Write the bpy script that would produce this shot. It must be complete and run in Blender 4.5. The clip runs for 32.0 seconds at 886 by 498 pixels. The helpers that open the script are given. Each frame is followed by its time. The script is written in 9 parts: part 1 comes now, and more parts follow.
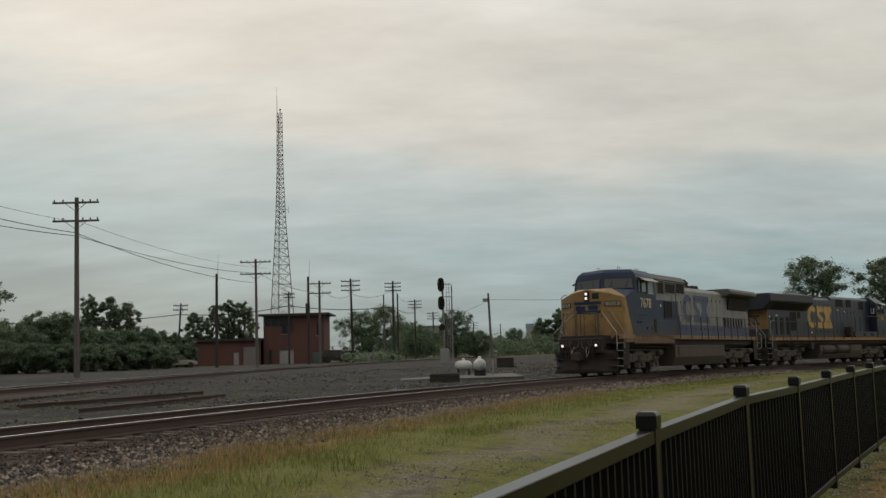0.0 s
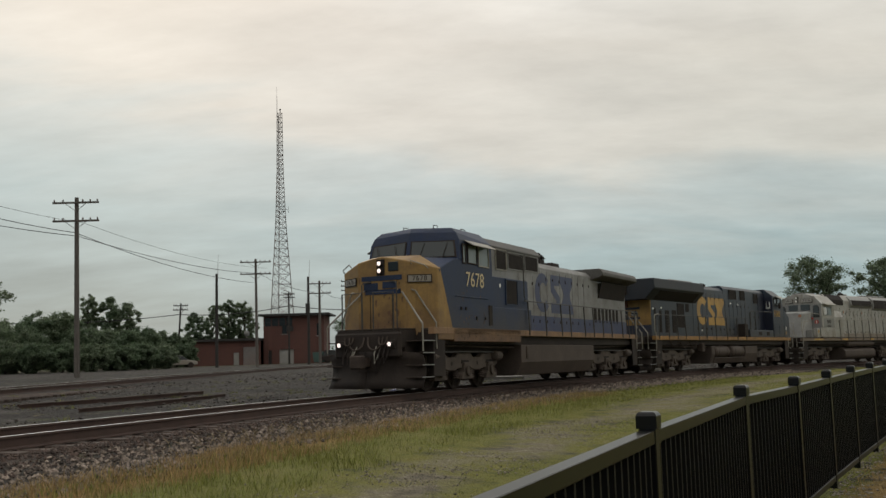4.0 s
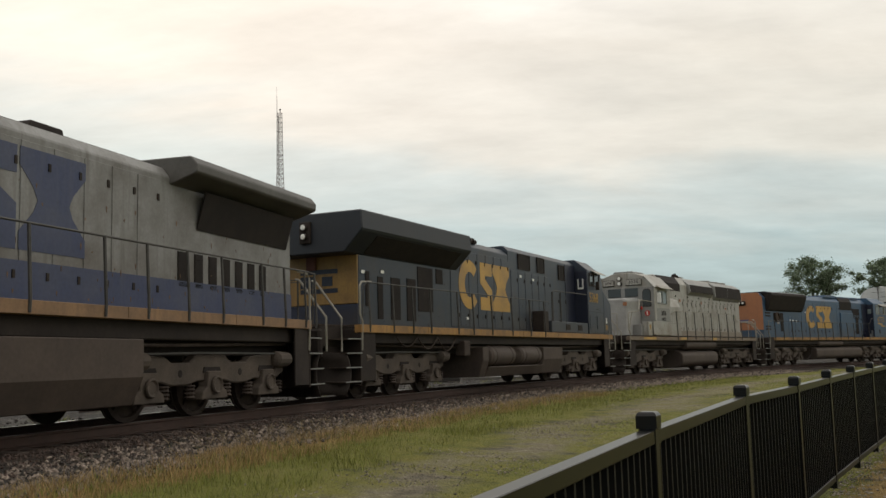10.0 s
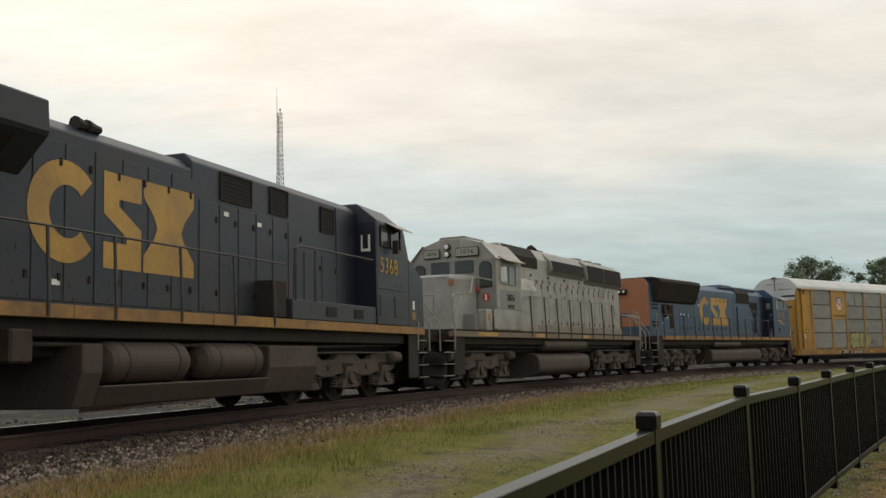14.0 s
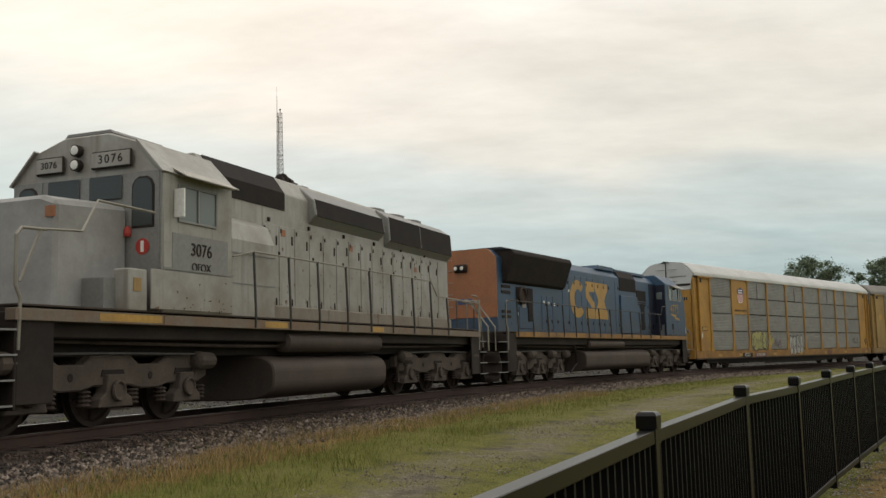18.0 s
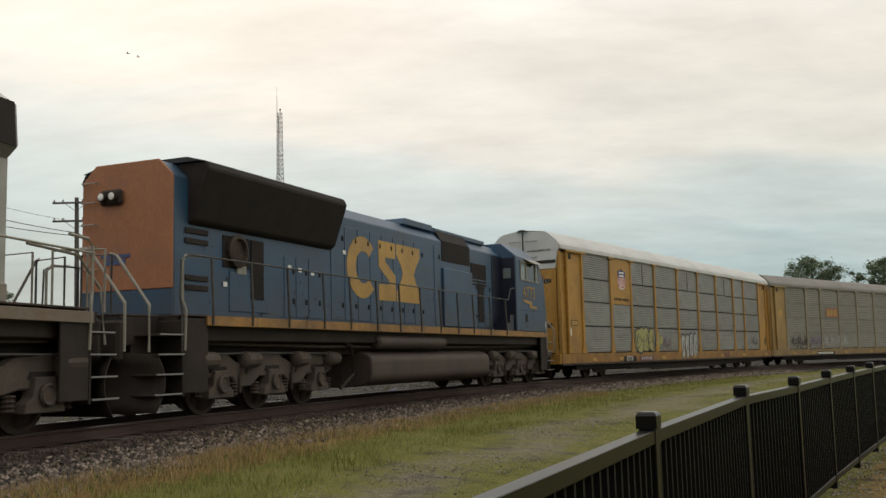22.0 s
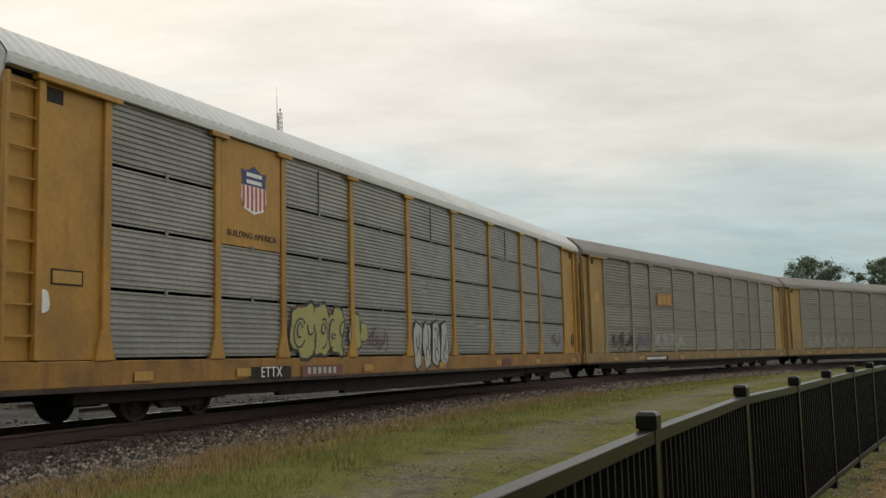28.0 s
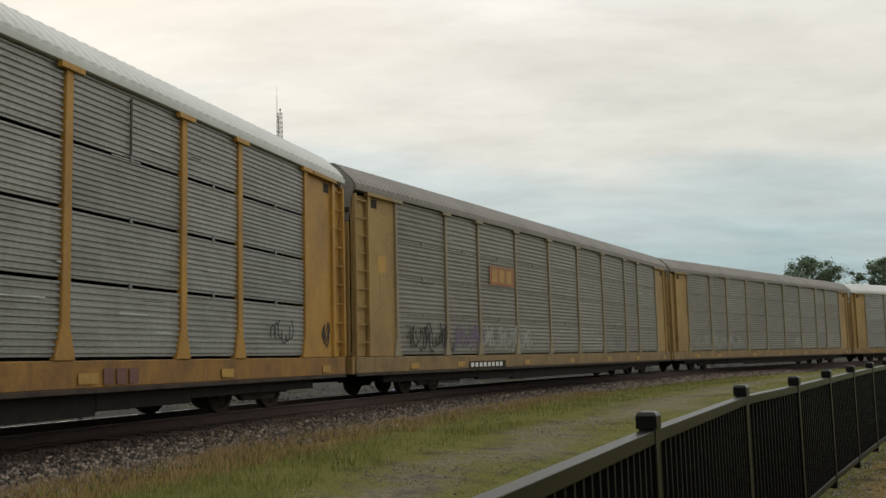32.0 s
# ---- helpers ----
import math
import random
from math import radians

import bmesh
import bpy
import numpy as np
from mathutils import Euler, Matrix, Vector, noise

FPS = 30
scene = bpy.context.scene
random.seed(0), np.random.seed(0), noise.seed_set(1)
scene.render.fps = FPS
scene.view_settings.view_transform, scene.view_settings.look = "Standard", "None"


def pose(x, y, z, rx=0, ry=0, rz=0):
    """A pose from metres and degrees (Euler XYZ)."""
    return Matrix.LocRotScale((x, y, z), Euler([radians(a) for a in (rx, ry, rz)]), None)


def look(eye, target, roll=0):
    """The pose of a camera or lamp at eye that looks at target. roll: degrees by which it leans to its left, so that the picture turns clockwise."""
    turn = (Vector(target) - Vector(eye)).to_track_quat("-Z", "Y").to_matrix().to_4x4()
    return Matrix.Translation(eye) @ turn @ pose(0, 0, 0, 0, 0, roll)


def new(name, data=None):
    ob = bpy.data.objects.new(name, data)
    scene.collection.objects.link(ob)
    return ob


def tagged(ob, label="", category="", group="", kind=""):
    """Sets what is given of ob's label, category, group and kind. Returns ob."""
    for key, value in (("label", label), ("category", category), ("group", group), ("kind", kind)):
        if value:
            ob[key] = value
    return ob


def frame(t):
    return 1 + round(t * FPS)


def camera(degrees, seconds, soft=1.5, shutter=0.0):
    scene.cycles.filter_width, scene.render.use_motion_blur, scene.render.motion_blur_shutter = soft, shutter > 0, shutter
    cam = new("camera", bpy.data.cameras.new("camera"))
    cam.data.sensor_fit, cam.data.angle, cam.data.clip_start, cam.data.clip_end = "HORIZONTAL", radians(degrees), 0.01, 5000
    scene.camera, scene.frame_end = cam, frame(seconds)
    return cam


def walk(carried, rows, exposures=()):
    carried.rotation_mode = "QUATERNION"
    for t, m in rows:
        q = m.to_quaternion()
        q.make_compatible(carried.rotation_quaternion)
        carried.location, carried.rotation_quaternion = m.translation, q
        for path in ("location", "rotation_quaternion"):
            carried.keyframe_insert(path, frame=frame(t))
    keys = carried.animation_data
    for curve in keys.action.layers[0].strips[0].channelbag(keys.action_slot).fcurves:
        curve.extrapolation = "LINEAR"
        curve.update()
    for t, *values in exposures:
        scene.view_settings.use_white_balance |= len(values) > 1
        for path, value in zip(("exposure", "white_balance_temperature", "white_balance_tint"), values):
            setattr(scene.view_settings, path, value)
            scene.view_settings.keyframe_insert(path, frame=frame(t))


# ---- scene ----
# ================= camera =================
CAM_Z = 1.515
cam = camera(48.83, 32.0, soft=1.5)
walk(cam, [(0.0, pose(0, 0, CAM_Z, 96.1, 1.575, 0)), (32.0, pose(0, 0, CAM_Z, 96.1, 1.575, 0))],
     exposures=[(0.0, -0.23, 6470, 9.6), (2.5, -0.19, 6480, 9.8), (6.0, 0.07, 6580, 10.8), (9.0, 0.20, 6620, 11.2), (13.0, 0.20, 6620, 11.2),
                (20.0, 0.19, 6620, 11.0), (24.5, 0.19, 6600, 11.0), (27.5, 0.11, 6440, 9.8), (32.0, 0.09, 6390, 9.4)])

# ================= world and light =================
SUN_AZ, SUN_EL = -20.0, 24.0          # degrees left of straight ahead, above the horizon


def build_world():
    w = bpy.data.worlds.new("overcast_sky")
    scene.world = w
    w.use_nodes = True
    nt = w.node_tree
    nt.nodes.clear()
    N, L = nt.nodes.new, nt.links.new
    out, bg = N("ShaderNodeOutputWorld"), N("ShaderNodeBackground")
    sky = N("ShaderNodeTexSky")
    sky.sky_type = "NISHITA"
    sky.sun_disc = False
    sky.sun_elevation = radians(SUN_EL)
    sky.sun_rotation = radians(SUN_AZ)
    sky.dust_density = 2.0
    skyv = N("ShaderNodeVectorMath")
    skyv.operation = "SCALE"
    skyv.inputs["Scale"].default_value = 0.10
    L(sky.outputs["Color"], skyv.inputs[0])
    tc = N("ShaderNodeTexCoord")
    sep = N("ShaderNodeSeparateXYZ")
    L(tc.outputs["Generated"], sep.inputs[0])
    # flatten the cloud deck: x/(z+k), y/(z+k)
    zk = N("ShaderNodeMath"); zk.operation = "ADD"; zk.inputs[1].default_value = 0.22
    za = N("ShaderNodeMath"); za.operation = "MAXIMUM"; za.inputs[1].default_value = 0.0
    L(sep.outputs["Z"], za.inputs[0]); L(za.outputs[0], zk.inputs[0])
    dx = N("ShaderNodeMath"); dx.operation = "DIVIDE"
    dy = N("ShaderNodeMath"); dy.operation = "DIVIDE"
    L(sep.outputs["X"], dx.inputs[0]); L(zk.outputs[0], dx.inputs[1])
    L(sep.outputs["Y"], dy.inputs[0]); L(zk.outputs[0], dy.inputs[1])
    comb = N("ShaderNodeCombineXYZ")
    L(dx.outputs[0], comb.inputs["X"]); L(dy.outputs[0], comb.inputs["Y"])
    flat = N("ShaderNodeMapping"); flat.inputs["Scale"].default_value = (0.75, 1.5, 1.0); flat.inputs["Rotation"].default_value = (0, 0, 0.5)
    L(comb.outputs[0], flat.inputs["Vector"])
    n1 = N("ShaderNodeTexNoise")
    n1.inputs["Scale"].default_value = 1.15; n1.inputs["Detail"].default_value = 7; n1.inputs["Roughness"].default_value = 0.55
    n1.inputs["Distortion"].default_value = 0.4
    L(flat.outputs[0], n1.inputs["Vector"])
    n2 = N("ShaderNodeTexNoise")
    n2.inputs["Scale"].default_value = 3.8; n2.inputs["Detail"].default_value = 9; n2.inputs["Roughness"].default_value = 0.62
    L(flat.outputs[0], n2.inputs["Vector"])
    # elevation ramp: teal grey low, cream white high
    rampe = N("ShaderNodeValToRGB")
    e = rampe.color_ramp
    e.elements[0].position, e.elements[0].color = 0.0, (0.27, 0.355, 0.385, 1)
    e.elements[1].position, e.elements[1].color = 0.70, (1.22, 1.20, 1.15, 1)
    a = e.elements.new(0.10); a.color = (0.415, 0.525, 0.552, 1)
    a = e.elements.new(0.185); a.color = (0.59, 0.645, 0.64, 1)
    a = e.elements.new(0.235); a.color = (0.74, 0.72, 0.665, 1)
    a = e.elements.new(0.33); a.color = (0.82, 0.775, 0.705, 1)
    a = e.elements.new(0.45); a.color = (1.00, 0.97, 0.92, 1)
    add = N("ShaderNodeMath"); add.operation = "MULTIPLY_ADD"
    add.inputs[1].default_value = 0.26; add.inputs[2].default_value = -0.13
    L(n1.outputs["Fac"], add.inputs[0])
    ez = N("ShaderNodeMath"); ez.operation = "ADD"
    L(add.outputs[0], ez.inputs[0]); L(za.outputs[0], ez.inputs[1])
    # the cloud edge slopes down towards the right
    tilt = N("ShaderNodeMath"); tilt.operation = "MULTIPLY_ADD"; tilt.inputs[1].default_value = 0.12
    L(sep.outputs["X"], tilt.inputs[0]); L(ez.outputs[0], tilt.inputs[2])
    L(tilt.outputs[0], rampe.inputs[0])
    # brighter towards the veiled sun, duller away from it
    back = N("ShaderNodeMapRange")
    back.inputs["From Min"].default_value = -0.9; back.inputs["From Max"].default_value = 0.6
    back.inputs["To Min"].default_value = 0.84; back.inputs["To Max"].default_value = 1.02
    L(sep.outputs["Y"], back.inputs["Value"])
    # light and dark patches
    rp = N("ShaderNodeMapRange")
    rp.inputs["From Min"].default_value = 0.3; rp.inputs["From Max"].default_value = 0.7
    rp.inputs["To Min"].default_value = 0.89; rp.inputs["To Max"].default_value = 1.09
    L(n2.outputs["Fac"], rp.inputs["Value"])
    cl = N("ShaderNodeVectorMath"); cl.operation = "SCALE"
    both = N("ShaderNodeMath"); both.operation = "MULTIPLY"
    east = N("ShaderNodeMapRange")
    east.inputs["From Min"].default_value = -0.25; east.inputs["From Max"].default_value = 0.6
    east.inputs["To Min"].default_value = 0.97; east.inputs["To Max"].default_value = 0.91
    L(sep.outputs["X"], east.inputs["Value"])
    sides = N("ShaderNodeMath"); sides.operation = "MULTIPLY"
    L(back.outputs[0], sides.inputs[0]); L(east.outputs[0], sides.inputs[1])
    L(rp.outputs[0], both.inputs[0]); L(sides.outputs[0], both.inputs[1])
    L(rampe.outputs["Color"], cl.inputs[0]); L(both.outputs[0], cl.inputs["Scale"])
    # the cloud is warm towards the veiled sun, cooler and greyer to the east
    warm = N("ShaderNodeMix"); warm.data_type = "RGBA"
    warm.inputs["A"].default_value = (1.01, 1.0, 0.985, 1); warm.inputs["B"].default_value = (0.97, 0.98, 0.95, 1)
    wr = N("ShaderNodeMapRange")
    wr.inputs["From Min"].default_value = -0.15; wr.inputs["From Max"].default_value = 0.3
    L(sep.outputs["X"], wr.inputs["Value"]); L(wr.outputs[0], warm.inputs["Factor"])
    tint = N("ShaderNodeVectorMath"); tint.operation = "MULTIPLY"
    L(cl.outputs[0], tint.inputs[0]); L(warm.outputs["Result"], tint.inputs[1])
    mix = N("ShaderNodeMix"); mix.data_type = "RGBA"
    mix.inputs["Factor"].default_value = 0.95
    L(skyv.outputs[0], mix.inputs["A"]); L(tint.outputs[0], mix.inputs["B"])
    L(mix.outputs["Result"], bg.inputs["Color"])
    bg.inputs["Strength"].default_value = 1.0
    L(bg.outputs[0], out.inputs[0])


build_world()
sun = new("sun", bpy.data.lights.new("sun", "SUN"))
sun.data.energy, sun.data.angle, sun.data.color = 0.5, radians(30), (1.0, 0.95, 0.86)
sun.matrix_world = look((0, 0, 0), (math.sin(radians(-SUN_AZ)) * math.cos(radians(SUN_EL)),
                                    -math.cos(radians(SUN_AZ)) * math.cos(radians(SUN_EL)), -math.sin(radians(SUN_EL))))
sun.location = (0, 0, 60)


# ================= materials =================
def mat(name, base, rough=0.6, metal=0.0, dirt=None, dirt_amount=0.35, scale=1.2, grain=0.12, bump=0.0, bump_scale=30.0,
        streak=0.0, per_object=0.0, spec=0.5, per_island=0.0, dust=None):
    """A painted or natural surface: base colour, broad dirt patches, fine grain, streaks that run down, relief."""
    m = bpy.data.materials.new(name)
    m.use_nodes = True
    nt = m.node_tree
    N, L = nt.nodes.new, nt.links.new
    b = nt.nodes["Principled BSDF"]
    b.inputs["Roughness"].default_value = rough
    b.inputs["Metallic"].default_value = metal
    b.inputs["Specular IOR Level"].default_value = spec
    tc = N("ShaderNodeTexCoord")
    broad = N("ShaderNodeTexNoise")
    broad.inputs["Scale"].default_value = scale; broad.inputs["Detail"].default_value = 6; broad.inputs["Roughness"].default_value = 0.6
    fine = N("ShaderNodeTexNoise")
    fine.inputs["Scale"].default_value = scale * 14; fine.inputs["Detail"].default_value = 4
    L(tc.outputs["Object"], broad.inputs["Vector"]); L(tc.outputs["Object"], fine.inputs["Vector"])
    d = dirt or tuple(c * 0.55 for c in base)
    ramp = N("ShaderNodeMapRange")
    ramp.inputs["From Min"].default_value = 0.38; ramp.inputs["From Max"].default_value = 0.72
    ramp.inputs["To Max"].default_value = dirt_amount
    L(broad.outputs["Fac"], ramp.inputs["Value"])
    fac = ramp.outputs[0]
    if streak:
        mp = N("ShaderNodeMapping")
        mp.inputs["Scale"].default_value = (5.0, 5.0, 0.35)
        L(tc.outputs["Object"], mp.inputs["Vector"])
        st = N("ShaderNodeTexNoise")
        st.inputs["Scale"].default_value = 1.6; st.inputs["Detail"].default_value = 5
        L(mp.outputs[0], st.inputs["Vector"])
        sr = N("ShaderNodeMapRange")
        sr.inputs["From Min"].default_value = 0.45; sr.inputs["From Max"].default_value = 0.75
        sr.inputs["To Max"].default_value = streak
        L(st.outputs["Fac"], sr.inputs["Value"])
        mx = N("ShaderNodeMath"); mx.operation = "MAXIMUM"
        L(fac, mx.inputs[0]); L(sr.outputs[0], mx.inputs[1])
        fac = mx.outputs[0]
    mix = N("ShaderNodeMix"); mix.data_type = "RGBA"
    mix.inputs["A"].default_value = (*base, 1); mix.inputs["B"].default_value = (*d, 1)
    L(fac, mix.inputs["Factor"])
    body = mix.outputs["Result"]
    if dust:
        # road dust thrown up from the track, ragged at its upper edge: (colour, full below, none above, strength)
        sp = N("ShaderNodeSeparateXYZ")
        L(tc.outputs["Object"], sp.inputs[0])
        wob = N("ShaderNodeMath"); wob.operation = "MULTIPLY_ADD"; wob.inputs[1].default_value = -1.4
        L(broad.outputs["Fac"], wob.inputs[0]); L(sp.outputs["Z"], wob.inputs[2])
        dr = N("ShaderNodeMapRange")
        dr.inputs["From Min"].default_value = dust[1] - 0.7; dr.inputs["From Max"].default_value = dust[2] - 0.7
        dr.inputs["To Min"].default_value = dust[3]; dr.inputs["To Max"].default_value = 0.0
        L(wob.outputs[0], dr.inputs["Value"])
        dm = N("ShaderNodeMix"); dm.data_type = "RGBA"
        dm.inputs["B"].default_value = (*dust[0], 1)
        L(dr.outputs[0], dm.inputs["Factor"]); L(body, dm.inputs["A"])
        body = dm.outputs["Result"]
    g = N("ShaderNodeMapRange")
    g.inputs["To Min"].default_value = 1 - grain * 2; g.inputs["To Max"].default_value = 1 + grain * 2
    L(fine.outputs["Fac"], g.inputs["Value"])
    val = g.outputs[0]
    if per_object or per_island:
        info = N("ShaderNodeObjectInfo") if per_object else N("ShaderNodeNewGeometry")
        rnd = info.outputs["Random"] if per_object else info.outputs["Random Per Island"]
        amount = per_object or per_island
        r2 = N("ShaderNodeMapRange")
        r2.inputs["To Min"].default_value = 1 - amount; r2.inputs["To Max"].default_value = 1 + amount
        L(rnd, r2.inputs["Value"])
        mu = N("ShaderNodeMath"); mu.operation = "MULTIPLY"
        L(val, mu.inputs[0]); L(r2.outputs[0], mu.inputs[1])
        val = mu.outputs[0]
    sc = N("ShaderNodeVectorMath"); sc.operation = "SCALE"
    L(body, sc.inputs[0]); L(val, sc.inputs["Scale"])
    L(sc.outputs[0], b.inputs["Base Color"])
    if bump:
        bn = N("ShaderNodeTexNoise")
        bn.inputs["Scale"].default_value = bump_scale; bn.inputs["Detail"].default_value = 5
        L(tc.outputs["Object"], bn.inputs["Vector"])
        bp = N("ShaderNodeBump")
        bp.inputs["Strength"].default_value = bump; bp.inputs["Distance"].default_value = 0.02
        L(bn.outputs["Fac"], bp.inputs["Height"])
        L(bp.outputs[0], b.inputs["Normal"])
    return m


def glow(name, colour, strength):
    m = bpy.data.materials.new(name)
    m.use_nodes = True
    b = m.node_tree.nodes["Principled BSDF"]
    b.inputs["Base Color"].default_value = (*colour, 1)
    b.inputs["Emission Color"].default_value = (*colour, 1)
    b.inputs["Emission Strength"].default_value = strength
    return m


def glass_mat(name, colour=(0.03, 0.04, 0.045), rough=0.08):
    m = bpy.data.materials.new(name)
    m.use_nodes = True
    b = m.node_tree.nodes["Principled BSDF"]
    b.inputs["Base Color"].default_value = (*colour, 1)
    b.inputs["Roughness"].default_value = rough
    b.inputs["Specular IOR Level"].default_value = 0.4
    return m


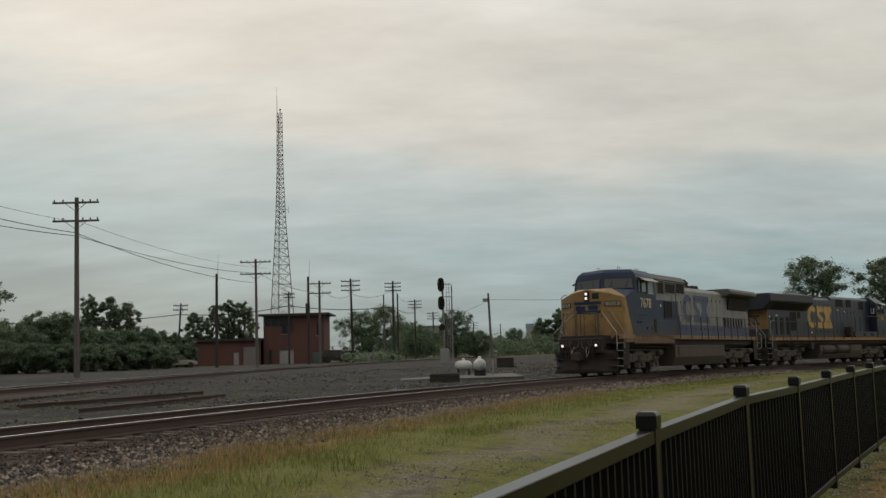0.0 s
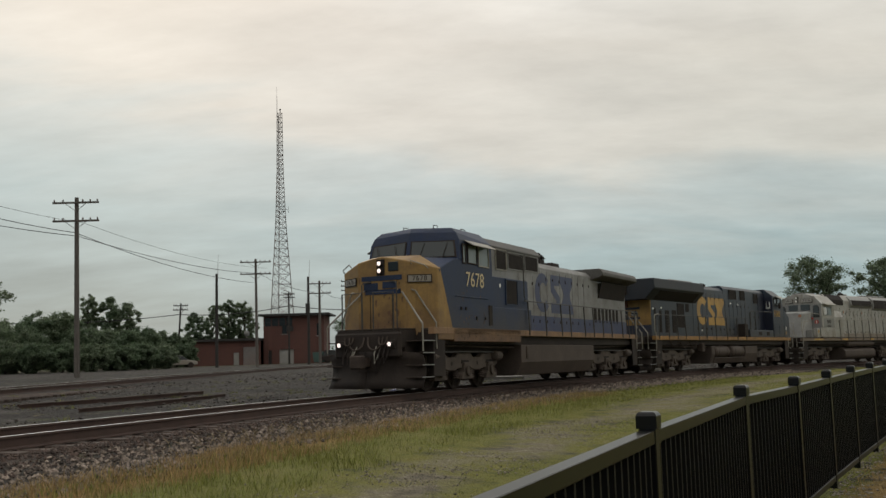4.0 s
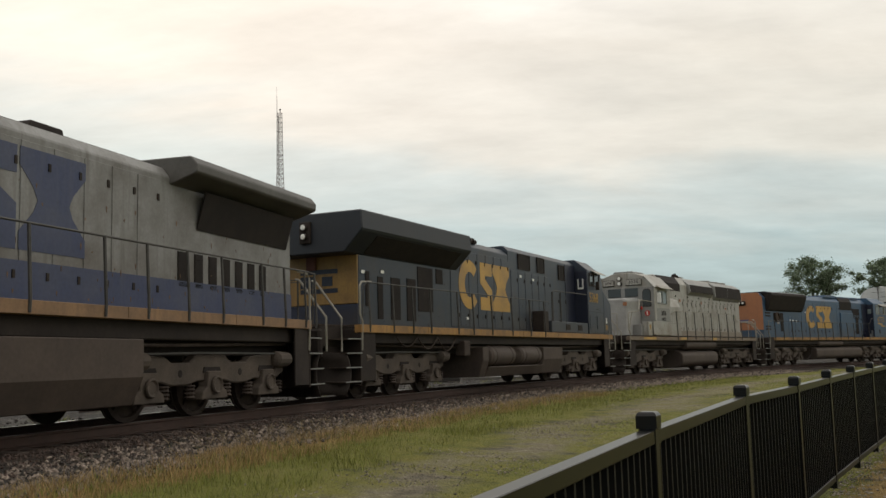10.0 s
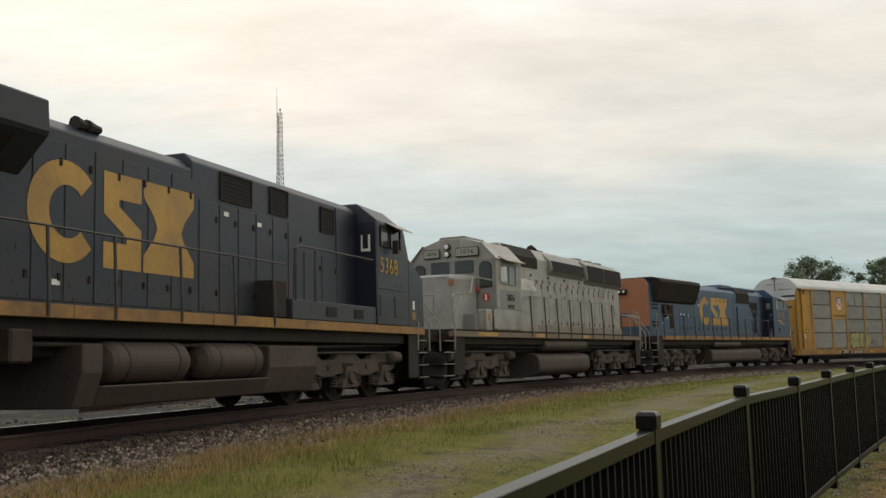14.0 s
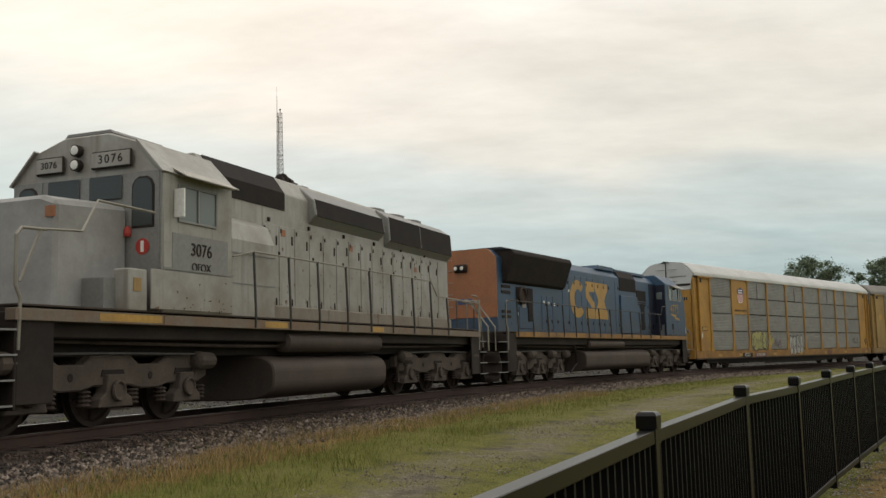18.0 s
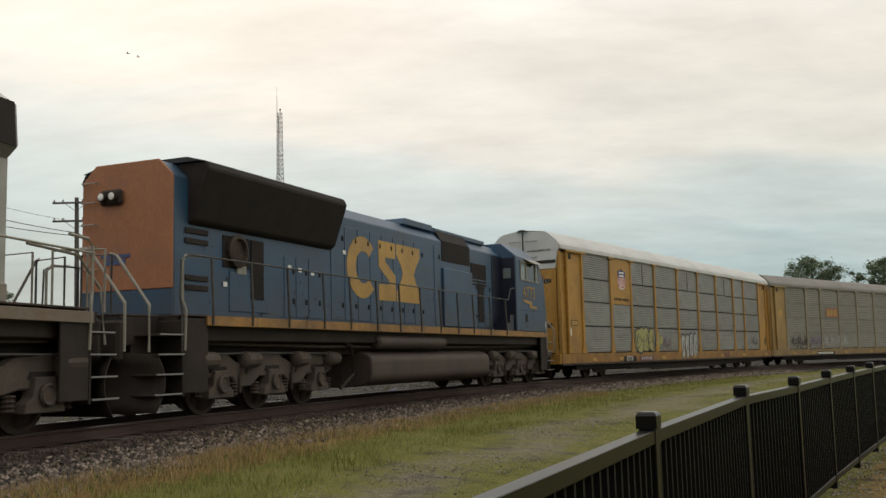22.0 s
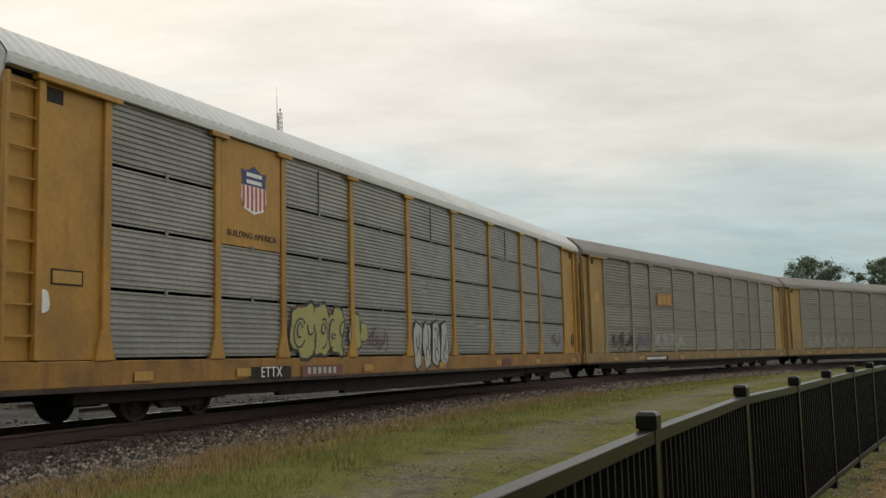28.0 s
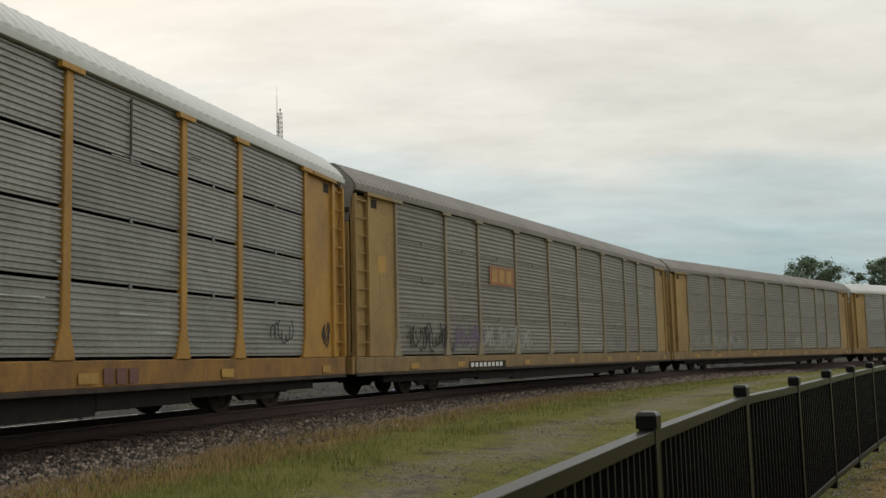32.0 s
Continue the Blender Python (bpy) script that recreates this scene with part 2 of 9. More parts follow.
M = dict(
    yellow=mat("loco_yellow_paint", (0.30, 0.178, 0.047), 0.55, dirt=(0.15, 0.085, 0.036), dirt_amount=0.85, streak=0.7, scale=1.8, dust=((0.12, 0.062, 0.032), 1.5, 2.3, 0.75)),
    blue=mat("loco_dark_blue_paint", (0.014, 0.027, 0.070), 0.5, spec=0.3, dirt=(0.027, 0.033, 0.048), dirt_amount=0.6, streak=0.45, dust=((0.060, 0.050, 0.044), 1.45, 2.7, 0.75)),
    logo_blue=mat("loco_logo_blue_paint", (0.030, 0.055, 0.17), 0.5, dirt=(0.10, 0.11, 0.14), dirt_amount=0.4, streak=0.3),
    grey=mat("loco_grey_paint", (0.215, 0.213, 0.208), 0.5, dirt=(0.092, 0.078, 0.068), dirt_amount=0.8, streak=0.7, scale=1.5, dust=((0.115, 0.090, 0.070), 1.6, 2.7, 0.45)),
    blue2=mat("loco_slate_blue_paint", (0.021, 0.032, 0.050), 0.42, spec=0.35, dirt=(0.040, 0.037, 0.036), dirt_amount=0.75, streak=0.5, scale=1.6, dust=((0.055, 0.047, 0.040), 1.5, 2.5, 0.45)),
    blue4=mat("loco_bright_blue_paint", (0.023, 0.068, 0.136), 0.45, dirt=(0.034, 0.052, 0.070), dirt_amount=0.7, streak=0.55, scale=1.6, dust=((0.068, 0.064, 0.062), 1.55, 2.6, 0.4)),
    gold=mat("loco_gold_paint", (0.46, 0.265, 0.05), 0.5, dirt=(0.20, 0.12, 0.05), dirt_amount=0.7, streak=0.4),
    orange=mat("faded_orange_paint", (0.34, 0.135, 0.058), 0.6, dirt=(0.20, 0.10, 0.06), dirt_amount=0.6, streak=0.4),
    silver=mat("worn_silver_grey_paint", (0.345, 0.337, 0.312), 0.42, dirt=(0.18, 0.156, 0.122), dirt_amount=0.85, streak=0.75, scale=1.3, grain=0.05, dust=((0.19, 0.15, 0.11), 1.6, 2.2, 0.5)),
    silverdk=mat("worn_dull_grey_paint", (0.22, 0.22, 0.215), 0.5, dirt=(0.17, 0.16, 0.14), dirt_amount=0.5, streak=0.4),
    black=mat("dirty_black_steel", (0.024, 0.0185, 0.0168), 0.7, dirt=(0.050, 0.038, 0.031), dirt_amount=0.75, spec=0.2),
    under=mat("grimy_running_gear", (0.042, 0.031, 0.0265), 0.75, dirt=(0.098, 0.074, 0.059), dirt_amount=0.75, scale=2.0, bump=0.3, spec=0.2),
    tank=mat("dusty_fuel_tank_steel", (0.062, 0.047, 0.040), 0.65, dirt=(0.098, 0.074, 0.060), dirt_amount=0.7, streak=0.4, spec=0.25),
    grille=mat("black_grille_mesh", (0.0185, 0.0150, 0.0142), 0.75, dirt=(0.036, 0.027, 0.023), dirt_amount=0.6, scale=3, spec=0.2),
    handrail=mat("handrail_steel", (0.035, 0.032, 0.03), 0.55, dirt=(0.10, 0.092, 0.08), dirt_amount=0.5, scale=4),
    lightrail=mat("pale_handrail_steel", (0.27, 0.25, 0.21), 0.5, dirt=(0.13, 0.11, 0.085), dirt_amount=0.5, scale=4),
    rackyellow=mat("autorack_yellow_paint", (0.42, 0.222, 0.036), 0.55, dirt=(0.20, 0.105, 0.034), dirt_amount=0.75, scale=0.9, streak=0.45),
    rackpale=mat("autorack_pale_yellow_paint", (0.355, 0.228, 0.080), 0.6, dirt=(0.19, 0.115, 0.05), dirt_amount=0.7, scale=0.9, streak=0.5),
    galv=mat("galvanised_side_panel", (0.325, 0.318, 0.300), 0.42, metal=0.45, dirt=(0.17, 0.162, 0.15), dirt_amount=0.8, scale=1.1, streak=0.4, per_object=0.10),
    galv2=mat("dull_galvanised_side_panel", (0.275, 0.258, 0.228), 0.5, metal=0.4, dirt=(0.155, 0.14, 0.118), dirt_amount=0.6, scale=1.1, streak=0.4, per_object=0.10),
    rackroof=mat("corrugated_roof_sheet", (0.55, 0.555, 0.54), 0.5, grain=0.03, metal=0.1, dirt=(0.40, 0.395, 0.38), dirt_amount=0.6, scale=0.8, streak=0.3),
    rackroof2=mat("weathered_roof_sheet", (0.205, 0.19, 0.17), 0.6, dirt=(0.135, 0.122, 0.107), dirt_amount=0.6, scale=0.8, streak=0.3),
    white=mat("white_paint", (0.75, 0.75, 0.72), 0.5, dirt=(0.5, 0.48, 0.44), dirt_amount=0.4),
    red=mat("red_paint", (0.42, 0.04, 0.03), 0.5),
    cream=mat("number_cream_paint", (0.62, 0.50, 0.30), 0.5, dirt=(0.40, 0.32, 0.2), dirt_amount=0.4),
    navy=mat("shield_navy_paint", (0.03, 0.04, 0.16), 0.5),
    shieldred=mat("shield_red_paint", (0.45, 0.07, 0.07), 0.5),
    glass=glass_mat("cab_window_glass", (0.010, 0.012, 0.013), 0.12),
    paleglass=glass_mat("pale_window_glass", (0.16, 0.19, 0.19), 0.15),
    rail=mat("rail_rust_steel", (0.062, 0.034, 0.026), 0.8, dirt=(0.036, 0.022, 0.018), dirt_amount=0.7, scale=3),
    railtop=mat("polished_rail_head", (0.30, 0.295, 0.29), 0.45, metal=0.9, dirt=(0.16, 0.14, 0.125), dirt_amount=0.6, scale=2),
    tie=mat("weathered_timber_tie", (0.075, 0.053, 0.042), 0.9, dirt=(0.036, 0.026, 0.022), dirt_amount=0.7, scale=3, bump=0.5, per_object=0.25),
    stone=mat("ballast_stone", (0.172, 0.138, 0.112), 0.9, dirt=(0.074, 0.055, 0.044), dirt_amount=0.8, scale=4, per_island=0.9),
    fence=mat("black_powder_coated_fence", (0.0035, 0.0035, 0.004), 0.28, dirt=(0.006, 0.006, 0.006), dirt_amount=0.4, grain=0.05, spec=0.28),
    wood=mat("weathered_pole_wood", (0.115, 0.10, 0.088), 0.9, dirt=(0.06, 0.052, 0.046), dirt_amount=0.6, scale=2, streak=0.5),
    wooddk=mat("dark_pole_wood", (0.035, 0.030, 0.027), 0.9, dirt=(0.02, 0.018, 0.016), dirt_amount=0.6, scale=2, streak=0.5),
    wire=mat("cable_black", (0.03, 0.03, 0.032), 0.7),
    brick=mat("red_brick_wall", (0.105, 0.045, 0.036), 0.9, dirt=(0.075, 0.04, 0.034), dirt_amount=0.6, scale=1.5, bump=0.3, per_object=0.12),
    roofdark=mat("dark_flat_roof", (0.035, 0.031, 0.03), 0.85),
    steel=mat("galvanised_tower_steel", (0.20, 0.19, 0.185), 0.55, metal=0.4, dirt=(0.26, 0.12, 0.08), dirt_amount=0.35, scale=0.3),
    concrete=mat("pale_concrete", (0.30, 0.29, 0.27), 0.85, dirt=(0.2, 0.19, 0.17), dirt_amount=0.6),
    bark=mat("tree_bark", (0.05, 0.042, 0.034), 0.95, bump=0.5, bump_scale=12),
    brownstone=mat("brown_shaded_ballast", (0.072, 0.047, 0.037), 0.9, dirt=(0.038, 0.026, 0.021), dirt_amount=0.8, scale=4, per_island=0.6),
    chip=mat("pale_gravel_chips", (0.215, 0.19, 0.150), 0.9, dirt=(0.13, 0.11, 0.085), dirt_amount=0.8, scale=4, per_island=0.5),
    cinder=mat("dull_cinder_stone", (0.070, 0.060, 0.053), 0.9, dirt=(0.036, 0.030, 0.026), dirt_amount=0.8, scale=4, per_island=0.7),
    leaf=mat("broad_leaf_foliage", (0.125, 0.170, 0.098), 0.6, dirt=(0.15, 0.175, 0.105), dirt_amount=0.7, scale=0.35, per_island=0.45),
    leaf2=mat("dark_scrub_foliage", (0.095, 0.140, 0.078), 0.65, dirt=(0.12, 0.15, 0.085), dirt_amount=0.7, scale=0.25, per_island=0.45),
    sill=mat("grimy_orange_sill_paint", (0.34, 0.175, 0.042), 0.6, dirt=(0.10, 0.06, 0.035), dirt_amount=0.9, scale=1.6, streak=0.6),
    wing=mat("sooty_roof_paint", (0.011, 0.015, 0.023), 0.55, dirt=(0.022, 0.022, 0.024), dirt_amount=0.6, streak=0.3),
    wing1=mat("grimy_grey_roof_paint", (0.085, 0.080, 0.074), 0.6, dirt=(0.045, 0.040, 0.036), dirt_amount=0.8, streak=0.4),
    oldblue=mat("faded_blue_mark_paint", (0.032, 0.044, 0.105), 0.55, dirt=(0.085, 0.09, 0.115), dirt_amount=0.5, streak=0.4),
    # navy for end marks; also puts the cab recess shade into the colour
    darknavy=mat("navy_paint_and_recess_shade", (0.007, 0.010, 0.026), 0.4, dirt=(0.014, 0.016, 0.026), dirt_amount=0.5),
    casting=mat("dusty_cast_truck_steel", (0.070, 0.056, 0.047), 0.75, dirt=(0.128, 0.101, 0.081), dirt_amount=0.8, scale=1.6, bump=0.25, spec=0.2),
    # the sky's reflection is put into this glass as its grey base
    screen=glass_mat("sky_grey_windscreen_glass", (0.055, 0.063, 0.065), 0.12),
    picket=mat("black_picket_paint", (0.003, 0.003, 0.0032), 0.45, dirt=(0.005, 0.005, 0.005), dirt_amount=0.4, grain=0.05, spec=0.17),
    racksill=mat("grimy_autorack_sill_paint", (0.32, 0.158, 0.028), 0.6, dirt=(0.10, 0.052, 0.022), dirt_amount=0.9, scale=1.3, streak=0.75),
    racksill2=mat("grimy_pale_sill_paint", (0.27, 0.175, 0.07), 0.6, dirt=(0.11, 0.07, 0.035), dirt_amount=0.9, scale=1.3, streak=0.7),
    dustysill=mat("dusty_beige_sill_paint", (0.17, 0.145, 0.115), 0.7, dirt=(0.17, 0.085, 0.035), dirt_amount=0.8, scale=1.8, streak=0.5),
    rustsill=mat("rusty_brown_sill_paint", (0.165, 0.088, 0.043), 0.7, dirt=(0.055, 0.036, 0.027), dirt_amount=0.9, scale=2.2, streak=0.7),
    tarp=mat("blotched_nose_paint", (0.345, 0.342, 0.33), 0.5, dirt=(0.19, 0.187, 0.178), dirt_amount=0.9, scale=1.3, streak=0.35, grain=0.05, bump=0.35, bump_scale=2.5),
    spray_dull=mat("worn_dark_number_paint", (0.11, 0.075, 0.035), 0.6, dirt=(0.2, 0.12, 0.05), dirt_amount=0.5, scale=5),
    rackpost=mat("weathered_tan_post_paint", (0.285, 0.235, 0.155), 0.6, dirt=(0.19, 0.145, 0.09), dirt_amount=0.6, scale=0.9, streak=0.4),
    tankwhite=mat("dull_white_tank_paint", (0.46, 0.46, 0.44), 0.5, dirt=(0.27, 0.25, 0.22), dirt_amount=0.7, scale=2.0),
    padgrey=mat("dusty_concrete_pad", (0.105, 0.097, 0.088), 0.9, dirt=(0.06, 0.053, 0.047), dirt_amount=0.8, scale=1.5),
    dustyledge=mat("dust_caked_grey_paint", (0.235, 0.205, 0.168), 0.65, dirt=(0.15, 0.105, 0.07), dirt_amount=0.8, scale=1.8, streak=0.5),
    tansill=mat("faded_tan_sill_paint", (0.26, 0.150, 0.075), 0.65, dirt=(0.10, 0.062, 0.040), dirt_amount=0.8, scale=1.8, streak=0.6),
    paleblue=mat("pale_blue_shed_paint", (0.22, 0.30, 0.40), 0.6),
    plastic=mat("blue_plastic", (0.02, 0.025, 0.10), 0.4),
)


def leafy(m, amount=0.5):
    """Thin leaves: part of the light comes through from behind."""
    nt = m.node_tree
    b = nt.nodes["Principled BSDF"]
    tr, mx = nt.nodes.new("ShaderNodeBsdfTranslucent"), nt.nodes.new("ShaderNodeMixShader")
    mx.inputs[0].default_value = amount
    src = b.inputs["Base Color"].links[0].from_socket
    nt.links.new(src, tr.inputs["Color"])
    nt.links.new(b.outputs[0], mx.inputs[1]); nt.links.new(tr.outputs[0], mx.inputs[2])
    nt.links.new(mx.outputs[0], nt.nodes["Material Output"].inputs[0])


leafy(M["leaf"])
leafy(M["leaf2"])


# ================= geometry helpers =================
def box(bm, x0, x1, y0, y1, z0, z1):
    vs = [bm.verts.new((x, y, z)) for z in (z0, z1) for y in (y0, y1) for x in (x0, x1)]
    for f in ((0, 2, 3, 1), (4, 5, 7, 6), (0, 1, 5, 4), (2, 6, 7, 3), (0, 4, 6, 2), (1, 3, 7, 5)):
        bm.faces.new([vs[i] for i in f])
    return vs


def prism(bm, pts, a, b, axis="x"):
    """Extrude a closed outline: (y, z) along x, or (x, z) along y, or (x, y) along z."""
    def place(p, t):
        return {"x": (t, p[0], p[1]), "y": (p[0], t, p[1]), "z": (p[0], p[1], t)}[axis]
    lo, hi = [bm.verts.new(place(p, a)) for p in pts], [bm.verts.new(place(p, b)) for p in pts]
    n = len(pts)
    bm.faces.new(lo), bm.faces.new(hi[::-1])
    for i in range(n):
        bm.faces.new((lo[i], hi[i], hi[(i + 1) % n], lo[(i + 1) % n]))


def tube(bm, pts, r, n=6, taper=1.0):
    """A round bar along a line of points."""
    pts = [Vector(p) for p in pts]
    rings = []
    for i, p in enumerate(pts):
        d = (pts[min(i + 1, len(pts) - 1)] - pts[max(i - 1, 0)]).normalized()
        s = d.cross(Vector((0, 0, 1))) if abs(d.z) < 0.95 else d.cross(Vector((1, 0, 0)))
        s.normalize()
        u = s.cross(d)
        rr = r * (1 + (taper - 1) * i / max(1, len(pts) - 1))
        rings.append([bm.verts.new(p + s * rr * math.cos(2 * math.pi * k / n) + u * rr * math.sin(2 * math.pi * k / n)) for k in range(n)])
    for a, b in zip(rings, rings[1:]):
        for k in range(n):
            bm.faces.new((a[k], a[(k + 1) % n], b[(k + 1) % n], b[k]))
    bm.faces.new(rings[0][::-1]), bm.faces.new(rings[-1])


def revolve(bm, prof, centre, axis="y", n=16):
    """Turn a (radius, along) outline about an axis through centre; closed at both ends."""
    rings = []
    for r, t in prof:
        ring = []
        for k in range(n):
            c, s = r * math.cos(2 * math.pi * k / n), r * math.sin(2 * math.pi * k / n)
            v = {"x": (t, c, s), "y": (c, t, s), "z": (c, s, t)}[axis]
            ring.append(bm.verts.new(Vector(centre) + Vector(v)))
        rings.append(ring)
    for a, b in zip(rings, rings[1:]):
        for k in range(n):
            bm.faces.new((a[k], a[(k + 1) % n], b[(k + 1) % n], b[k]))
    bm.faces.new(rings[0][::-1]), bm.faces.new(rings[-1])


def part(name, bm, material, parent=None, label="", bevel=0.0, smooth=False):
    """Link a bmesh as one mesh object, under a thing or a part."""
    bmesh.ops.recalc_face_normals(bm, faces=bm.faces)
    if bevel:
        sharp = [e for e in bm.edges if len(e.link_faces) == 2 and e.calc_face_angle(0) > 0.6]
        bmesh.ops.bevel(bm, geom=sharp, offset=bevel, segments=1, affect="EDGES", clamp_overlap=True)
    me = bpy.data.meshes.new(name)
    bm.to_mesh(me)
    bm.free()
    if smooth:
        me.polygons.foreach_set("use_smooth", [True] * len(me.polygons))
    me.materials.append(M[material] if isinstance(material, str) else material)
    ob = new(name, me)
    ob.parent = parent
    if label:
        ob["label"] = label
    return ob


def B():
    return bmesh.new()


def boxes(*many):
    bm = B()
    for b in many:
        box(bm, *b)
    return bm


def soup(name, verts, faces, material, parent=None):
    me = bpy.data.meshes.new(name)
    me.from_pydata(verts, [], faces)
    me.materials.append(M[material])
    ob = new(name, me)
    ob.parent = parent
    return ob


def thing(name, label, category, group="", m=None):
    ob = tagged(new(name), label, category, group)
    ob.empty_display_size = 0.5
    if m is not None:
        ob.matrix_basis = m
    return ob


def words(text, size, m, material, parent, name="lettering", depth=0.004, spacing=1.0):
    """Raised lettering; x runs along the words, y up."""
    cu = bpy.data.curves.new(name, "FONT")
    cu.body, cu.size, cu.extrude = text, size, depth
    cu.align_x, cu.align_y = "CENTER", "CENTER"
    cu.space_character = spacing
    tmp = bpy.data.objects.new(name, cu)
    me = bpy.data.meshes.new_from_object(tmp)
    bpy.data.objects.remove(tmp)
    me.name = name
    me.materials.clear()
    me.materials.append(M[material])
    ob = new(name, me)
    ob.parent = parent
    ob.matrix_basis = m
    return ob


# ================= the track's line =================
RAIL_Z = 0.46                     # rail head where the line crosses straight ahead
_q = np.arange(-190.0, 300.0, 1.0)
_i0 = 190
_k = np.interp(_q, (-50, -26, -20, 0, 20, 40, 70, 250), (0.0, 0.0085, 0.00707, 0.00723, 0.00665, 0.00809, 0.00753, 0.00753))
_psi = np.concatenate([[0], np.cumsum((_k[1:] + _k[:-1]) / 2)])
_psi = _psi - _psi[_i0] + radians(25.16)
_X = np.concatenate([[0], np.cumsum((np.sin(_psi[1:]) + np.sin(_psi[:-1])) / 2)])
_Y = np.concatenate([[0], np.cumsum((np.cos(_psi[1:]) + np.cos(_psi[:-1])) / 2)])
_X, _Y = _X - _X[_i0], _Y - _Y[_i0] + 30.013
_Z = RAIL_Z - 0.685 * np.maximum(_q, -60) / 100 - 0.0484 * _q * np.maximum(_q, -60) / 1e4


def on_line(q, v=0.0, w=0.0):
    """A point on the line: q metres along it (growing away), v to the camera's side, w above the rail head."""
    x, y, z, p = (np.interp(q, _q, a) for a in (_X, _Y, _Z, _psi))
    return Vector((x + math.cos(p) * v, y - math.sin(p) * v, z + w))


def nearest(x, y):
    """Along, aside and rail height for arrays of points."""
    x, y = np.asarray(x, float), np.asarray(y, float)
    best = np.full(x.shape, 1e18)
    idx = np.zeros(x.shape, int)
    for i in range(0, len(_q), 2):
        dd = (x - _X[i]) ** 2 + (y - _Y[i]) ** 2
        m = dd < best
        best[m] = dd[m]
        idx[m] = i
    c, s = np.cos(_psi[idx]), np.sin(_psi[idx])
    ax, ay = x - _X[idx], y - _Y[idx]
    return _q[idx] + ax * s + ay * c, ax * c - ay * s, _Z[idx]


def ramp01(a, b, x):
    t = np.clip((x - a) / (b - a), 0, 1)
    return t * t * (3 - 2 * t)


def ground_z(x, y):
    q, v, z = nearest(x, y)
    av = np.abs(v)
    bed = z - 0.21
    toe_near = z - 0.36
    far_near = np.full_like(z, 0.0)
    w = ramp01(3.0, 10.0, v)
    near = toe_near * (1 - w) + far_near * w
    # yard side
    wy = ramp01(2.5, 28.0, -v)
    zz = RAIL_Z + (z - RAIL_Z) * np.exp(-av / 25)
    yard = (zz - 0.30) * (1 - wy) + 0.62 * wy
    side = np.where(v > 0, near, yard)
    edge = ramp01(1.45, 2.75, av)
    return bed * (1 - edge) + side * edge


# ================= ground =================
def ground_mat():
    m = bpy.data.materials.new("yard_ground")
    m.use_nodes = True
    nt = m.node_tree
    N, L = nt.nodes.new, nt.links.new
    b = nt.nodes["Principled BSDF"]
    b.inputs["Roughness"].default_value = 0.95
    b.inputs["Specular IOR Level"].default_value = 0.2
    tc = N("ShaderNodeTexCoord")
    at = N("ShaderNodeAttribute")
    at.attribute_name = "cover"           # R: grass, G: dry grass, B: gravel drive
    sep = N("ShaderNodeSeparateColor")
    L(at.outputs["Color"], sep.inputs[0])

    def noise_(scale, detail=6, rough=0.6):
        n = N("ShaderNodeTexNoise")
        n.inputs["Scale"].default_value = scale; n.inputs["Detail"].default_value = detail; n.inputs["Roughness"].default_value = rough
        L(tc.outputs["Object"], n.inputs["Vector"])
        return n.outputs["Fac"]

    def mixc(f, a, b_):
        x = N("ShaderNodeMix"); x.data_type = "RGBA"
        for key, v in (("Factor", f), ("A", a), ("B", b_)):
            if isinstance(v, tuple):
                x.inputs[key].default_value = (*v, 1)
            else:
                L(v, x.inputs[key])
        return x.outputs["Result"]

    def rng(v, a, b_, lo=0.0, hi=1.0):
        r = N("ShaderNodeMapRange")
        r.inputs["From Min"].default_value = a; r.inputs["From Max"].default_value = b_
        r.inputs["To Min"].default_value = lo; r.inputs["To Max"].default_value = hi
        L(v, r.inputs["Value"])
        return r.outputs[0]

    def mask(v, n, soft=0.25):
        """A cover value broken up by noise into a ragged edge."""
        a = N("ShaderNodeMath"); a.operation = "ADD"
        L(v, a.inputs[0]); L(rng(n, 0.25, 0.75, -0.45, 0.45), a.inputs[1])
        return rng(a.outputs[0], 0.5 - soft, 0.5 + soft)
    n_big, n_mid, n_fine, n_grit = noise_(0.25), noise_(1.7), noise_(9), noise_(45, 3)
    dirt = mixc(rng(n_mid, 0.35, 0.7), (0.026, 0.0225, 0.020), (0.050, 0.044, 0.039))
    dirt = mixc(rng(n_big, 0.42, 0.62), dirt, (0.023, 0.020, 0.018))
    gravel = mixc(rng(n_fine, 0.35, 0.65), (0.14, 0.118, 0.076), (0.245, 0.215, 0.155))
    grass = mixc(rng(n_mid, 0.35, 0.68), (0.120, 0.130, 0.020), (0.170, 0.155, 0.042))
    grass = mixc(rng(n_fine, 0.5, 0.8, 0, 0.5), grass, (0.05, 0.055, 0.02))
    dry = mixc(rng(n_mid, 0.35, 0.68), (0.25, 0.150, 0.055), (0.190, 0.125, 0.045))
    pale = mixc(rng(n_grit, 0.35, 0.65), (0.060, 0.053, 0.047), (0.13, 0.12, 0.108))
    dirt = mixc(rng(noise_(0.55), 0.54, 0.70, 0.0, 0.6), dirt, pale)
    dirt = mixc(rng(noise_(0.9), 0.56, 0.68, 0.0, 0.6), dirt, (0.060, 0.066, 0.030))
    # track bed: brown soil, darkened for the shading by rails and ties
    bed = mixc(rng(n_mid, 0.35, 0.7), (0.045, 0.028, 0.022), (0.074, 0.050, 0.040))
    dirt = mixc(at.outputs["Alpha"], dirt, bed)
    col = mixc(mask(sep.outputs[2], n_mid), dirt, gravel)
    col = mixc(mask(sep.outputs[0], n_mid), col, grass)
    col = mixc(mask(sep.outputs[1], n_mid), col, dry)
    gs = N("ShaderNodeVectorMath"); gs.operation = "SCALE"
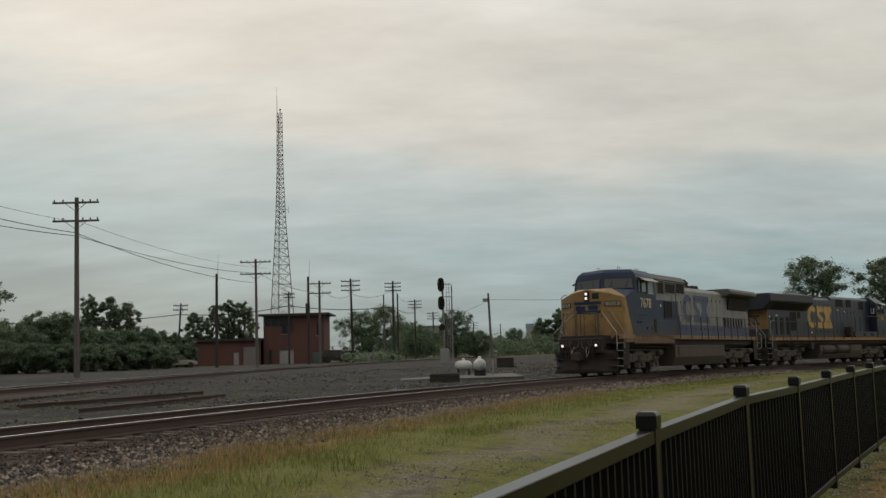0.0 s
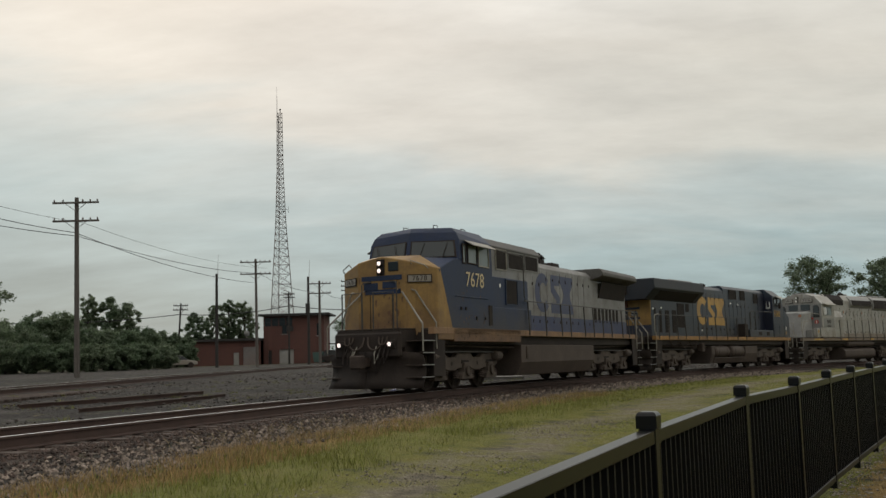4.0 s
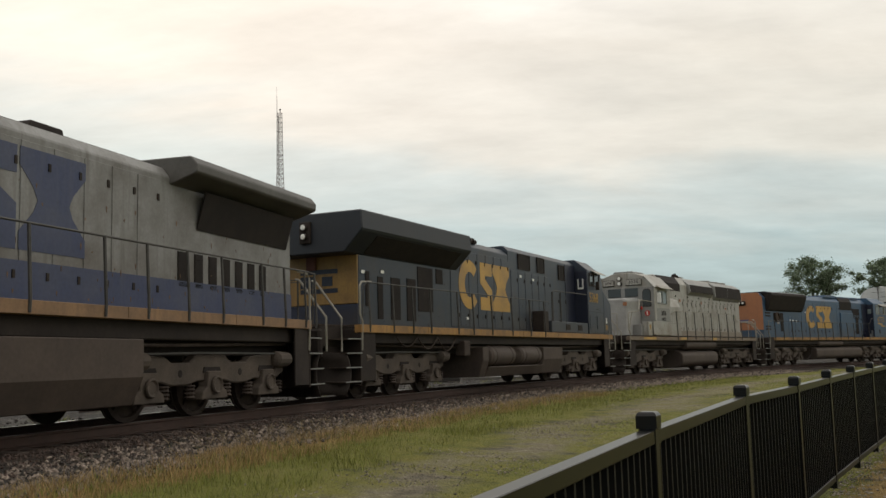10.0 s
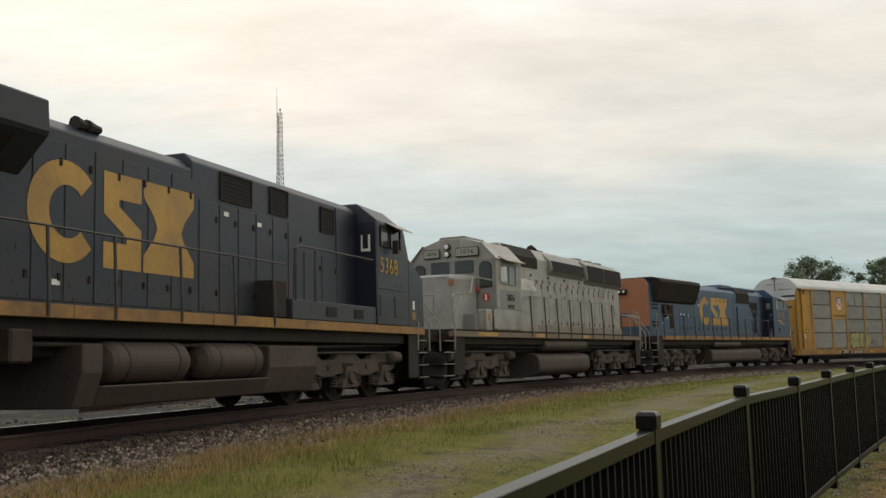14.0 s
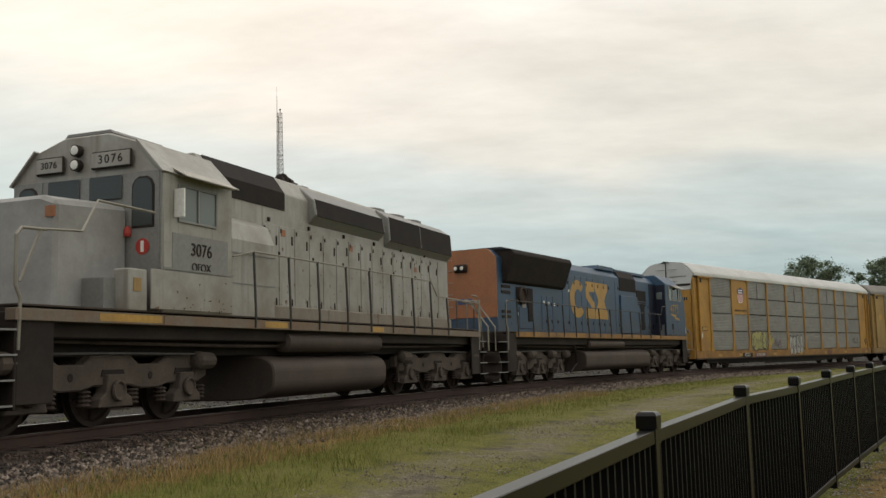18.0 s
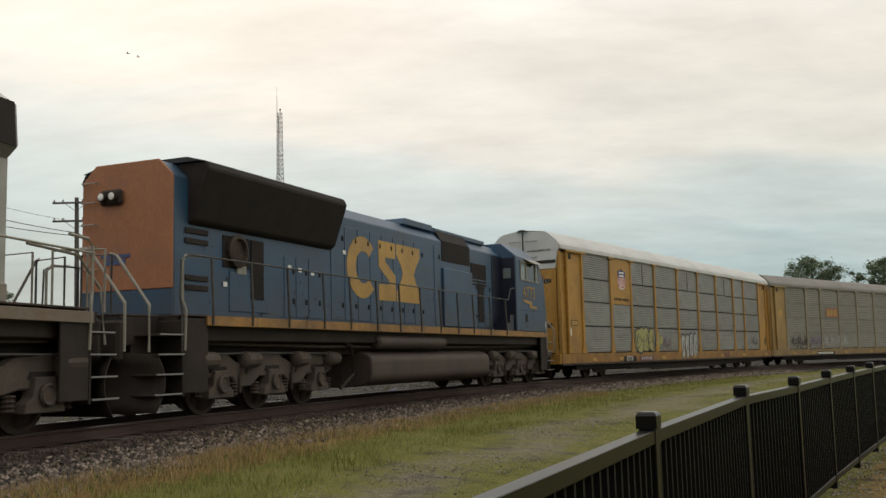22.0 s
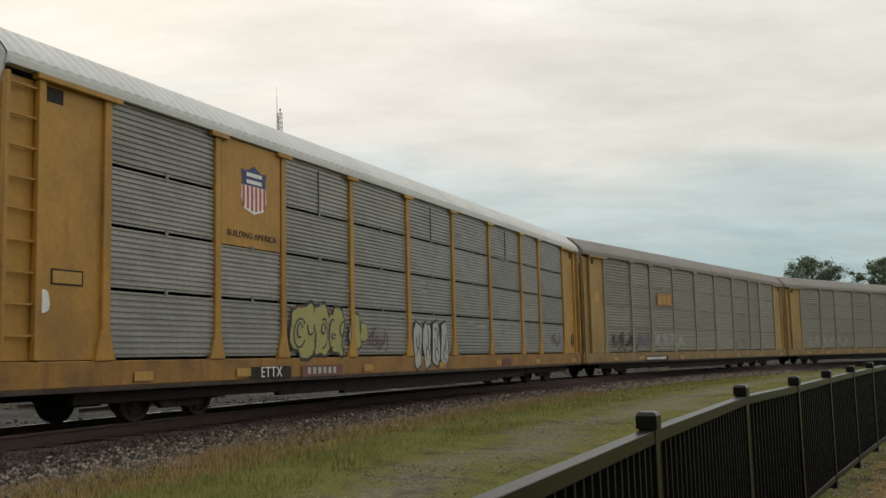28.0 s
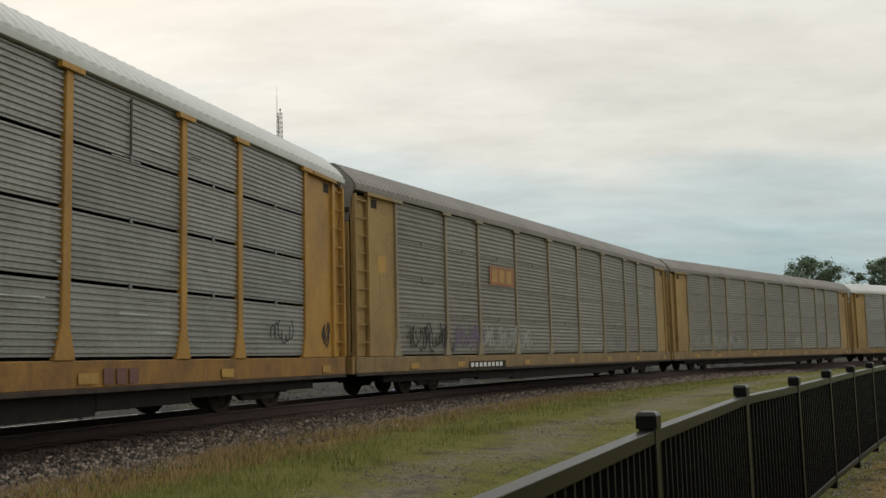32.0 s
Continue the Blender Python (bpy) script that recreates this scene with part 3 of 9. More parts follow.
    L(col, gs.inputs[0]); L(rng(n_grit, 0.28, 0.72, 0.4, 1.6), gs.inputs["Scale"])
    L(gs.outputs[0], b.inputs["Base Color"])
    bp = N("ShaderNodeBump")
    bp.inputs["Strength"].default_value = 0.9; bp.inputs["Distance"].default_value = 0.05
    L(n_grit, bp.inputs["Height"])
    L(bp.outputs[0], b.inputs["Normal"])
    return m


def build_ground():
    def lines(lo, hi, fine_lo, fine_hi, step):
        mid = list(np.arange(fine_lo, fine_hi + 0.01, step))
        out, d, x = [], step, fine_hi
        while x < hi:
            d *= 1.16
            x += d
            out.append(min(x, hi))
        d, x, low = step, fine_lo, []
        while x > lo:
            d *= 1.16
            x -= d
            low.append(max(x, lo))
        return np.array(low[::-1] + mid + out)
    xs, ys = lines(-2500, 2500, -16, 26, 0.4), lines(-900, 3500, 2, 50, 0.4)
    gx, gy = np.meshgrid(xs, ys)
    x, y = gx.ravel(), gy.ravel()
    z = ground_z(x, y)
    q, v, zr = nearest(x, y)
    rn = np.array([noise.noise(Vector((a * 0.35, b * 0.35, 0.3))) for a, b in zip(x, y)])
    z = z + np.where((np.abs(v) > 3) & (np.hypot(x, y) < 120), rn * 0.035, 0)
    nx, ny = len(xs), len(ys)
    i = np.arange(nx * ny).reshape(ny, nx)
    faces = np.stack([i[:-1, :-1], i[:-1, 1:], i[1:, 1:], i[1:, :-1]], -1).reshape(-1, 4)
    me = bpy.data.meshes.new("ground")
    me.from_pydata(np.stack([x, y, z], 1).tolist(), [], faces.tolist())
    ca = me.color_attributes.new("cover", "FLOAT_COLOR", "POINT")
    lane = np.exp(-((v - 6.75 - rn * 0.9) / 0.95) ** 2)
    drive = lane * 0.90 + np.exp(-((v - 8.9 + rn) / 0.8) ** 2) * 0.45
    grass = ramp01(2.8, 3.4, v) * (1 - 0.60 * lane - 0.22 * np.exp(-((v - 8.9 + rn) / 0.8) ** 2))
    grass = np.where(v < -30, ramp01(60, 95, -v) * 0.35, grass)
    grass = np.where((v > 0) & (q > 75), 0.9, grass)
    dry = np.exp(-((v - 3.75) / 0.50) ** 2) * np.clip(1.0 - (q + 22) / 24, 0.12, 1)
    # beyond the fence: bare tan earth with dry grass
    side = x - np.interp(y, (-5, 1.6, 4.5, 7.1, 12.1, 30), (-3.3, -0.36, 0.92, 2.15, 5.0, 15.6))
    near = ramp01(0.0, 0.35, side) * (1 - 0.75 * ramp01(0.8, 1.7, side)) * (np.abs(y) < 40)
    grass = grass * (1 - 0.6 * near)
    dry = np.maximum(dry, 0.52 * near)
    cover = np.stack([grass, dry, drive * (v > 4), 1 - ramp01(1.2, 2.1, np.abs(v))], 1).astype(np.float32)
    ca.data.foreach_set("color", cover.ravel())
    me.polygons.foreach_set("use_smooth", [True] * len(me.polygons))
    me.materials.append(ground_mat())
    tagged(new("ground", me), "flat yard ground of cinders, gravel and patchy grass", "ground", kind="structure")


build_ground()


# ================= tracks =================
def sweep(bm, prof, line):
    """Sweep a (v, w) outline along line(q) -> (point, side vector)."""
    rings = []
    for p, side in line:
        rings.append([bm.verts.new(p + side * v + Vector((0, 0, w))) for v, w in prof])
    n = len(prof)
    for a, b in zip(rings, rings[1:]):
        for k in range(n):
            bm.faces.new((a[k], a[(k + 1) % n], b[(k + 1) % n], b[k]))
    bm.faces.new(rings[0][::-1]), bm.faces.new(rings[-1])


RAIL_PROF = [(-0.07, -0.185), (0.07, -0.185), (0.07, -0.172), (0.012, -0.150), (0.010, -0.045), (0.036, -0.036), (0.036, -0.004),
             (-0.036, -0.004), (-0.036, -0.036), (-0.010, -0.045), (-0.012, -0.150), (-0.07, -0.172)]
HEAD_PROF = [(-0.030, -0.004), (0.030, -0.004), (0.027, 0.0), (-0.027, 0.0)]


def build_rails():
    track = tagged(new("main_track"), "curving main railway track with worn shiny rails", "railway track", kind="structure")
    qs = [float(a) for a in np.arange(-150, 240, 1.5)]
    for v in (0.755, -0.755):
        line = []
        for q in qs:
            p = np.interp(q, _q, _psi)
            line.append((on_line(q, v), Vector((math.cos(p), -math.sin(p), 0))))
        bm = B(); sweep(bm, RAIL_PROF, line)
        r = part("rail", bm, "rail", track)
        bm = B(); sweep(bm, HEAD_PROF, line)
        part("rail_head", bm, "railtop", r, "polished running surface")
    # ties: single ones where the camera is near, the rest joined
    tm = bpy.data.meshes.new("tie")
    bm = B(); box(bm, -0.115, 0.115, -1.3, 1.3, -0.37, -0.19)
    bmesh.ops.bevel(bm, geom=list(bm.edges), offset=0.012, segments=1, affect="EDGES")
    bm.to_mesh(tm); bm.free()
    tm.materials.append(M["tie"])
    rest_v, rest_f = [], []
    for q in np.arange(-60, 200, 0.53):
        p = float(np.interp(q, _q, _psi))
        base = on_line(float(q), random.uniform(-0.06, 0.06), random.uniform(-0.012, 0.006))
        m = Matrix.Translation(base) @ Matrix.Rotation(math.pi / 2 - p + random.uniform(-0.02, 0.02), 4, "Z")
        if -32 < q < 60:
            t = new("tie", tm); t.parent = track; t.matrix_basis = m
        else:
            k = len(rest_v)
            rest_v += [tuple(m @ v.co) for v in tm.vertices]
            rest_f += [[k + i for i in f.vertices] for f in tm.polygons]
    tagged(soup("distant_ties", rest_v, rest_f, "tie", track), kind="stuff")
    # second track across the yard
    yard = tagged(new("yard_track"), "straight yard track with rusty rails beyond the main line", "railway track", kind="structure")
    a, b = Vector((-16.2, 12.0, 0.74)), Vector((-13.85, 52.0, 0.76))
    pts = [a + (b - a) * (i / 12) for i in range(13)]
    bend = (b - a).normalized()
    p, ang = b.copy(), math.atan2(bend.x, bend.y)
    for i in range(16):
        ang += radians(0.85)
        p = p + Vector((math.sin(ang), math.cos(ang), 0.0003)) * 8
        pts.append(p.copy())
    for v in (0.755, -0.755):
        line = []
        for i, c in enumerate(pts):
            d = (pts[min(i + 1, len(pts) - 1)] - pts[max(i - 1, 0)]).normalized()
            side = Vector((d.y, -d.x, 0))
            line.append((c + side * v, side))
        bm = B(); sweep(bm, RAIL_PROF, line)
        r = part("rail", bm, "rail", yard)
        bm = B(); sweep(bm, HEAD_PROF, line)
        part("rail_head", bm, "railtop", r, "polished running surface")
    for i in range(len(pts) - 1):
        n = int((pts[i + 1] - pts[i]).length / 0.55)
        d = (pts[i + 1] - pts[i]).normalized()
        for j in range(n):
            c = pts[i] + (pts[i + 1] - pts[i]) * (j / n) + Vector((0, 0, -0.12))
            if c.y < 70:
                t = new("tie", tm); t.parent = yard
                t.matrix_basis = Matrix.Translation(c) @ Matrix.Rotation(math.pi / 2 - math.atan2(d.x, d.y), 4, "Z")


# ================= rolling stock: how it runs =================
LENGTHS = (21.54, 22.30, 20.98, 23.30, 28.5, 28.5, 28.5, 28.5)
PIVOTS = (4.15, 4.30, 3.86, 4.30, 4.20, 4.20, 4.20, 4.20)
STARTS = [sum(LENGTHS[:i]) for i in range(8)]
RUN_T = np.arange(0.0, 32.1, 2.0)
RUN_S = np.array((12.15, 3.48, -5.18, -13.82, -22.46, -30.91, -39.39, -47.68, -55.85, -63.91, -72.14, -80.54, -89.08, -97.72, -106.58, -115.47, -124.21))
RUN_M = np.gradient(RUN_S, RUN_T)


def run(t):
    """Where the leading coupler is on the line at t."""
    i = min(int(t / 2.0), len(RUN_T) - 2)
    u = (t - RUN_T[i]) / 2.0
    a, b, ma, mb = RUN_S[i], RUN_S[i + 1], RUN_M[i] * 2, RUN_M[i + 1] * 2
    return (2 * u**3 - 3 * u**2 + 1) * a + (u**3 - 2 * u**2 + u) * ma + (-2 * u**3 + 3 * u**2) * b + (u**3 - u**2) * mb


def car_pose(i, t):
    s = run(t) + STARTS[i]
    a, b = on_line(s + PIVOTS[i]), on_line(s + LENGTHS[i] - PIVOTS[i])
    fwd = (a - b).normalized()
    left = Vector((0, 0, 1)).cross(fwd).normalized()
    up = fwd.cross(left)
    m = Matrix((fwd, left, up)).transposed().to_4x4()
    m.translation = (a + b) / 2
    return m


def truck_turn(i, end, t):
    """Turn of a truck against its car; end 0 leads."""
    s = run(t) + STARTS[i]
    q = s + (PIVOTS[i] if end == 0 else LENGTHS[i] - PIVOTS[i])
    m = car_pose(i, t)
    p = float(np.interp(q, _q, _psi))
    d = Vector((-math.sin(p), -math.cos(p), 0))
    loc = m.to_3x3().inverted() @ d
    return math.degrees(math.atan2(loc.y, loc.x))


CARS, TRUCKS, WHEELS = {}, [], []       # what motions() keys


def wheelset(parent, x, r, name="wheelset"):
    bm = B()
    for sgn in (1, -1):
        y = 0.755 * sgn
        revolve(bm, [(0.10, y + 0.075 * sgn), (0.16, y + 0.09 * sgn), (0.20, y + 0.03 * sgn), (r - 0.10, y + 0.02 * sgn), (r - 0.07, y + 0.065 * sgn), (r, y + 0.065 * sgn),
                     (r + 0.004, y - 0.035 * sgn), (r + 0.025, y - 0.045 * sgn), (r + 0.02, y - 0.07 * sgn), (r - 0.08, y - 0.06 * sgn), (0.18, y - 0.04 * sgn), (0.09, y - 0.06 * sgn)], (0, 0, 0), "y", 20)
        for k in range(5):       # plate ribs
            a = 2 * math.pi * k / 5
            c, s = math.cos(a), math.sin(a)
            tube(bm, [(0.2 * c, y + 0.05 * sgn, 0.2 * s), ((r - 0.1) * c, y + 0.035 * sgn, (r - 0.1) * s)], 0.022, 4)
    revolve(bm, [(0.085, -1.05), (0.085, 1.05)], (0, 0, 0), "y", 10)
    w = part(name, bm, "under", parent)
    w.location = (x, 0, r)
    return w


def loco_truck(car, i, end, x, base=(1.85, 0.0, -1.85), style=0):
    """Three-axle truck: cast side frames, pedestals, springs, motors, brake gear."""
    r = 0.53
    me_bm = B()
    sides = []
    half = base[0]
    for sgn in (1, -1):
        y0, y1 = sorted((0.98 * sgn, 1.17 * sgn))
        top = [(half + 0.70, 0.70), (half + 0.70, 1.00), (half + 0.15, 1.05), (1.35, 1.02), (1.15, 0.92), (0.65, 0.92), (0.45, 1.05), (-0.45, 1.05), (-0.65, 0.92), (-1.15, 0.92), (-1.35, 1.02),
               (-half - 0.15, 1.05), (-half - 0.70, 1.00), (-half - 0.70, 0.70)]
        low = [(-half - 0.42, 0.60), (-half + 0.42, 0.60), (-1.15, 0.54), (-0.70, 0.54), (-0.42, 0.60), (0.42, 0.60), (0.70, 0.54), (1.15, 0.54), (half - 0.42, 0.60), (half + 0.42, 0.60)]
        if style == 1:
            top = [(half + 0.70, 0.72), (half + 0.70, 0.96), (half + 0.25, 1.08), (half - 0.25, 1.08), (1.20, 0.90), (0.70, 0.90), (0.3, 1.06), (-0.3, 1.06), (-0.70, 0.90), (-1.20, 0.90), (-half + 0.25, 1.08), (-half - 0.25, 1.08), (-half - 0.70, 0.96), (-half - 0.70, 0.72)]
            low = [(-half - 0.45, 0.64), (-half + 0.45, 0.64), (-1.2, 0.46), (-0.75, 0.46), (-0.45, 0.64), (0.45, 0.64), (0.75, 0.46), (1.2, 0.46), (half - 0.45, 0.64), (half + 0.45, 0.64)]
        sides.append(B()); prism(sides[-1], top + low, y0, y1, "y")
    box(me_bm, -0.5, 0.5, -0.95, 0.95, 0.62, 1.05)
    box(me_bm, -half - 0.7, half + 0.7, -0.2, 0.2, 0.7, 0.95)
    frame_ob = part("truck", me_bm, "casting", car, "cast steel truck caked with grime", bevel=0.025)
    frame_ob.location = (x, 0, 0)
    for sb in sides:
        part("side_frame", sb, "casting", frame_ob, bevel=0.025)
    for sx in (-half - 0.7, half + 0.5):
        bm = B(); box(bm, sx, sx + 0.2, -0.975, 0.975, 0.65, 0.9); part("end_transom", bm, "casting", frame_ob)
    for bx_ in base:
        for sgn in (1, -1):
            y0, y1 = sorted((1.04 * sgn, 1.25 * sgn))
            bm = B()
            prism(bm, [(bx_ - 0.20, 0.77), (bx_ + 0.20, 0.77), (bx_ + 0.24, 0.50), (bx_ + 0.37, 0.42), (bx_ + 0.40, 0.29), (bx_ - 0.40, 0.29), (bx_ - 0.37, 0.42), (bx_ - 0.24, 0.50)], y0, y1, "y")
            revolve(bm, [(0.155, 1.25 * sgn), (0.16, 1.31 * sgn), (0.125, 1.33 * sgn), (0.115, 1.29 * sgn), (0.03, 1.29 * sgn)], (bx_, 0, r), "y", 14)
            part("journal_box", bm, "casting", frame_ob, bevel=0.015)
            # dark strip painted as the shadow above the journal box
            y0, y1 = sorted((1.15 * sgn, 1.185 * sgn))
            bm = B(); prism(bm, [(bx_ - 0.28, 0.74), (bx_ + 0.28, 0.74), (bx_ + 0.24, 0.84), (bx_ - 0.24, 0.84)], y0, y1, "y"); part("pedestal_gap", bm, "grille", frame_ob)
            for dx in (-0.56, 0.56):
                bm = B()
                coil = []
                for k in range(4):
                    coil += [(0.085, 0.31 + 0.062 * k), (0.112, 0.335 + 0.062 * k), (0.085, 0.36 + 0.062 * k)]
                revolve(bm, coil, (bx_ + dx, 1.10 * sgn, 0), "z", 10)
                part("coil_spring", bm, "under", frame_ob)
        WHEELS.append((wheelset(frame_ob, bx_, r), bx_, r, i))
        # black motor blocks also fill the shadowed space behind the side frames
        bm = B(); box(bm, bx_ - 0.62, bx_ + 0.62, -0.64, 0.64, 0.22, 1.02); part("traction_motor", bm, "black", frame_ob, bevel=0.06)
    for mx in (0.93, -0.93):
        for sgn in (1, -1):
            bm = B(); revolve(bm, [(0.065, 1.172 * sgn), (0.05, 1.178 * sgn), (0.005, 1.178 * sgn)], (mx, 0, 0.74), "y", 10); part("lifting_hole", bm, "grille", frame_ob)
    for cx in ((half + 0.42, -half - 0.42) if style == 0 else (half + 0.5, 0.95, -0.95, -half - 0.5)):
        for sgn in (1, -1):
            bm = B()
            revolve(bm, [(0.05, -0.30), (0.14, -0.28), (0.155, 0.02), (0.155, 0.16), (0.10, 0.20), (0.04, 0.22)], (cx, 1.24 * sgn, 0.95), "x", 12)
            part("brake_cylinder", bm, "casting", frame_ob)
            bm = B()
            tube(bm, [(cx + 0.1, 1.22 * sgn, 0.9), (cx + 0.25, 1.2 * sgn, 0.62), (cx + 0.22, 1.18 * sgn, 0.36)], 0.035, 5)
            part("brake_lever", bm, "under", frame_ob)
    for sgn in (1, -1):
        bm = B()
        tube(bm, [(-half - 0.5, 1.25 * sgn, 1.06), (-1, 1.24 * sgn, 1.07), (0.4, 1.24 * sgn, 1.08), (half + 0.5, 1.25 * sgn, 1.06)], 0.018, 5)
        part("brake_pipe", bm, "handrail", frame_ob)
    TRUCKS.append((frame_ob, i, end, x))
    return frame_ob


BIRDS = []


def motions():
    """All that moves: every car along the line, its trucks, its wheels."""
    for i, car in CARS.items():
        walk(car, [(0.5 * k, car_pose(i, 0.5 * k)) for k in range(65)])
    for ob, rows in BIRDS:
        walk(ob, [(t, pose(x, y, z, 0, 0, a)) for t, x, y, z, a in rows])
    for ob, i, end, x in TRUCKS:
        walk(ob, [(k * 2.0, pose(x, 0, 0, 0, 0, truck_turn(i, end, k * 2.0))) for k in range(17)])
    for ob, x, r, i in WHEELS:
        rows = [(0.1 * k, Matrix.Translation((x, 0, r)) @ Matrix.Rotation((RUN_S[0] - run(0.1 * k)) / r, 4, "Y")) for k in range(321)]
        walk(ob, rows)


# ================= locomotives =================
def hull(bm, pts):
    vs = [bm.verts.new(p) for p in pts]
    r = bmesh.ops.convex_hull(bm, input=vs)
    bmesh.ops.delete(bm, geom=list({g for g in r["geom_interior"] + r["geom_unused"] if isinstance(g, bmesh.types.BMVert)}), context="VERTS")


class Loco:
    """Places pieces by the distance u behind the leading coupler, v to the side, w above the rail."""

    def __init__(self, i, label, sill, rail="handrail"):
        self.i, self.L = i, LENGTHS[i]
        self.car = thing("locomotive", label, "locomotive", "locomotives at the head of the train")
        CARS[i] = self.car
        self.sill, self.railmat = sill, rail

    def x(self, u):
        return self.L / 2 - u

    def box(self, name, u0, u1, v0, v1, w0, w1, m, parent=None, bevel=0.012, label=""):
        bm = B(); box(bm, self.x(u1), self.x(u0), v0, v1, w0, w1)
        return part(name, bm, m, parent or self.car, label, bevel)

    def pair(self, name, u0, u1, v0, v1, w0, w1, m, parent=None, bevel=0.008, label=""):
        """The same box on both sides."""
        a = self.box(name, u0, u1, v0, v1, w0, w1, m, parent, bevel, label)
        self.box(name, u0, u1, -v1, -v0, w0, w1, m, parent, bevel, label)
        return a

    def hull(self, name, pts, m, parent=None, bevel=0.02, label=""):
        bm = B()
        hull(bm, [(self.x(u), v, w) for u, v, w in pts] + [(self.x(u), -v, w) for u, v, w in pts if v])
        return part(name, bm, m, parent or self.car, label, bevel)

    def bar(self, name, pts, r=0.022, m=None, parent=None, both=True, label=""):
        for sg in ((1, -1) if both else (1,)):
            bm = B(); tube(bm, [(self.x(u), v * sg, w) for u, v, w in pts], r, 6)
            part(name, bm, m or self.railmat, parent or self.car, label)

    def grille(self, u0, u1, v, w0, w1, slats=7, m="grille", name="grille", frame_m=None):
        """A framed opening with louvre blades, on both sides."""
        for sg in (1, -1):
            y0, y1 = sorted((v * sg, (v + 0.012) * sg))
            g = self.box(name, u0, u1, y0, y1, w0, w1, m, bevel=0)
            bm = B()
            for k in range(slats):
                z = w0 + (w1 - w0) * (k + 0.5) / slats
                h = (w1 - w0) / slats * 0.30
                a, b = sorted(((v + 0.012) * sg, (v + 0.019) * sg))
                box(bm, self.x(u1) + 0.02, self.x(u0) - 0.02, a, b, z - h, z + h)
            tagged(part("louvre_screen", bm, m, g), kind="stuff")
            if frame_m:
                t = 0.035
                bm = B()
                a, b = sorted(((v + 0.002) * sg, (v + 0.035) * sg))
                for q in ((u0 - t, u0, w0 - t, w1 + t), (u1, u1 + t, w0 - t, w1 + t), (u0, u1, w0 - t, w0), (u0, u1, w1, w1 + t)):
                    box(bm, self.x(q[1]), self.x(q[0]), a, b, q[2], q[3])
                part("frame", bm, frame_m, g)

    def doors(self, us, v, w0, w1, m, latch=True):
        """Engine-room doors: thin proud leaves with latches and hinges, on both sides."""
        for u0, u1 in zip(us, us[1:]):
            for sg in (1, -1):
                a, b = sorted((v * sg, (v + 0.014) * sg))
                d = self.box("hood_door", u0 + 0.018, u1 - 0.018, a, b, w0, w1, m, bevel=0.006)
                if latch:
                    for w in (w0 + 0.28, w1 - 0.35):
                        a, b = sorted(((v + 0.014) * sg, (v + 0.035) * sg))
                        self.box("latch", u1 - 0.12, u1 - 0.07, a, b, w, w + 0.11, "black", d, 0)

    def window(self, u0, u1, v, w0, w1, m="glass", frame_m="black", t=0.035, both=True, label=""):
        for sg in ((1, -1) if both else (1,)):
            a, b = sorted((v * sg, (v + 0.008) * sg))
            g = self.box("window", u0, u1, a, b, w0, w1, m, bevel=0, label=label)
            bm = B()
            a, b = sorted((v * sg, (v + 0.03) * sg))
            for q in ((u0 - t, u0, w0 - t, w1 + t), (u1, u1 + t, w0 - t, w1 + t), (u0, u1, w0 - t, w0), (u0, u1, w1, w1 + t)):
                box(bm, self.x(q[1]), self.x(q[0]), a, b, q[2], q[3])
            part("window_frame", bm, frame_m, g)

    def text(self, s, u, v, w, size, m, spacing=1.0, both=True):
        words(s, size, Matrix.Translation((self.x(u), v, w)) @ Matrix.Rotation(math.pi, 4, "Z") @ Matrix.Rotation(math.pi / 2, 4, "X"), m, self.car, "road_number", spacing=spacing)
        if both:
            words(s, size, Matrix.Translation((self.x(u), -v, w)) @ Matrix.Rotation(math.pi / 2, 4, "X"), m, self.car, "road_number", spacing=spacing)

    def emblem(self, u0, u1, v, w0, w1, m):
        """The owner's mark as plain shapes: a crescent, a notched block and an hourglass."""
        h, wd = w1 - w0, u1 - u0
        mid = (w0 + w1) / 2
        for sg in (1, -1):
            y0, y1 = sorted(((v + 0.016) * sg, (v + 0.021) * sg))
            bm = B()
            n = 28
            cx, rx, rz = self.x(u0 + wd * 0.19), wd * 0.19, h / 2
            outer = [(cx - rx * math.cos(a), mid + rz * math.sin(a)) for a in (radians(-42 - 276 * k / n) for k in range(n + 1))]
            inner = [(cx - rx * 0.06 - rx * 0.50 * math.cos(a), mid + rz * 0.52 * math.sin(a)) for a in (radians(-318 + 276 * k / n) for k in range(n + 1))]
            ring = outer + inner
            lo, hi = [bm.verts.new((x_, y0, z_)) for x_, z_ in ring], [bm.verts.new((x_, y1, z_)) for x_, z_ in ring]
            t_ = len(ring)
            for k in range(t_):
                bm.faces.new((lo[k], lo[(k + 1) % t_], hi[(k + 1) % t_], hi[k]))
            for side_ in (lo, hi):
                for k in range(n):
                    bm.faces.new((side_[k], side_[k + 1], side_[t_ - 2 - k], side_[t_ - 1 - k]))
            part("crescent_mark", bm, m, self.car)
            bm = B()
            A, C = self.x(u0 + wd * 0.40), self.x(u0 + wd * 0.63)
            t = (A - C) * 0.36
            prism(bm, [(A, w1), (C, w1), (C, w1 - h * 0.27), (A - t * 1.1, w1 - h * 0.27), (A - t * 1.1, mid + h * 0.16), (C, mid - h * 0.06), (C, w0), (A, w0), (A, w0 + h * 0.27), (C + t * 1.1, w0 + h * 0.27), (C + t * 1.1, mid - h * 0.16), (A, mid + h * 0.06)], y0, y1, "y")
            part("slanted_mark", bm, m, self.car)
            bm = B()
            A, C = self.x(u0 + wd * 0.645), self.x(u1)
            W = A - C
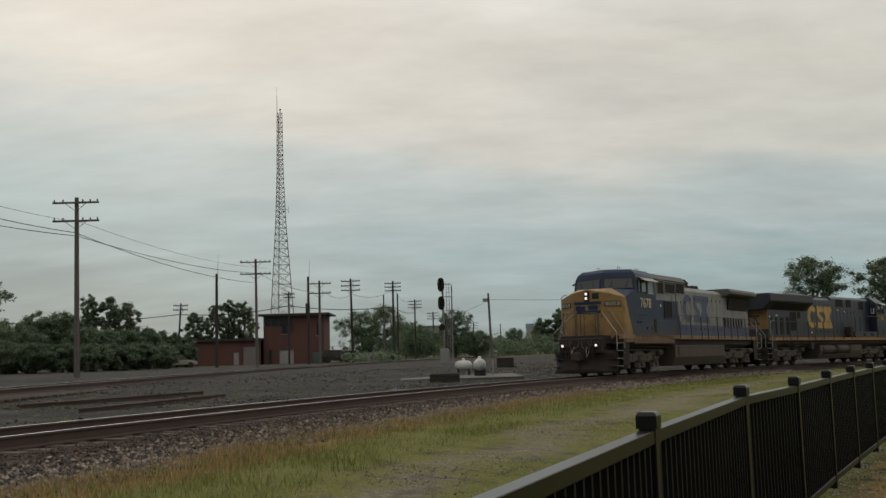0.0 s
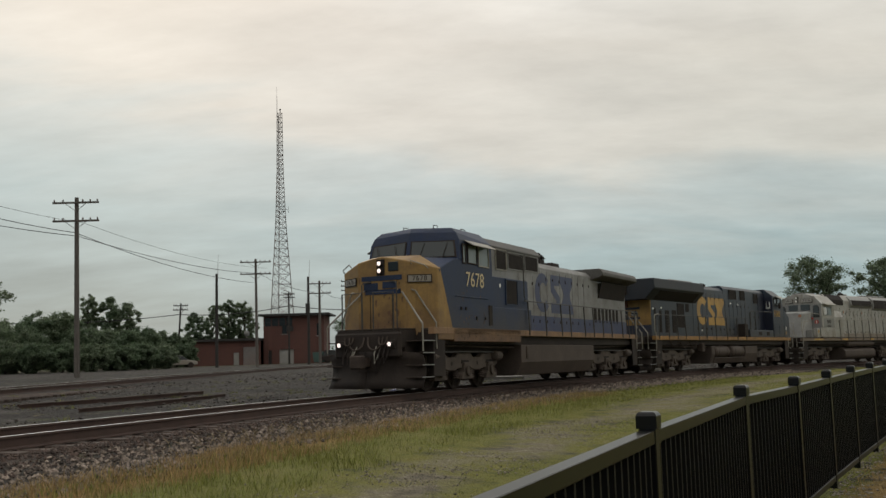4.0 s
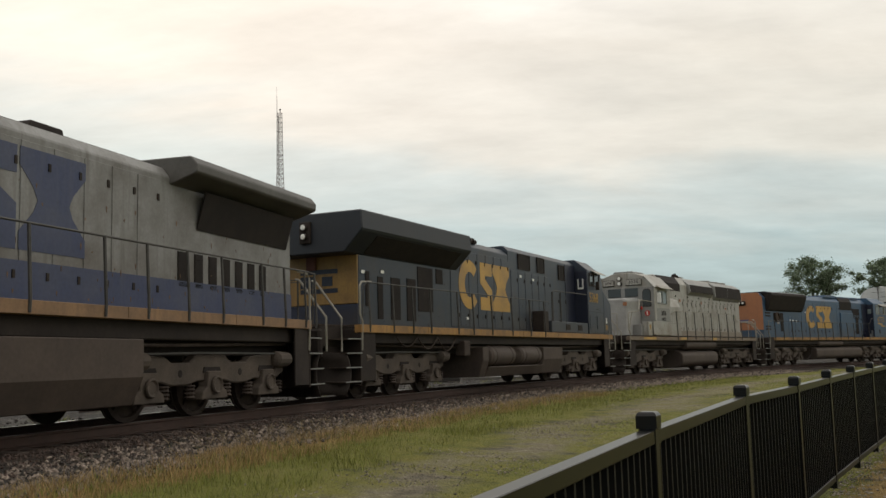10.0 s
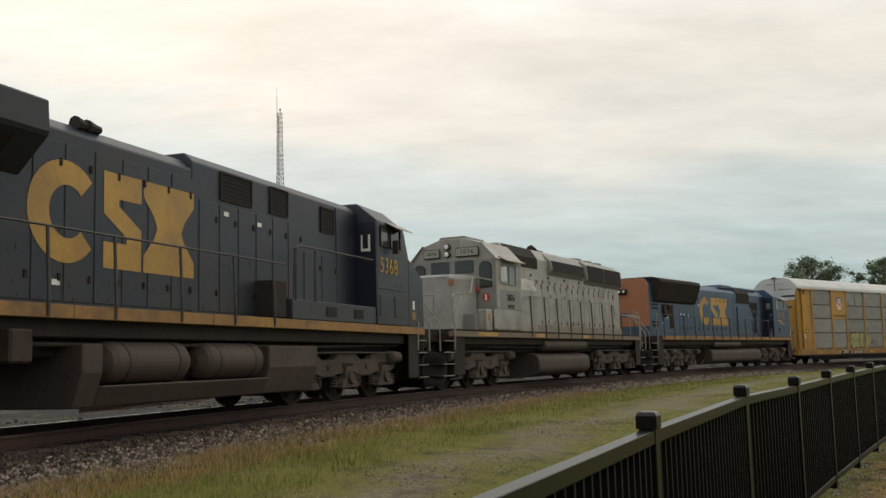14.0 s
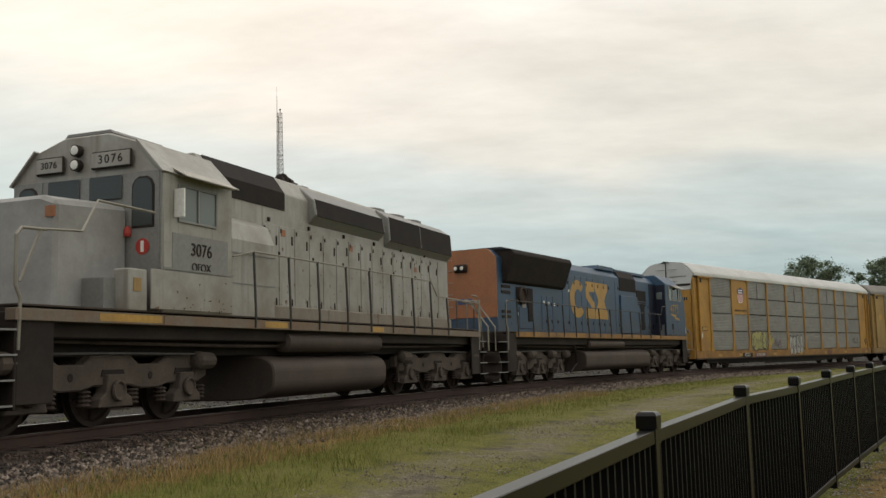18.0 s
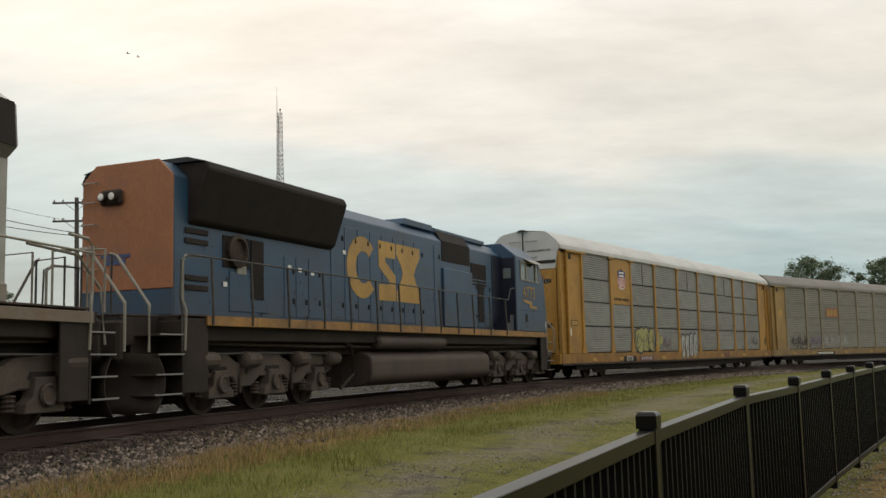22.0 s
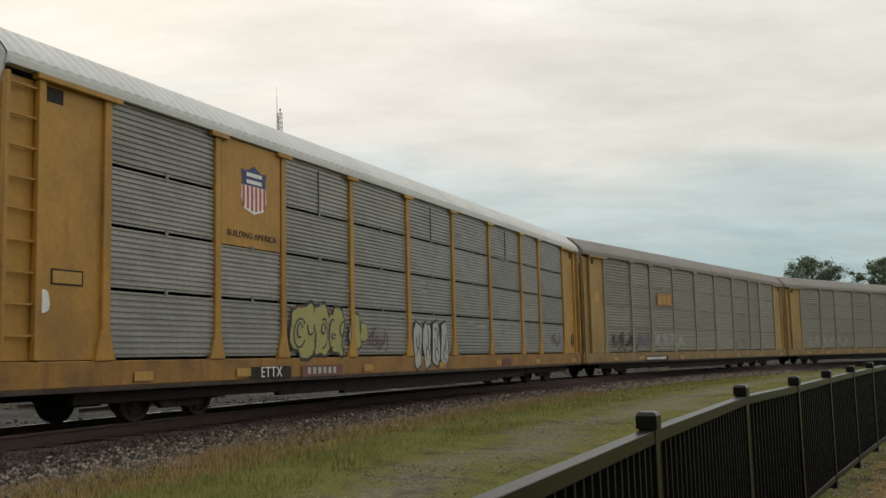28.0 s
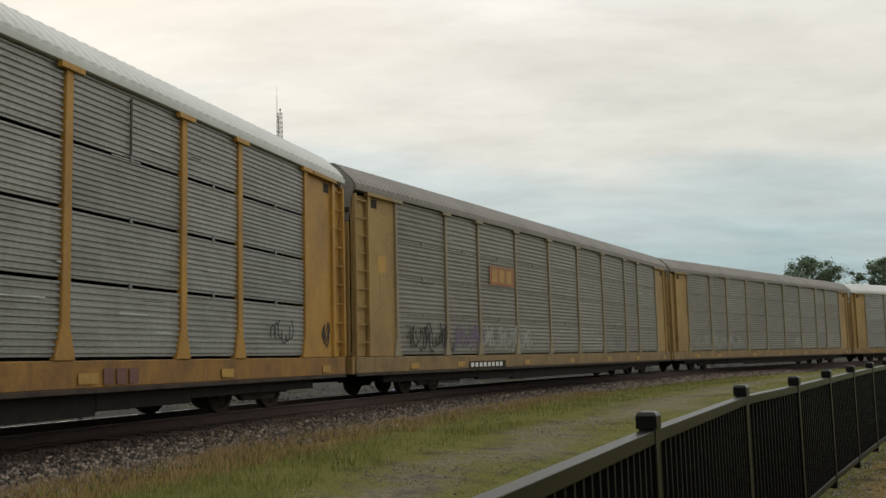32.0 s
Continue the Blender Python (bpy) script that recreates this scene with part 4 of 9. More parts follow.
            f = ((0, 1), (1, 1), (1, 0.82), (0.80, 0.62), (0.74, 0.5), (0.80, 0.38), (1, 0.18), (1, 0), (0, 0), (0, 0.18), (0.20, 0.38), (0.26, 0.5), (0.20, 0.62), (0, 0.82))
            prism(bm, [(A - W * p, w0 + h * q) for p, q in f], y0, y1, "y")
            part("hourglass_mark", bm, m, self.car)

    def base(self, ends, stanchions, rail_w, rail_u, truck_style, deck=1.72, sill_w=(1.53, 1.71), sill_end=0.9, sill_start=0.9):
        """Underframe, sill band, decks, steps, couplers, ploughs, handrails, trucks."""
        u0, u1 = ends
        self.box("underframe", u0 + 0.97, u1 - 0.97, -1.35, 1.35, 1.28, deck - 0.03, "black", bevel=0.02)
        for a, b in ((u0, u0 + 0.965), (u1 - 0.965, u1)):
            self.box("platform_frame", a, b, -0.98, 0.98, 1.20, deck - 0.03, "black", bevel=0.03)
            self.box("platform_deck", a, b, -0.98, 0.98, deck - 0.03, deck, "under", bevel=0.005)
        # near-black filler block in place of the shadow between trucks and sill
        self.box("centre_sill", u0 + 0.9, u1 - 0.9, -1.02, 1.02, 1.04, 1.28, "grille", bevel=0)
        self.box("deck", u0 + 0.97, u1 - 0.97, -1.50, 1.50, deck - 0.03, deck, "under", bevel=0.005)
        seg = 6
        for k in range(seg):
            run_ = u1 - sill_end - u0 - sill_start
            a, b = u0 + sill_start + run_ * k / seg, u0 + sill_start + run_ * (k + 1) / seg
            self.pair("sill_plate", a, b - 0.012, 1.35, 1.53, sill_w[0], sill_w[1], self.sill, bevel=0.006)
        for e in (0, 1):
            def U(d):
                return u0 + d if e == 0 else u1 - d
            def bx(name, d0, d1, v0, v1, w0, w1, m, par=None, bv=0.01, lab=""):
                a, b = sorted((U(d0), U(d1)))
                return self.box(name, a, b, v0, v1, w0, w1, m, par, bv, lab)
            bx("end_beam", -0.06, 0.12, -1.02, 1.02, 0.95, 1.62, "black", None, 0.05)
            # coupler and draft gear
            c = bx("coupler", -0.55, 0.3, -0.11, 0.11, 0.72, 0.96, "under", lab="knuckle coupler")
            bx("knuckle", -0.62, -0.40, -0.20, 0.20, 0.66, 1.02, "under", c, 0.04)
            bx("draft_pocket", -0.05, 0.2, -0.32, 0.32, 0.58, 1.1, "black")
            # plough: two curved moldboards that meet in a prow
            for sg in (1, -1):
                bm = B()
                nu, nw = 7, 6
                rows = []
                for back in (0, 1):
                    grid = []
                    for j in range(nw):
                        f = j / (nw - 1)
                        line = []
                        for k in range(nu):
                            p = k / (nu - 1)
                            top = 1.12 - 0.10 * p ** 4
                            w = 0.14 + (top - 0.14) * f
                            d = -0.16 + 0.46 * p ** 1.5 + 0.20 * math.sin(math.pi * f) * (0.4 + 0.6 * p) + 0.06 * f + 0.035 * back
                            line.append(bm.verts.new((self.x(U(d)), (0.01 + 1.45 * p) * sg, w)))
                        grid.append(line)
                    rows.append(grid)
                for grid in rows:
                    for j in range(nw - 1):
                        for k in range(nu - 1):
                            bm.faces.new((grid[j][k], grid[j][k + 1], grid[j + 1][k + 1], grid[j + 1][k]))
                A_, B_ = rows
                rim = [(0, k) for k in range(nu)] + [(j, nu - 1) for j in range(1, nw)] + [(nw - 1, k) for k in range(nu - 2, -1, -1)] + [(j, 0) for j in range(nw - 2, 0, -1)]
                for (j0, k0), (j1, k1) in zip(rim, rim[1:] + rim[:1]):
                    bm.faces.new((A_[j0][k0], A_[j1][k1], B_[j1][k1], B_[j0][k0]))
                part("plough_blade", bm, "black", self.car, smooth=True)
                a, b = sorted((1.45 * sg, 1.49 * sg))
                bx("stair_plate", 0.97, 1.62, a, b, 0.42, 1.66, "black", None, 0.01, "grimy steel stair side plate")
                bx("plate_edge", 0.945, 0.97, a, b, 0.42, 1.66, "handrail", None, 0.004)
                a, b = sorted((0.98 * sg, 1.50 * sg))
                for k, w in enumerate((0.40, 0.72, 1.04, 1.36)):
                    st = bx("step", 0.24 + 0.04 * k, 0.90 + 0.03 * k, a, b, w, w + 0.03, "under", None, 0.004)
                    ea, eb = sorted((1.495 * sg, 1.515 * sg))
                    bx("step_edge", 0.24 + 0.04 * k, 0.90 + 0.03 * k, ea, eb, w + 0.008, w + 0.032, "silverdk", st, 0)
                a, b = sorted((0.92 * sg, 0.97 * sg))
                bx("step_back", 0.30, 1.15, a, b, 0.36, 1.62, "black")
                a, b = sorted((0.98 * sg, 1.50 * sg))
                bx("step_side", 0.92, 0.97, a, b, 0.36, 1.62, "black")
                # grab irons on the end and beside the steps
                rails = [[(0.10, 1.50, 1.10), (0.10, 1.50, 1.83), (0.06, 0.86, 2.66), (0.04, 0.76, 2.69)],
                         [(0.98, 1.50, 1.12), (0.98, 1.52, 1.78), (0.92, 1.49, 1.95), (0.92, 1.49, 2.60), (1.02, 1.48, 2.70), (1.45, 1.48, 2.72)]]
                if self.i == 0 and e == 0:
                    rails = [[(0.33, 1.50, 1.10), (0.33, 1.50, 1.82), (0.78, 0.62, 2.76), (0.74, 0.50, 2.80)],
                             [(1.06, 1.52, 1.16), (1.06, 1.52, 1.86), (0.84, 1.02, 2.74), (0.80, 0.92, 2.77)]]
                for rl in rails:
                    bm = B()
                    tube(bm, [(self.x(U(d)), v * sg, w) for d, v, w in rl], 0.025, 6)
                    part("grab_rail", bm, "lightrail", self.car, "pale bent grab rail")
                bm = B()
                tube(bm, [(self.x(U(0.02)), 0.80 * sg, 1.62), (self.x(U(0.02)), 0.80 * sg, 2.67), (self.x(U(0.02)), 0.18 * sg, 2.69), (self.x(U(0.02)), 0.18 * sg, 1.62)], 0.021, 6)
                part("end_handrail", bm, self.railmat, self.car)
                for k, (va, vb, sag) in enumerate(((0.06, 0.52, 0.34), (0.40, 0.66, 0.22))):        # jumper cables hang in loops
                    bm = B()
                    tube(bm, [(self.x(U(-0.07 - 0.10 * math.sin(math.pi * j / 10))), (va + (vb - va) * (0.5 - 0.5 * math.cos(math.pi * j / 10))) * sg, 1.50 - sag * math.sin(math.pi * j / 10) ** 0.7) for j in range(11)], 0.024, 6)
                    part("jumper_cable", bm, "under" if k else "tank", self.car)
                for k in range(3):        # air hoses
                    bm = B()
                    v = (0.30 + 0.14 * k) * sg
                    tube(bm, [(self.x(U(-0.05)), v, 1.25), (self.x(U(-0.20)), v + 0.02 * sg, 1.05), (self.x(U(-0.24)), v + 0.05 * sg, 0.80), (self.x(U(-0.16)), v + 0.1 * sg, 0.98), (self.x(U(-0.06)), v + 0.12 * sg, 1.18)], 0.018, 5)
                    part("air_hose", bm, "black" if k else "lightrail", self.car)
        for sg in (1, -1):
            bm = B()
            pts = [(self.x(u), 1.50 * sg, w) for u, w in rail_u]
            tube(bm, pts, 0.018, 6)
            part("handrail", bm, self.railmat, self.car)
            for u in stanchions:
                w = float(np.interp(u, [a for a, _ in rail_u], [b for _, b in rail_u]))
                bm = B()
                tube(bm, [(self.x(u), 1.535 * sg, sill_w[0] + 0.02), (self.x(u), 1.545 * sg, 1.75), (self.x(u), 1.50 * sg, w)], 0.026, 6)
                part("stanchion", bm, "handrail", self.car)
        for sg in (1, -1):
            bm = B()
            tube(bm, [(self.x(u0 + 1.5), 1.2 * sg, 1.25), (self.x(u0 + 6), 1.22 * sg, 1.2), (self.x(u1 - 6), 1.22 * sg, 1.2), (self.x(u1 - 1.5), 1.2 * sg, 1.25)], 0.03, 6)
            part("train_line_pipe", bm, "under", self.car)
        loco_truck(self.car, self.i, 0, self.L / 2 - PIVOTS[self.i], style=truck_style)
        loco_truck(self.car, self.i, 1, -self.L / 2 + PIVOTS[self.i], style=truck_style)

    def specks(self, u0, u1, v, w0, w1, n, m, seed, tall=0.16):
        """Rust chips and short runs of grime, strewn over both sides as thin flakes."""
        rnd = random.Random(seed)
        for sg in (1, -1):
            bm = B()
            y0, y1 = sorted(((v + 0.001) * sg, (v + 0.004) * sg))
            for k in range(n):
                u, w = rnd.uniform(u0, u1), w0 + (w1 - w0) * rnd.random() ** 1.8
                a, h = rnd.uniform(0.006, 0.020), rnd.uniform(0.012, tall * 0.6)
                x = self.x(u)
                pts = [(x - a * rnd.uniform(0.2, 0.6), w - h), (x + a * rnd.uniform(0.1, 0.5), w - h * 0.9), (x + a, w - h * 0.1), (x + a * 0.4, w + a * 0.5), (x - a * 0.7, w + a * 0.3), (x - a, w - h * 0.2)]
                prism(bm, pts, y0, y1, "y")
            tagged(part("rust_chips", bm, m, self.car), kind="stuff")

    def shades(self, u0, u1, v, w):
        """Sun visor over the cab side windows."""
        for sg in (1, -1):
            bm = B()
            hull(bm, [(self.x(u), (v + d) * sg, w + h) for u in (u0, u1) for d, h in ((0, 0.10), (0, 0.125), (0.30, -0.06), (0.30, -0.04))])
            part("sun_visor", bm, "lightrail", self.car, "pale metal sun visor")

    def lamp(self, u, v, w, r=0.10, d=-1, lit=0.0):
        """A round headlight facing along the car (d -1 faces the leading end)."""
        bm = B(); revolve(bm, [(r, 0.0), (r, 0.10), (r * 0.8, 0.11)], (self.x(u), v, w), "x", 14)
        h = part("headlight", bm, "black", self.car)
        bm = B(); revolve(bm, [(r * 0.78, 0.112), (r * 0.6, 0.125), (0.01, 0.13)], (self.x(u), v, w), "x", 14)
        part("lens", bm, M["lit_lens"] if lit else "white", h)


M["lit_lens"] = glow("lit_headlight_lens", (1.0, 0.84, 0.78), 1.1)


def quad_plate(name, pts, t, m, parent):
    """A flat plate through four points, t thick along its own normal."""
    p = [Vector(a) for a in pts]
    n = (p[1] - p[0]).cross(p[3] - p[0]).normalized()
    bm = B()
    hull(bm, [a for a in p] + [a + n * t for a in p])
    return part(name, bm, m, parent)


def loco_one():
    g = Loco(0, "yellow-nosed blue and grey diesel locomotive with weathered paint and lit headlights", "tansill")
    g.base((0.75, 21.65), (8.33, 9.85, 11.36, 12.29, 13.83, 14.87, 16.0, 17.1, 18.57, 19.51, 20.45, 20.95), 2.72,
           [(8.05, 2.70), (20.6, 2.74), (21.0, 2.72)], 0, sill_w=(1.56, 1.74))
    car, X = g.car, g.x
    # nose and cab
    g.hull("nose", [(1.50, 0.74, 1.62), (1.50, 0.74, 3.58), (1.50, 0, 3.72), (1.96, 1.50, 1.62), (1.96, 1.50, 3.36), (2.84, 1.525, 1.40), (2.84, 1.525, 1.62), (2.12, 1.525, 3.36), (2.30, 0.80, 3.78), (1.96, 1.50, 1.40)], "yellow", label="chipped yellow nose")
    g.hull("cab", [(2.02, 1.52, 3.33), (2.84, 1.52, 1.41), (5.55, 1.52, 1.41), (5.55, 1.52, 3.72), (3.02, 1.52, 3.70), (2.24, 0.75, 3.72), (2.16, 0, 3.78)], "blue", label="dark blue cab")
    g.hull("cab_top", [(5.55, 1.52, 3.70), (3.30, 1.52, 3.69), (2.98, 0, 3.70), (5.55, 1.50, 4.30), (3.40, 1.48, 4.28), (3.437, 1.36, 4.50), (3.16, 0, 4.55), (3.52, 1.18, 4.65), (3.32, 0, 4.70), (5.55, 1.10, 4.66)], "blue")
    g.pair("cab_skirt", 2.84, 7.6, 1.40, 1.53, 1.36, 1.74, "rustsill", bevel=0.006)
    # windscreens: two in the middle, two on the angled corners
    def scr(name, c0, c1, c2, c3, s0, s1, t0, t1, m, off):
        """A pane on the facet c0 c1 (foot) c2 c3 (head), between fractions of its width and height."""
        def at(s, t):
            lo, hi = Vector(c0).lerp(Vector(c1), s), Vector(c3).lerp(Vector(c2), s)
            return lo.lerp(hi, t)
        for sg in (1, -1):
            pts = [(X(p[0]) + off, p[1] * sg, p[2]) for p in (at(s0, t0), at(s0, t1), at(s1, t1), at(s1, t0))]
            quad_plate(name, pts if sg > 0 else pts[::-1], 0.012, m, car)
    face = ((2.98, 0.0, 3.70), (3.30, 1.52, 3.69), (3.437, 1.36, 4.50), (3.16, 0.0, 4.55))
    scr("screen_gasket", *face, 0.05, 0.96, 0.09, 0.70, "black", 0.016)
    scr("windscreen", *face, 0.08, 0.93, 0.13, 0.66, "screen", 0.028)
    for sg in (1, -1):
        for s0 in (0.25, 0.7):
            bm = B(); tube(bm, [(X(2.95 + 0.31 * s0), 1.5 * s0 * sg, 3.76), (X(2.98 + 0.32 * s0 + 0.06), (1.5 * s0 + 0.12) * sg, 4.2)], 0.009, 4); part("wiper", bm, "black", car)
    g.window(3.52, 3.68, 1.52, 3.62, 4.12, "paleglass")
    g.window(3.86, 4.42, 1.52, 3.64, 4.14, "paleglass")
    g.window(4.58, 5.24, 1.52, 3.60, 4.16, "paleglass", frame_m="lightrail")
    g.shades(3.7, 5.3, 1.50, 4.16)
    g.text("7678", 4.28, 1.535, 3.13, 0.60, "cream", 1.04)
    g.pair("cab_side_rib", 3.0, 5.2, 1.525, 1.545, 2.62, 2.65, "blue")
    for u in (3.3, 3.6, 4.3, 4.9):
        g.pair("latch", u, u + 0.07, 1.525, 1.55, 2.0 + 0.25 * (u < 3.7), 2.09 + 0.25 * (u < 3.7), "black", bevel=0)
    g.grille(5.2, 5.45, 1.525, 1.85, 2.45, 8, "black", "louvre")
    # nose fittings
    for w in (3.52, 3.32):
        g.lamp(1.50, 0.0, w, 0.075, lit=1)
    g.box("headlight_plate", 1.47, 1.50, -0.13, 0.13, 3.2, 3.64, "black")
    g.box("nose_hatch", 1.475, 1.50, 0.24, 0.56, 3.30, 3.56, "glass", bevel=0.03)
    for z, a, b in ((3.12, -0.62, 0.66), (2.74, -0.5, 0.62)):
        g.box("nose_mark", 1.482, 1.498, a, b, z - 0.06, z + 0.07, "blue", bevel=0, label="faded blue bar")
    g.box("nose_mark", 1.482, 1.498, -0.55, -0.1, 2.78, 3.0, "blue", bevel=0)
    g.box("nose_mark", 1.482, 1.498, 0.05, 0.5, 2.84, 3.02, "blue", bevel=0)
    for sg in (1, -1):
        m = Matrix.Translation((X(1.70), 1.10 * sg, 3.07)) @ Matrix.Rotation((math.pi / 2 + 0.545 * sg), 4, "Z") @ Matrix.Rotation(math.pi / 2, 4, "X")
        bm = B(); box(bm, -0.34, 0.34, -0.11, 0.11, -0.02, 0.02)
        nb = part("number_board", bm, "black", car); nb.matrix_basis = m
        bm = B(); box(bm, -0.31, 0.31, -0.085, 0.085, 0.02, 0.026)
        nb2 = part("board_face", bm, "silver", nb)
        words("7678", 0.185, Matrix.Translation((0, 0, 0.027)), "black", nb, "board_number", spacing=1.15)
        bm = B(); tube(bm, [(X(1.52), 0.95 * sg, 3.45), (X(1.42), 0.98 * sg, 3.55), (X(1.6), 1.3 * sg, 3.42), (X(1.75), 1.34 * sg, 3.34)], 0.016, 5)
        part("grab_rail", bm, "lightrail", car)
        bm = B(); tube(bm, [(X(1.40), 0.55 * sg, 1.7), (X(1.38), 0.55 * sg, 2.95), (X(1.40), 0.50 * sg, 3.0), (X(1.46), 0.30 * sg, 3.02)], 0.018, 5)
        part("grab_rail", bm, "handrail", car)
        g.lamp(0.66, 0.78 * sg, 1.30, 0.07, lit=1)
        bm = B(); box(bm, X(0.82), X(0.66), 0.66 * sg if sg > 0 else -0.9, 0.9 if sg > 0 else -0.66, 1.18, 1.42)
        part("ditch_light_box", bm, "black", car, bevel=0.01)
    g.box("nose_door_seam", 1.488, 1.5, -0.36, -0.34, 1.7, 3.1, "black", bevel=0)
    g.box("nose_door_seam", 1.488, 1.5, 0.34, 0.36, 1.7, 3.1, "black", bevel=0)
    # roof details on the cab
    g.bar("roof_rail", [(3.7, 0.5, 4.68), (3.7, 0.5, 4.80), (3.95, 0.5, 4.81), (3.95, 0.5, 4.68)], 0.014)
    g.bar("roof_rail", [(4.6, 0.95, 4.62), (4.6, 0.95, 4.74), (4.9, 0.95, 4.74), (4.9, 0.95, 4.62)], 0.014)
    # equipment cabinets and hood
    prof = [(-1.0, 1.72), (-1.0, 4.36), (-0.80, 4.58), (0.80, 4.58), (1.0, 4.36), (1.0, 1.72)]
    bm = B(); prism(bm, prof, X(10.68), X(5.55)); part("electrical_hood", bm, "grey", car, bevel=0.02)
    prof = [(-1.0, 1.72), (-1.0, 4.02), (-0.86, 4.20), (0.86, 4.20), (1.0, 4.02), (1.0, 1.72)]
    bm = B(); prism(bm, prof, X(20.85), X(10.68)); part("engine_hood", bm, "grey", car, "weathered grey engine hood", bevel=0.02)
    g.pair("blue_cabinet", 5.6, 8.62, 1.0, 1.40, 1.72, 3.38, "blue", bevel=0.02)
    g.pair("lower_cabinet", 5.6, 8.72, 1.40, 1.46, 1.72, 2.42, "blue", bevel=0.01)
    g.grille(6.78, 7.66, 1.40, 2.56, 3.32, 10, frame_m="blue")
    g.grille(5.80, 6.55, 1.0, 3.72, 4.34, 8, frame_m="lightrail")
    g.grille(6.95, 7.75, 1.0, 3.72, 4.34, 8, frame_m="lightrail")
    g.grille(7.92, 9.2, 1.0, 3.80, 4.32, 9, frame_m="grey")
    g.grille(9.36, 10.5, 1.0, 3.84, 4.32, 9, frame_m="grey")
    g.pair("blue_stripe", 8.75, 20.84, 1.0, 1.019, 1.74, 2.30, "oldblue", bevel=0)
    bm = B(); prism(bm, [(-1.05, 4.37), (-1.05, 4.43), (-0.82, 4.665), (0.82, 4.665), (1.05, 4.43), (1.05, 4.37), (0.99, 4.37), (0.80, 4.585), (-0.80, 4.585), (-0.99, 4.37)], X(10.72), X(5.56)); part("roof_sheet", bm, "wing1", car, "grimy brown roof sheet", bevel=0.008)
    g.box("roof_sheet", 10.72, 16.2, -0.84, 0.84, 4.20, 4.208, "wing1", bevel=0)
    g.doors((8.75, 9.4, 10.05, 10.66), 1.0, 1.78, 3.7, "grey")
    g.doors(tuple(10.7 + 0.66 * k for k in range(9)), 1.0, 1.78, 3.92, "grey")
    g.emblem(10.2, 14.03, 1.0, 2.44, 3.83, "oldblue")
    g.bar("cab_handrail", [(5.62, 1.46, 4.20), (7.88, 1.46, 4.16), (8.02, 1.48, 4.08), (8.05, 1.5, 3.95), (8.05, 1.5, 2.85), (8.12, 1.5, 2.74), (8.3, 1.5, 2.71)], 0.021)
    for du in (0, 0.17, 0.34):
        for sg in (0.25, -0.05):
            bm = B(); revolve(bm, [(0.02, -0.28), (0.05, -0.1), (0.06, 0.02), (0.11, 0.22)], (X(11.95 + du), sg + 0.25, 4.52 + 0.06 * (du == 0.17)), "x", 10)
            part("air_horn", bm, "black", car)
    g.box("horn_stand", 11.9, 12.4, 0.15, 0.55, 4.2, 4.46, "black")
    bm = B(); prism(bm, [(X(14.4), 4.20), (X(13.5), 4.20), (X(13.6), 4.46), (X(14.3), 4.46)], -0.4, 0.4, "y"); part("exhaust_stack", bm, "black", car, bevel=0.02)
    # radiator section with overhanging wings
    wing = [(-1.02, 3.90), (-1.50, 4.06), (-1.52, 4.10), (-1.52, 4.22), (-1.40, 4.36), (1.40, 4.36), (1.52, 4.22), (1.52, 4.10), (1.50, 4.06), (1.02, 3.90)]
    bm = B(); prism(bm, wing, X(21.05), X(16.25)); part("radiator_wing", bm, "wing1", car, "sooty overhanging radiator wing", bevel=0.02)
    for sg in (1, -1):
        pts = [(X(17.1), 1.02 * sg, 3.22), (X(17.1), 1.20 * sg, 3.88), (X(20.6), 1.20 * sg, 3.88), (X(20.6), 1.02 * sg, 3.22)]
        quad_plate("radiator_screen", pts if sg > 0 else pts[::-1], 0.03, "grille", car)
    for k in range(7):
        g.grille(16.5 + 0.48 * k + 0.05 * (k > 0), 16.83 + 0.48 * k, 1.0, 2.18, 2.80, 5)
    g.box("rear_number_box", 20.86, 20.9, -0.9, 0.9, 3.3, 3.55, "grey")
    # fuel tank
    tank = [(-1.50, 1.28), (-1.50, 0.72), (-1.30, 0.30), (1.30, 0.30), (1.50, 0.72), (1.50, 1.28)]
    bm = B(); prism(bm, tank, X(14.82), X(7.66)); part("fuel_tank", bm, "tank", car, "dusty grey fuel tank", bevel=0.015)
    g.pair("tank_gauge", 8.05, 8.19, 1.50, 1.53, 0.82, 1.22, "under")
    g.box("tank_hanger", 9, 13.5, -1.2, 1.2, 1.28, 1.4, "black")
    g.specks(8.8, 20.6, 1.019, 1.8, 3.7, 90, "rustsill", 71)
    g.specks(3.1, 5.5, 1.52, 1.5, 2.9, 40, "rustsill", 72)
    g.specks(2.9, 7.5, 1.53, 1.46, 1.72, 40, "grille", 73, 0.1)
    bm = B()
    rnd = random.Random(74)
    for k in range(46):
        y, z, a, h = rnd.uniform(-0.7, 0.7), 1.7 + 1.5 * rnd.random() ** 1.5, rnd.uniform(0.01, 0.035), rnd.uniform(0.02, 0.2)
        prism(bm, [(y - a * 0.4, z - h), (y + a * 0.3, z - h), (y + a, z - h * 0.1), (y, z + a * 0.5), (y - a, z - h * 0.2)], X(1.50), X(1.494))
    tagged(part("rust_chips", bm, "rustsill", car), kind="stuff")
    # plates and stickers
    for u, w in ((6.3, 3.06), (6.8, 2.8), (9.1, 3.3), (9.1, 3.15)):
        g.pair("warning_plate", u, u + 0.10, 1.402 if u < 8 else 1.018, 1.408 if u < 8 else 1.024, w, w + 0.11, "white", bevel=0)


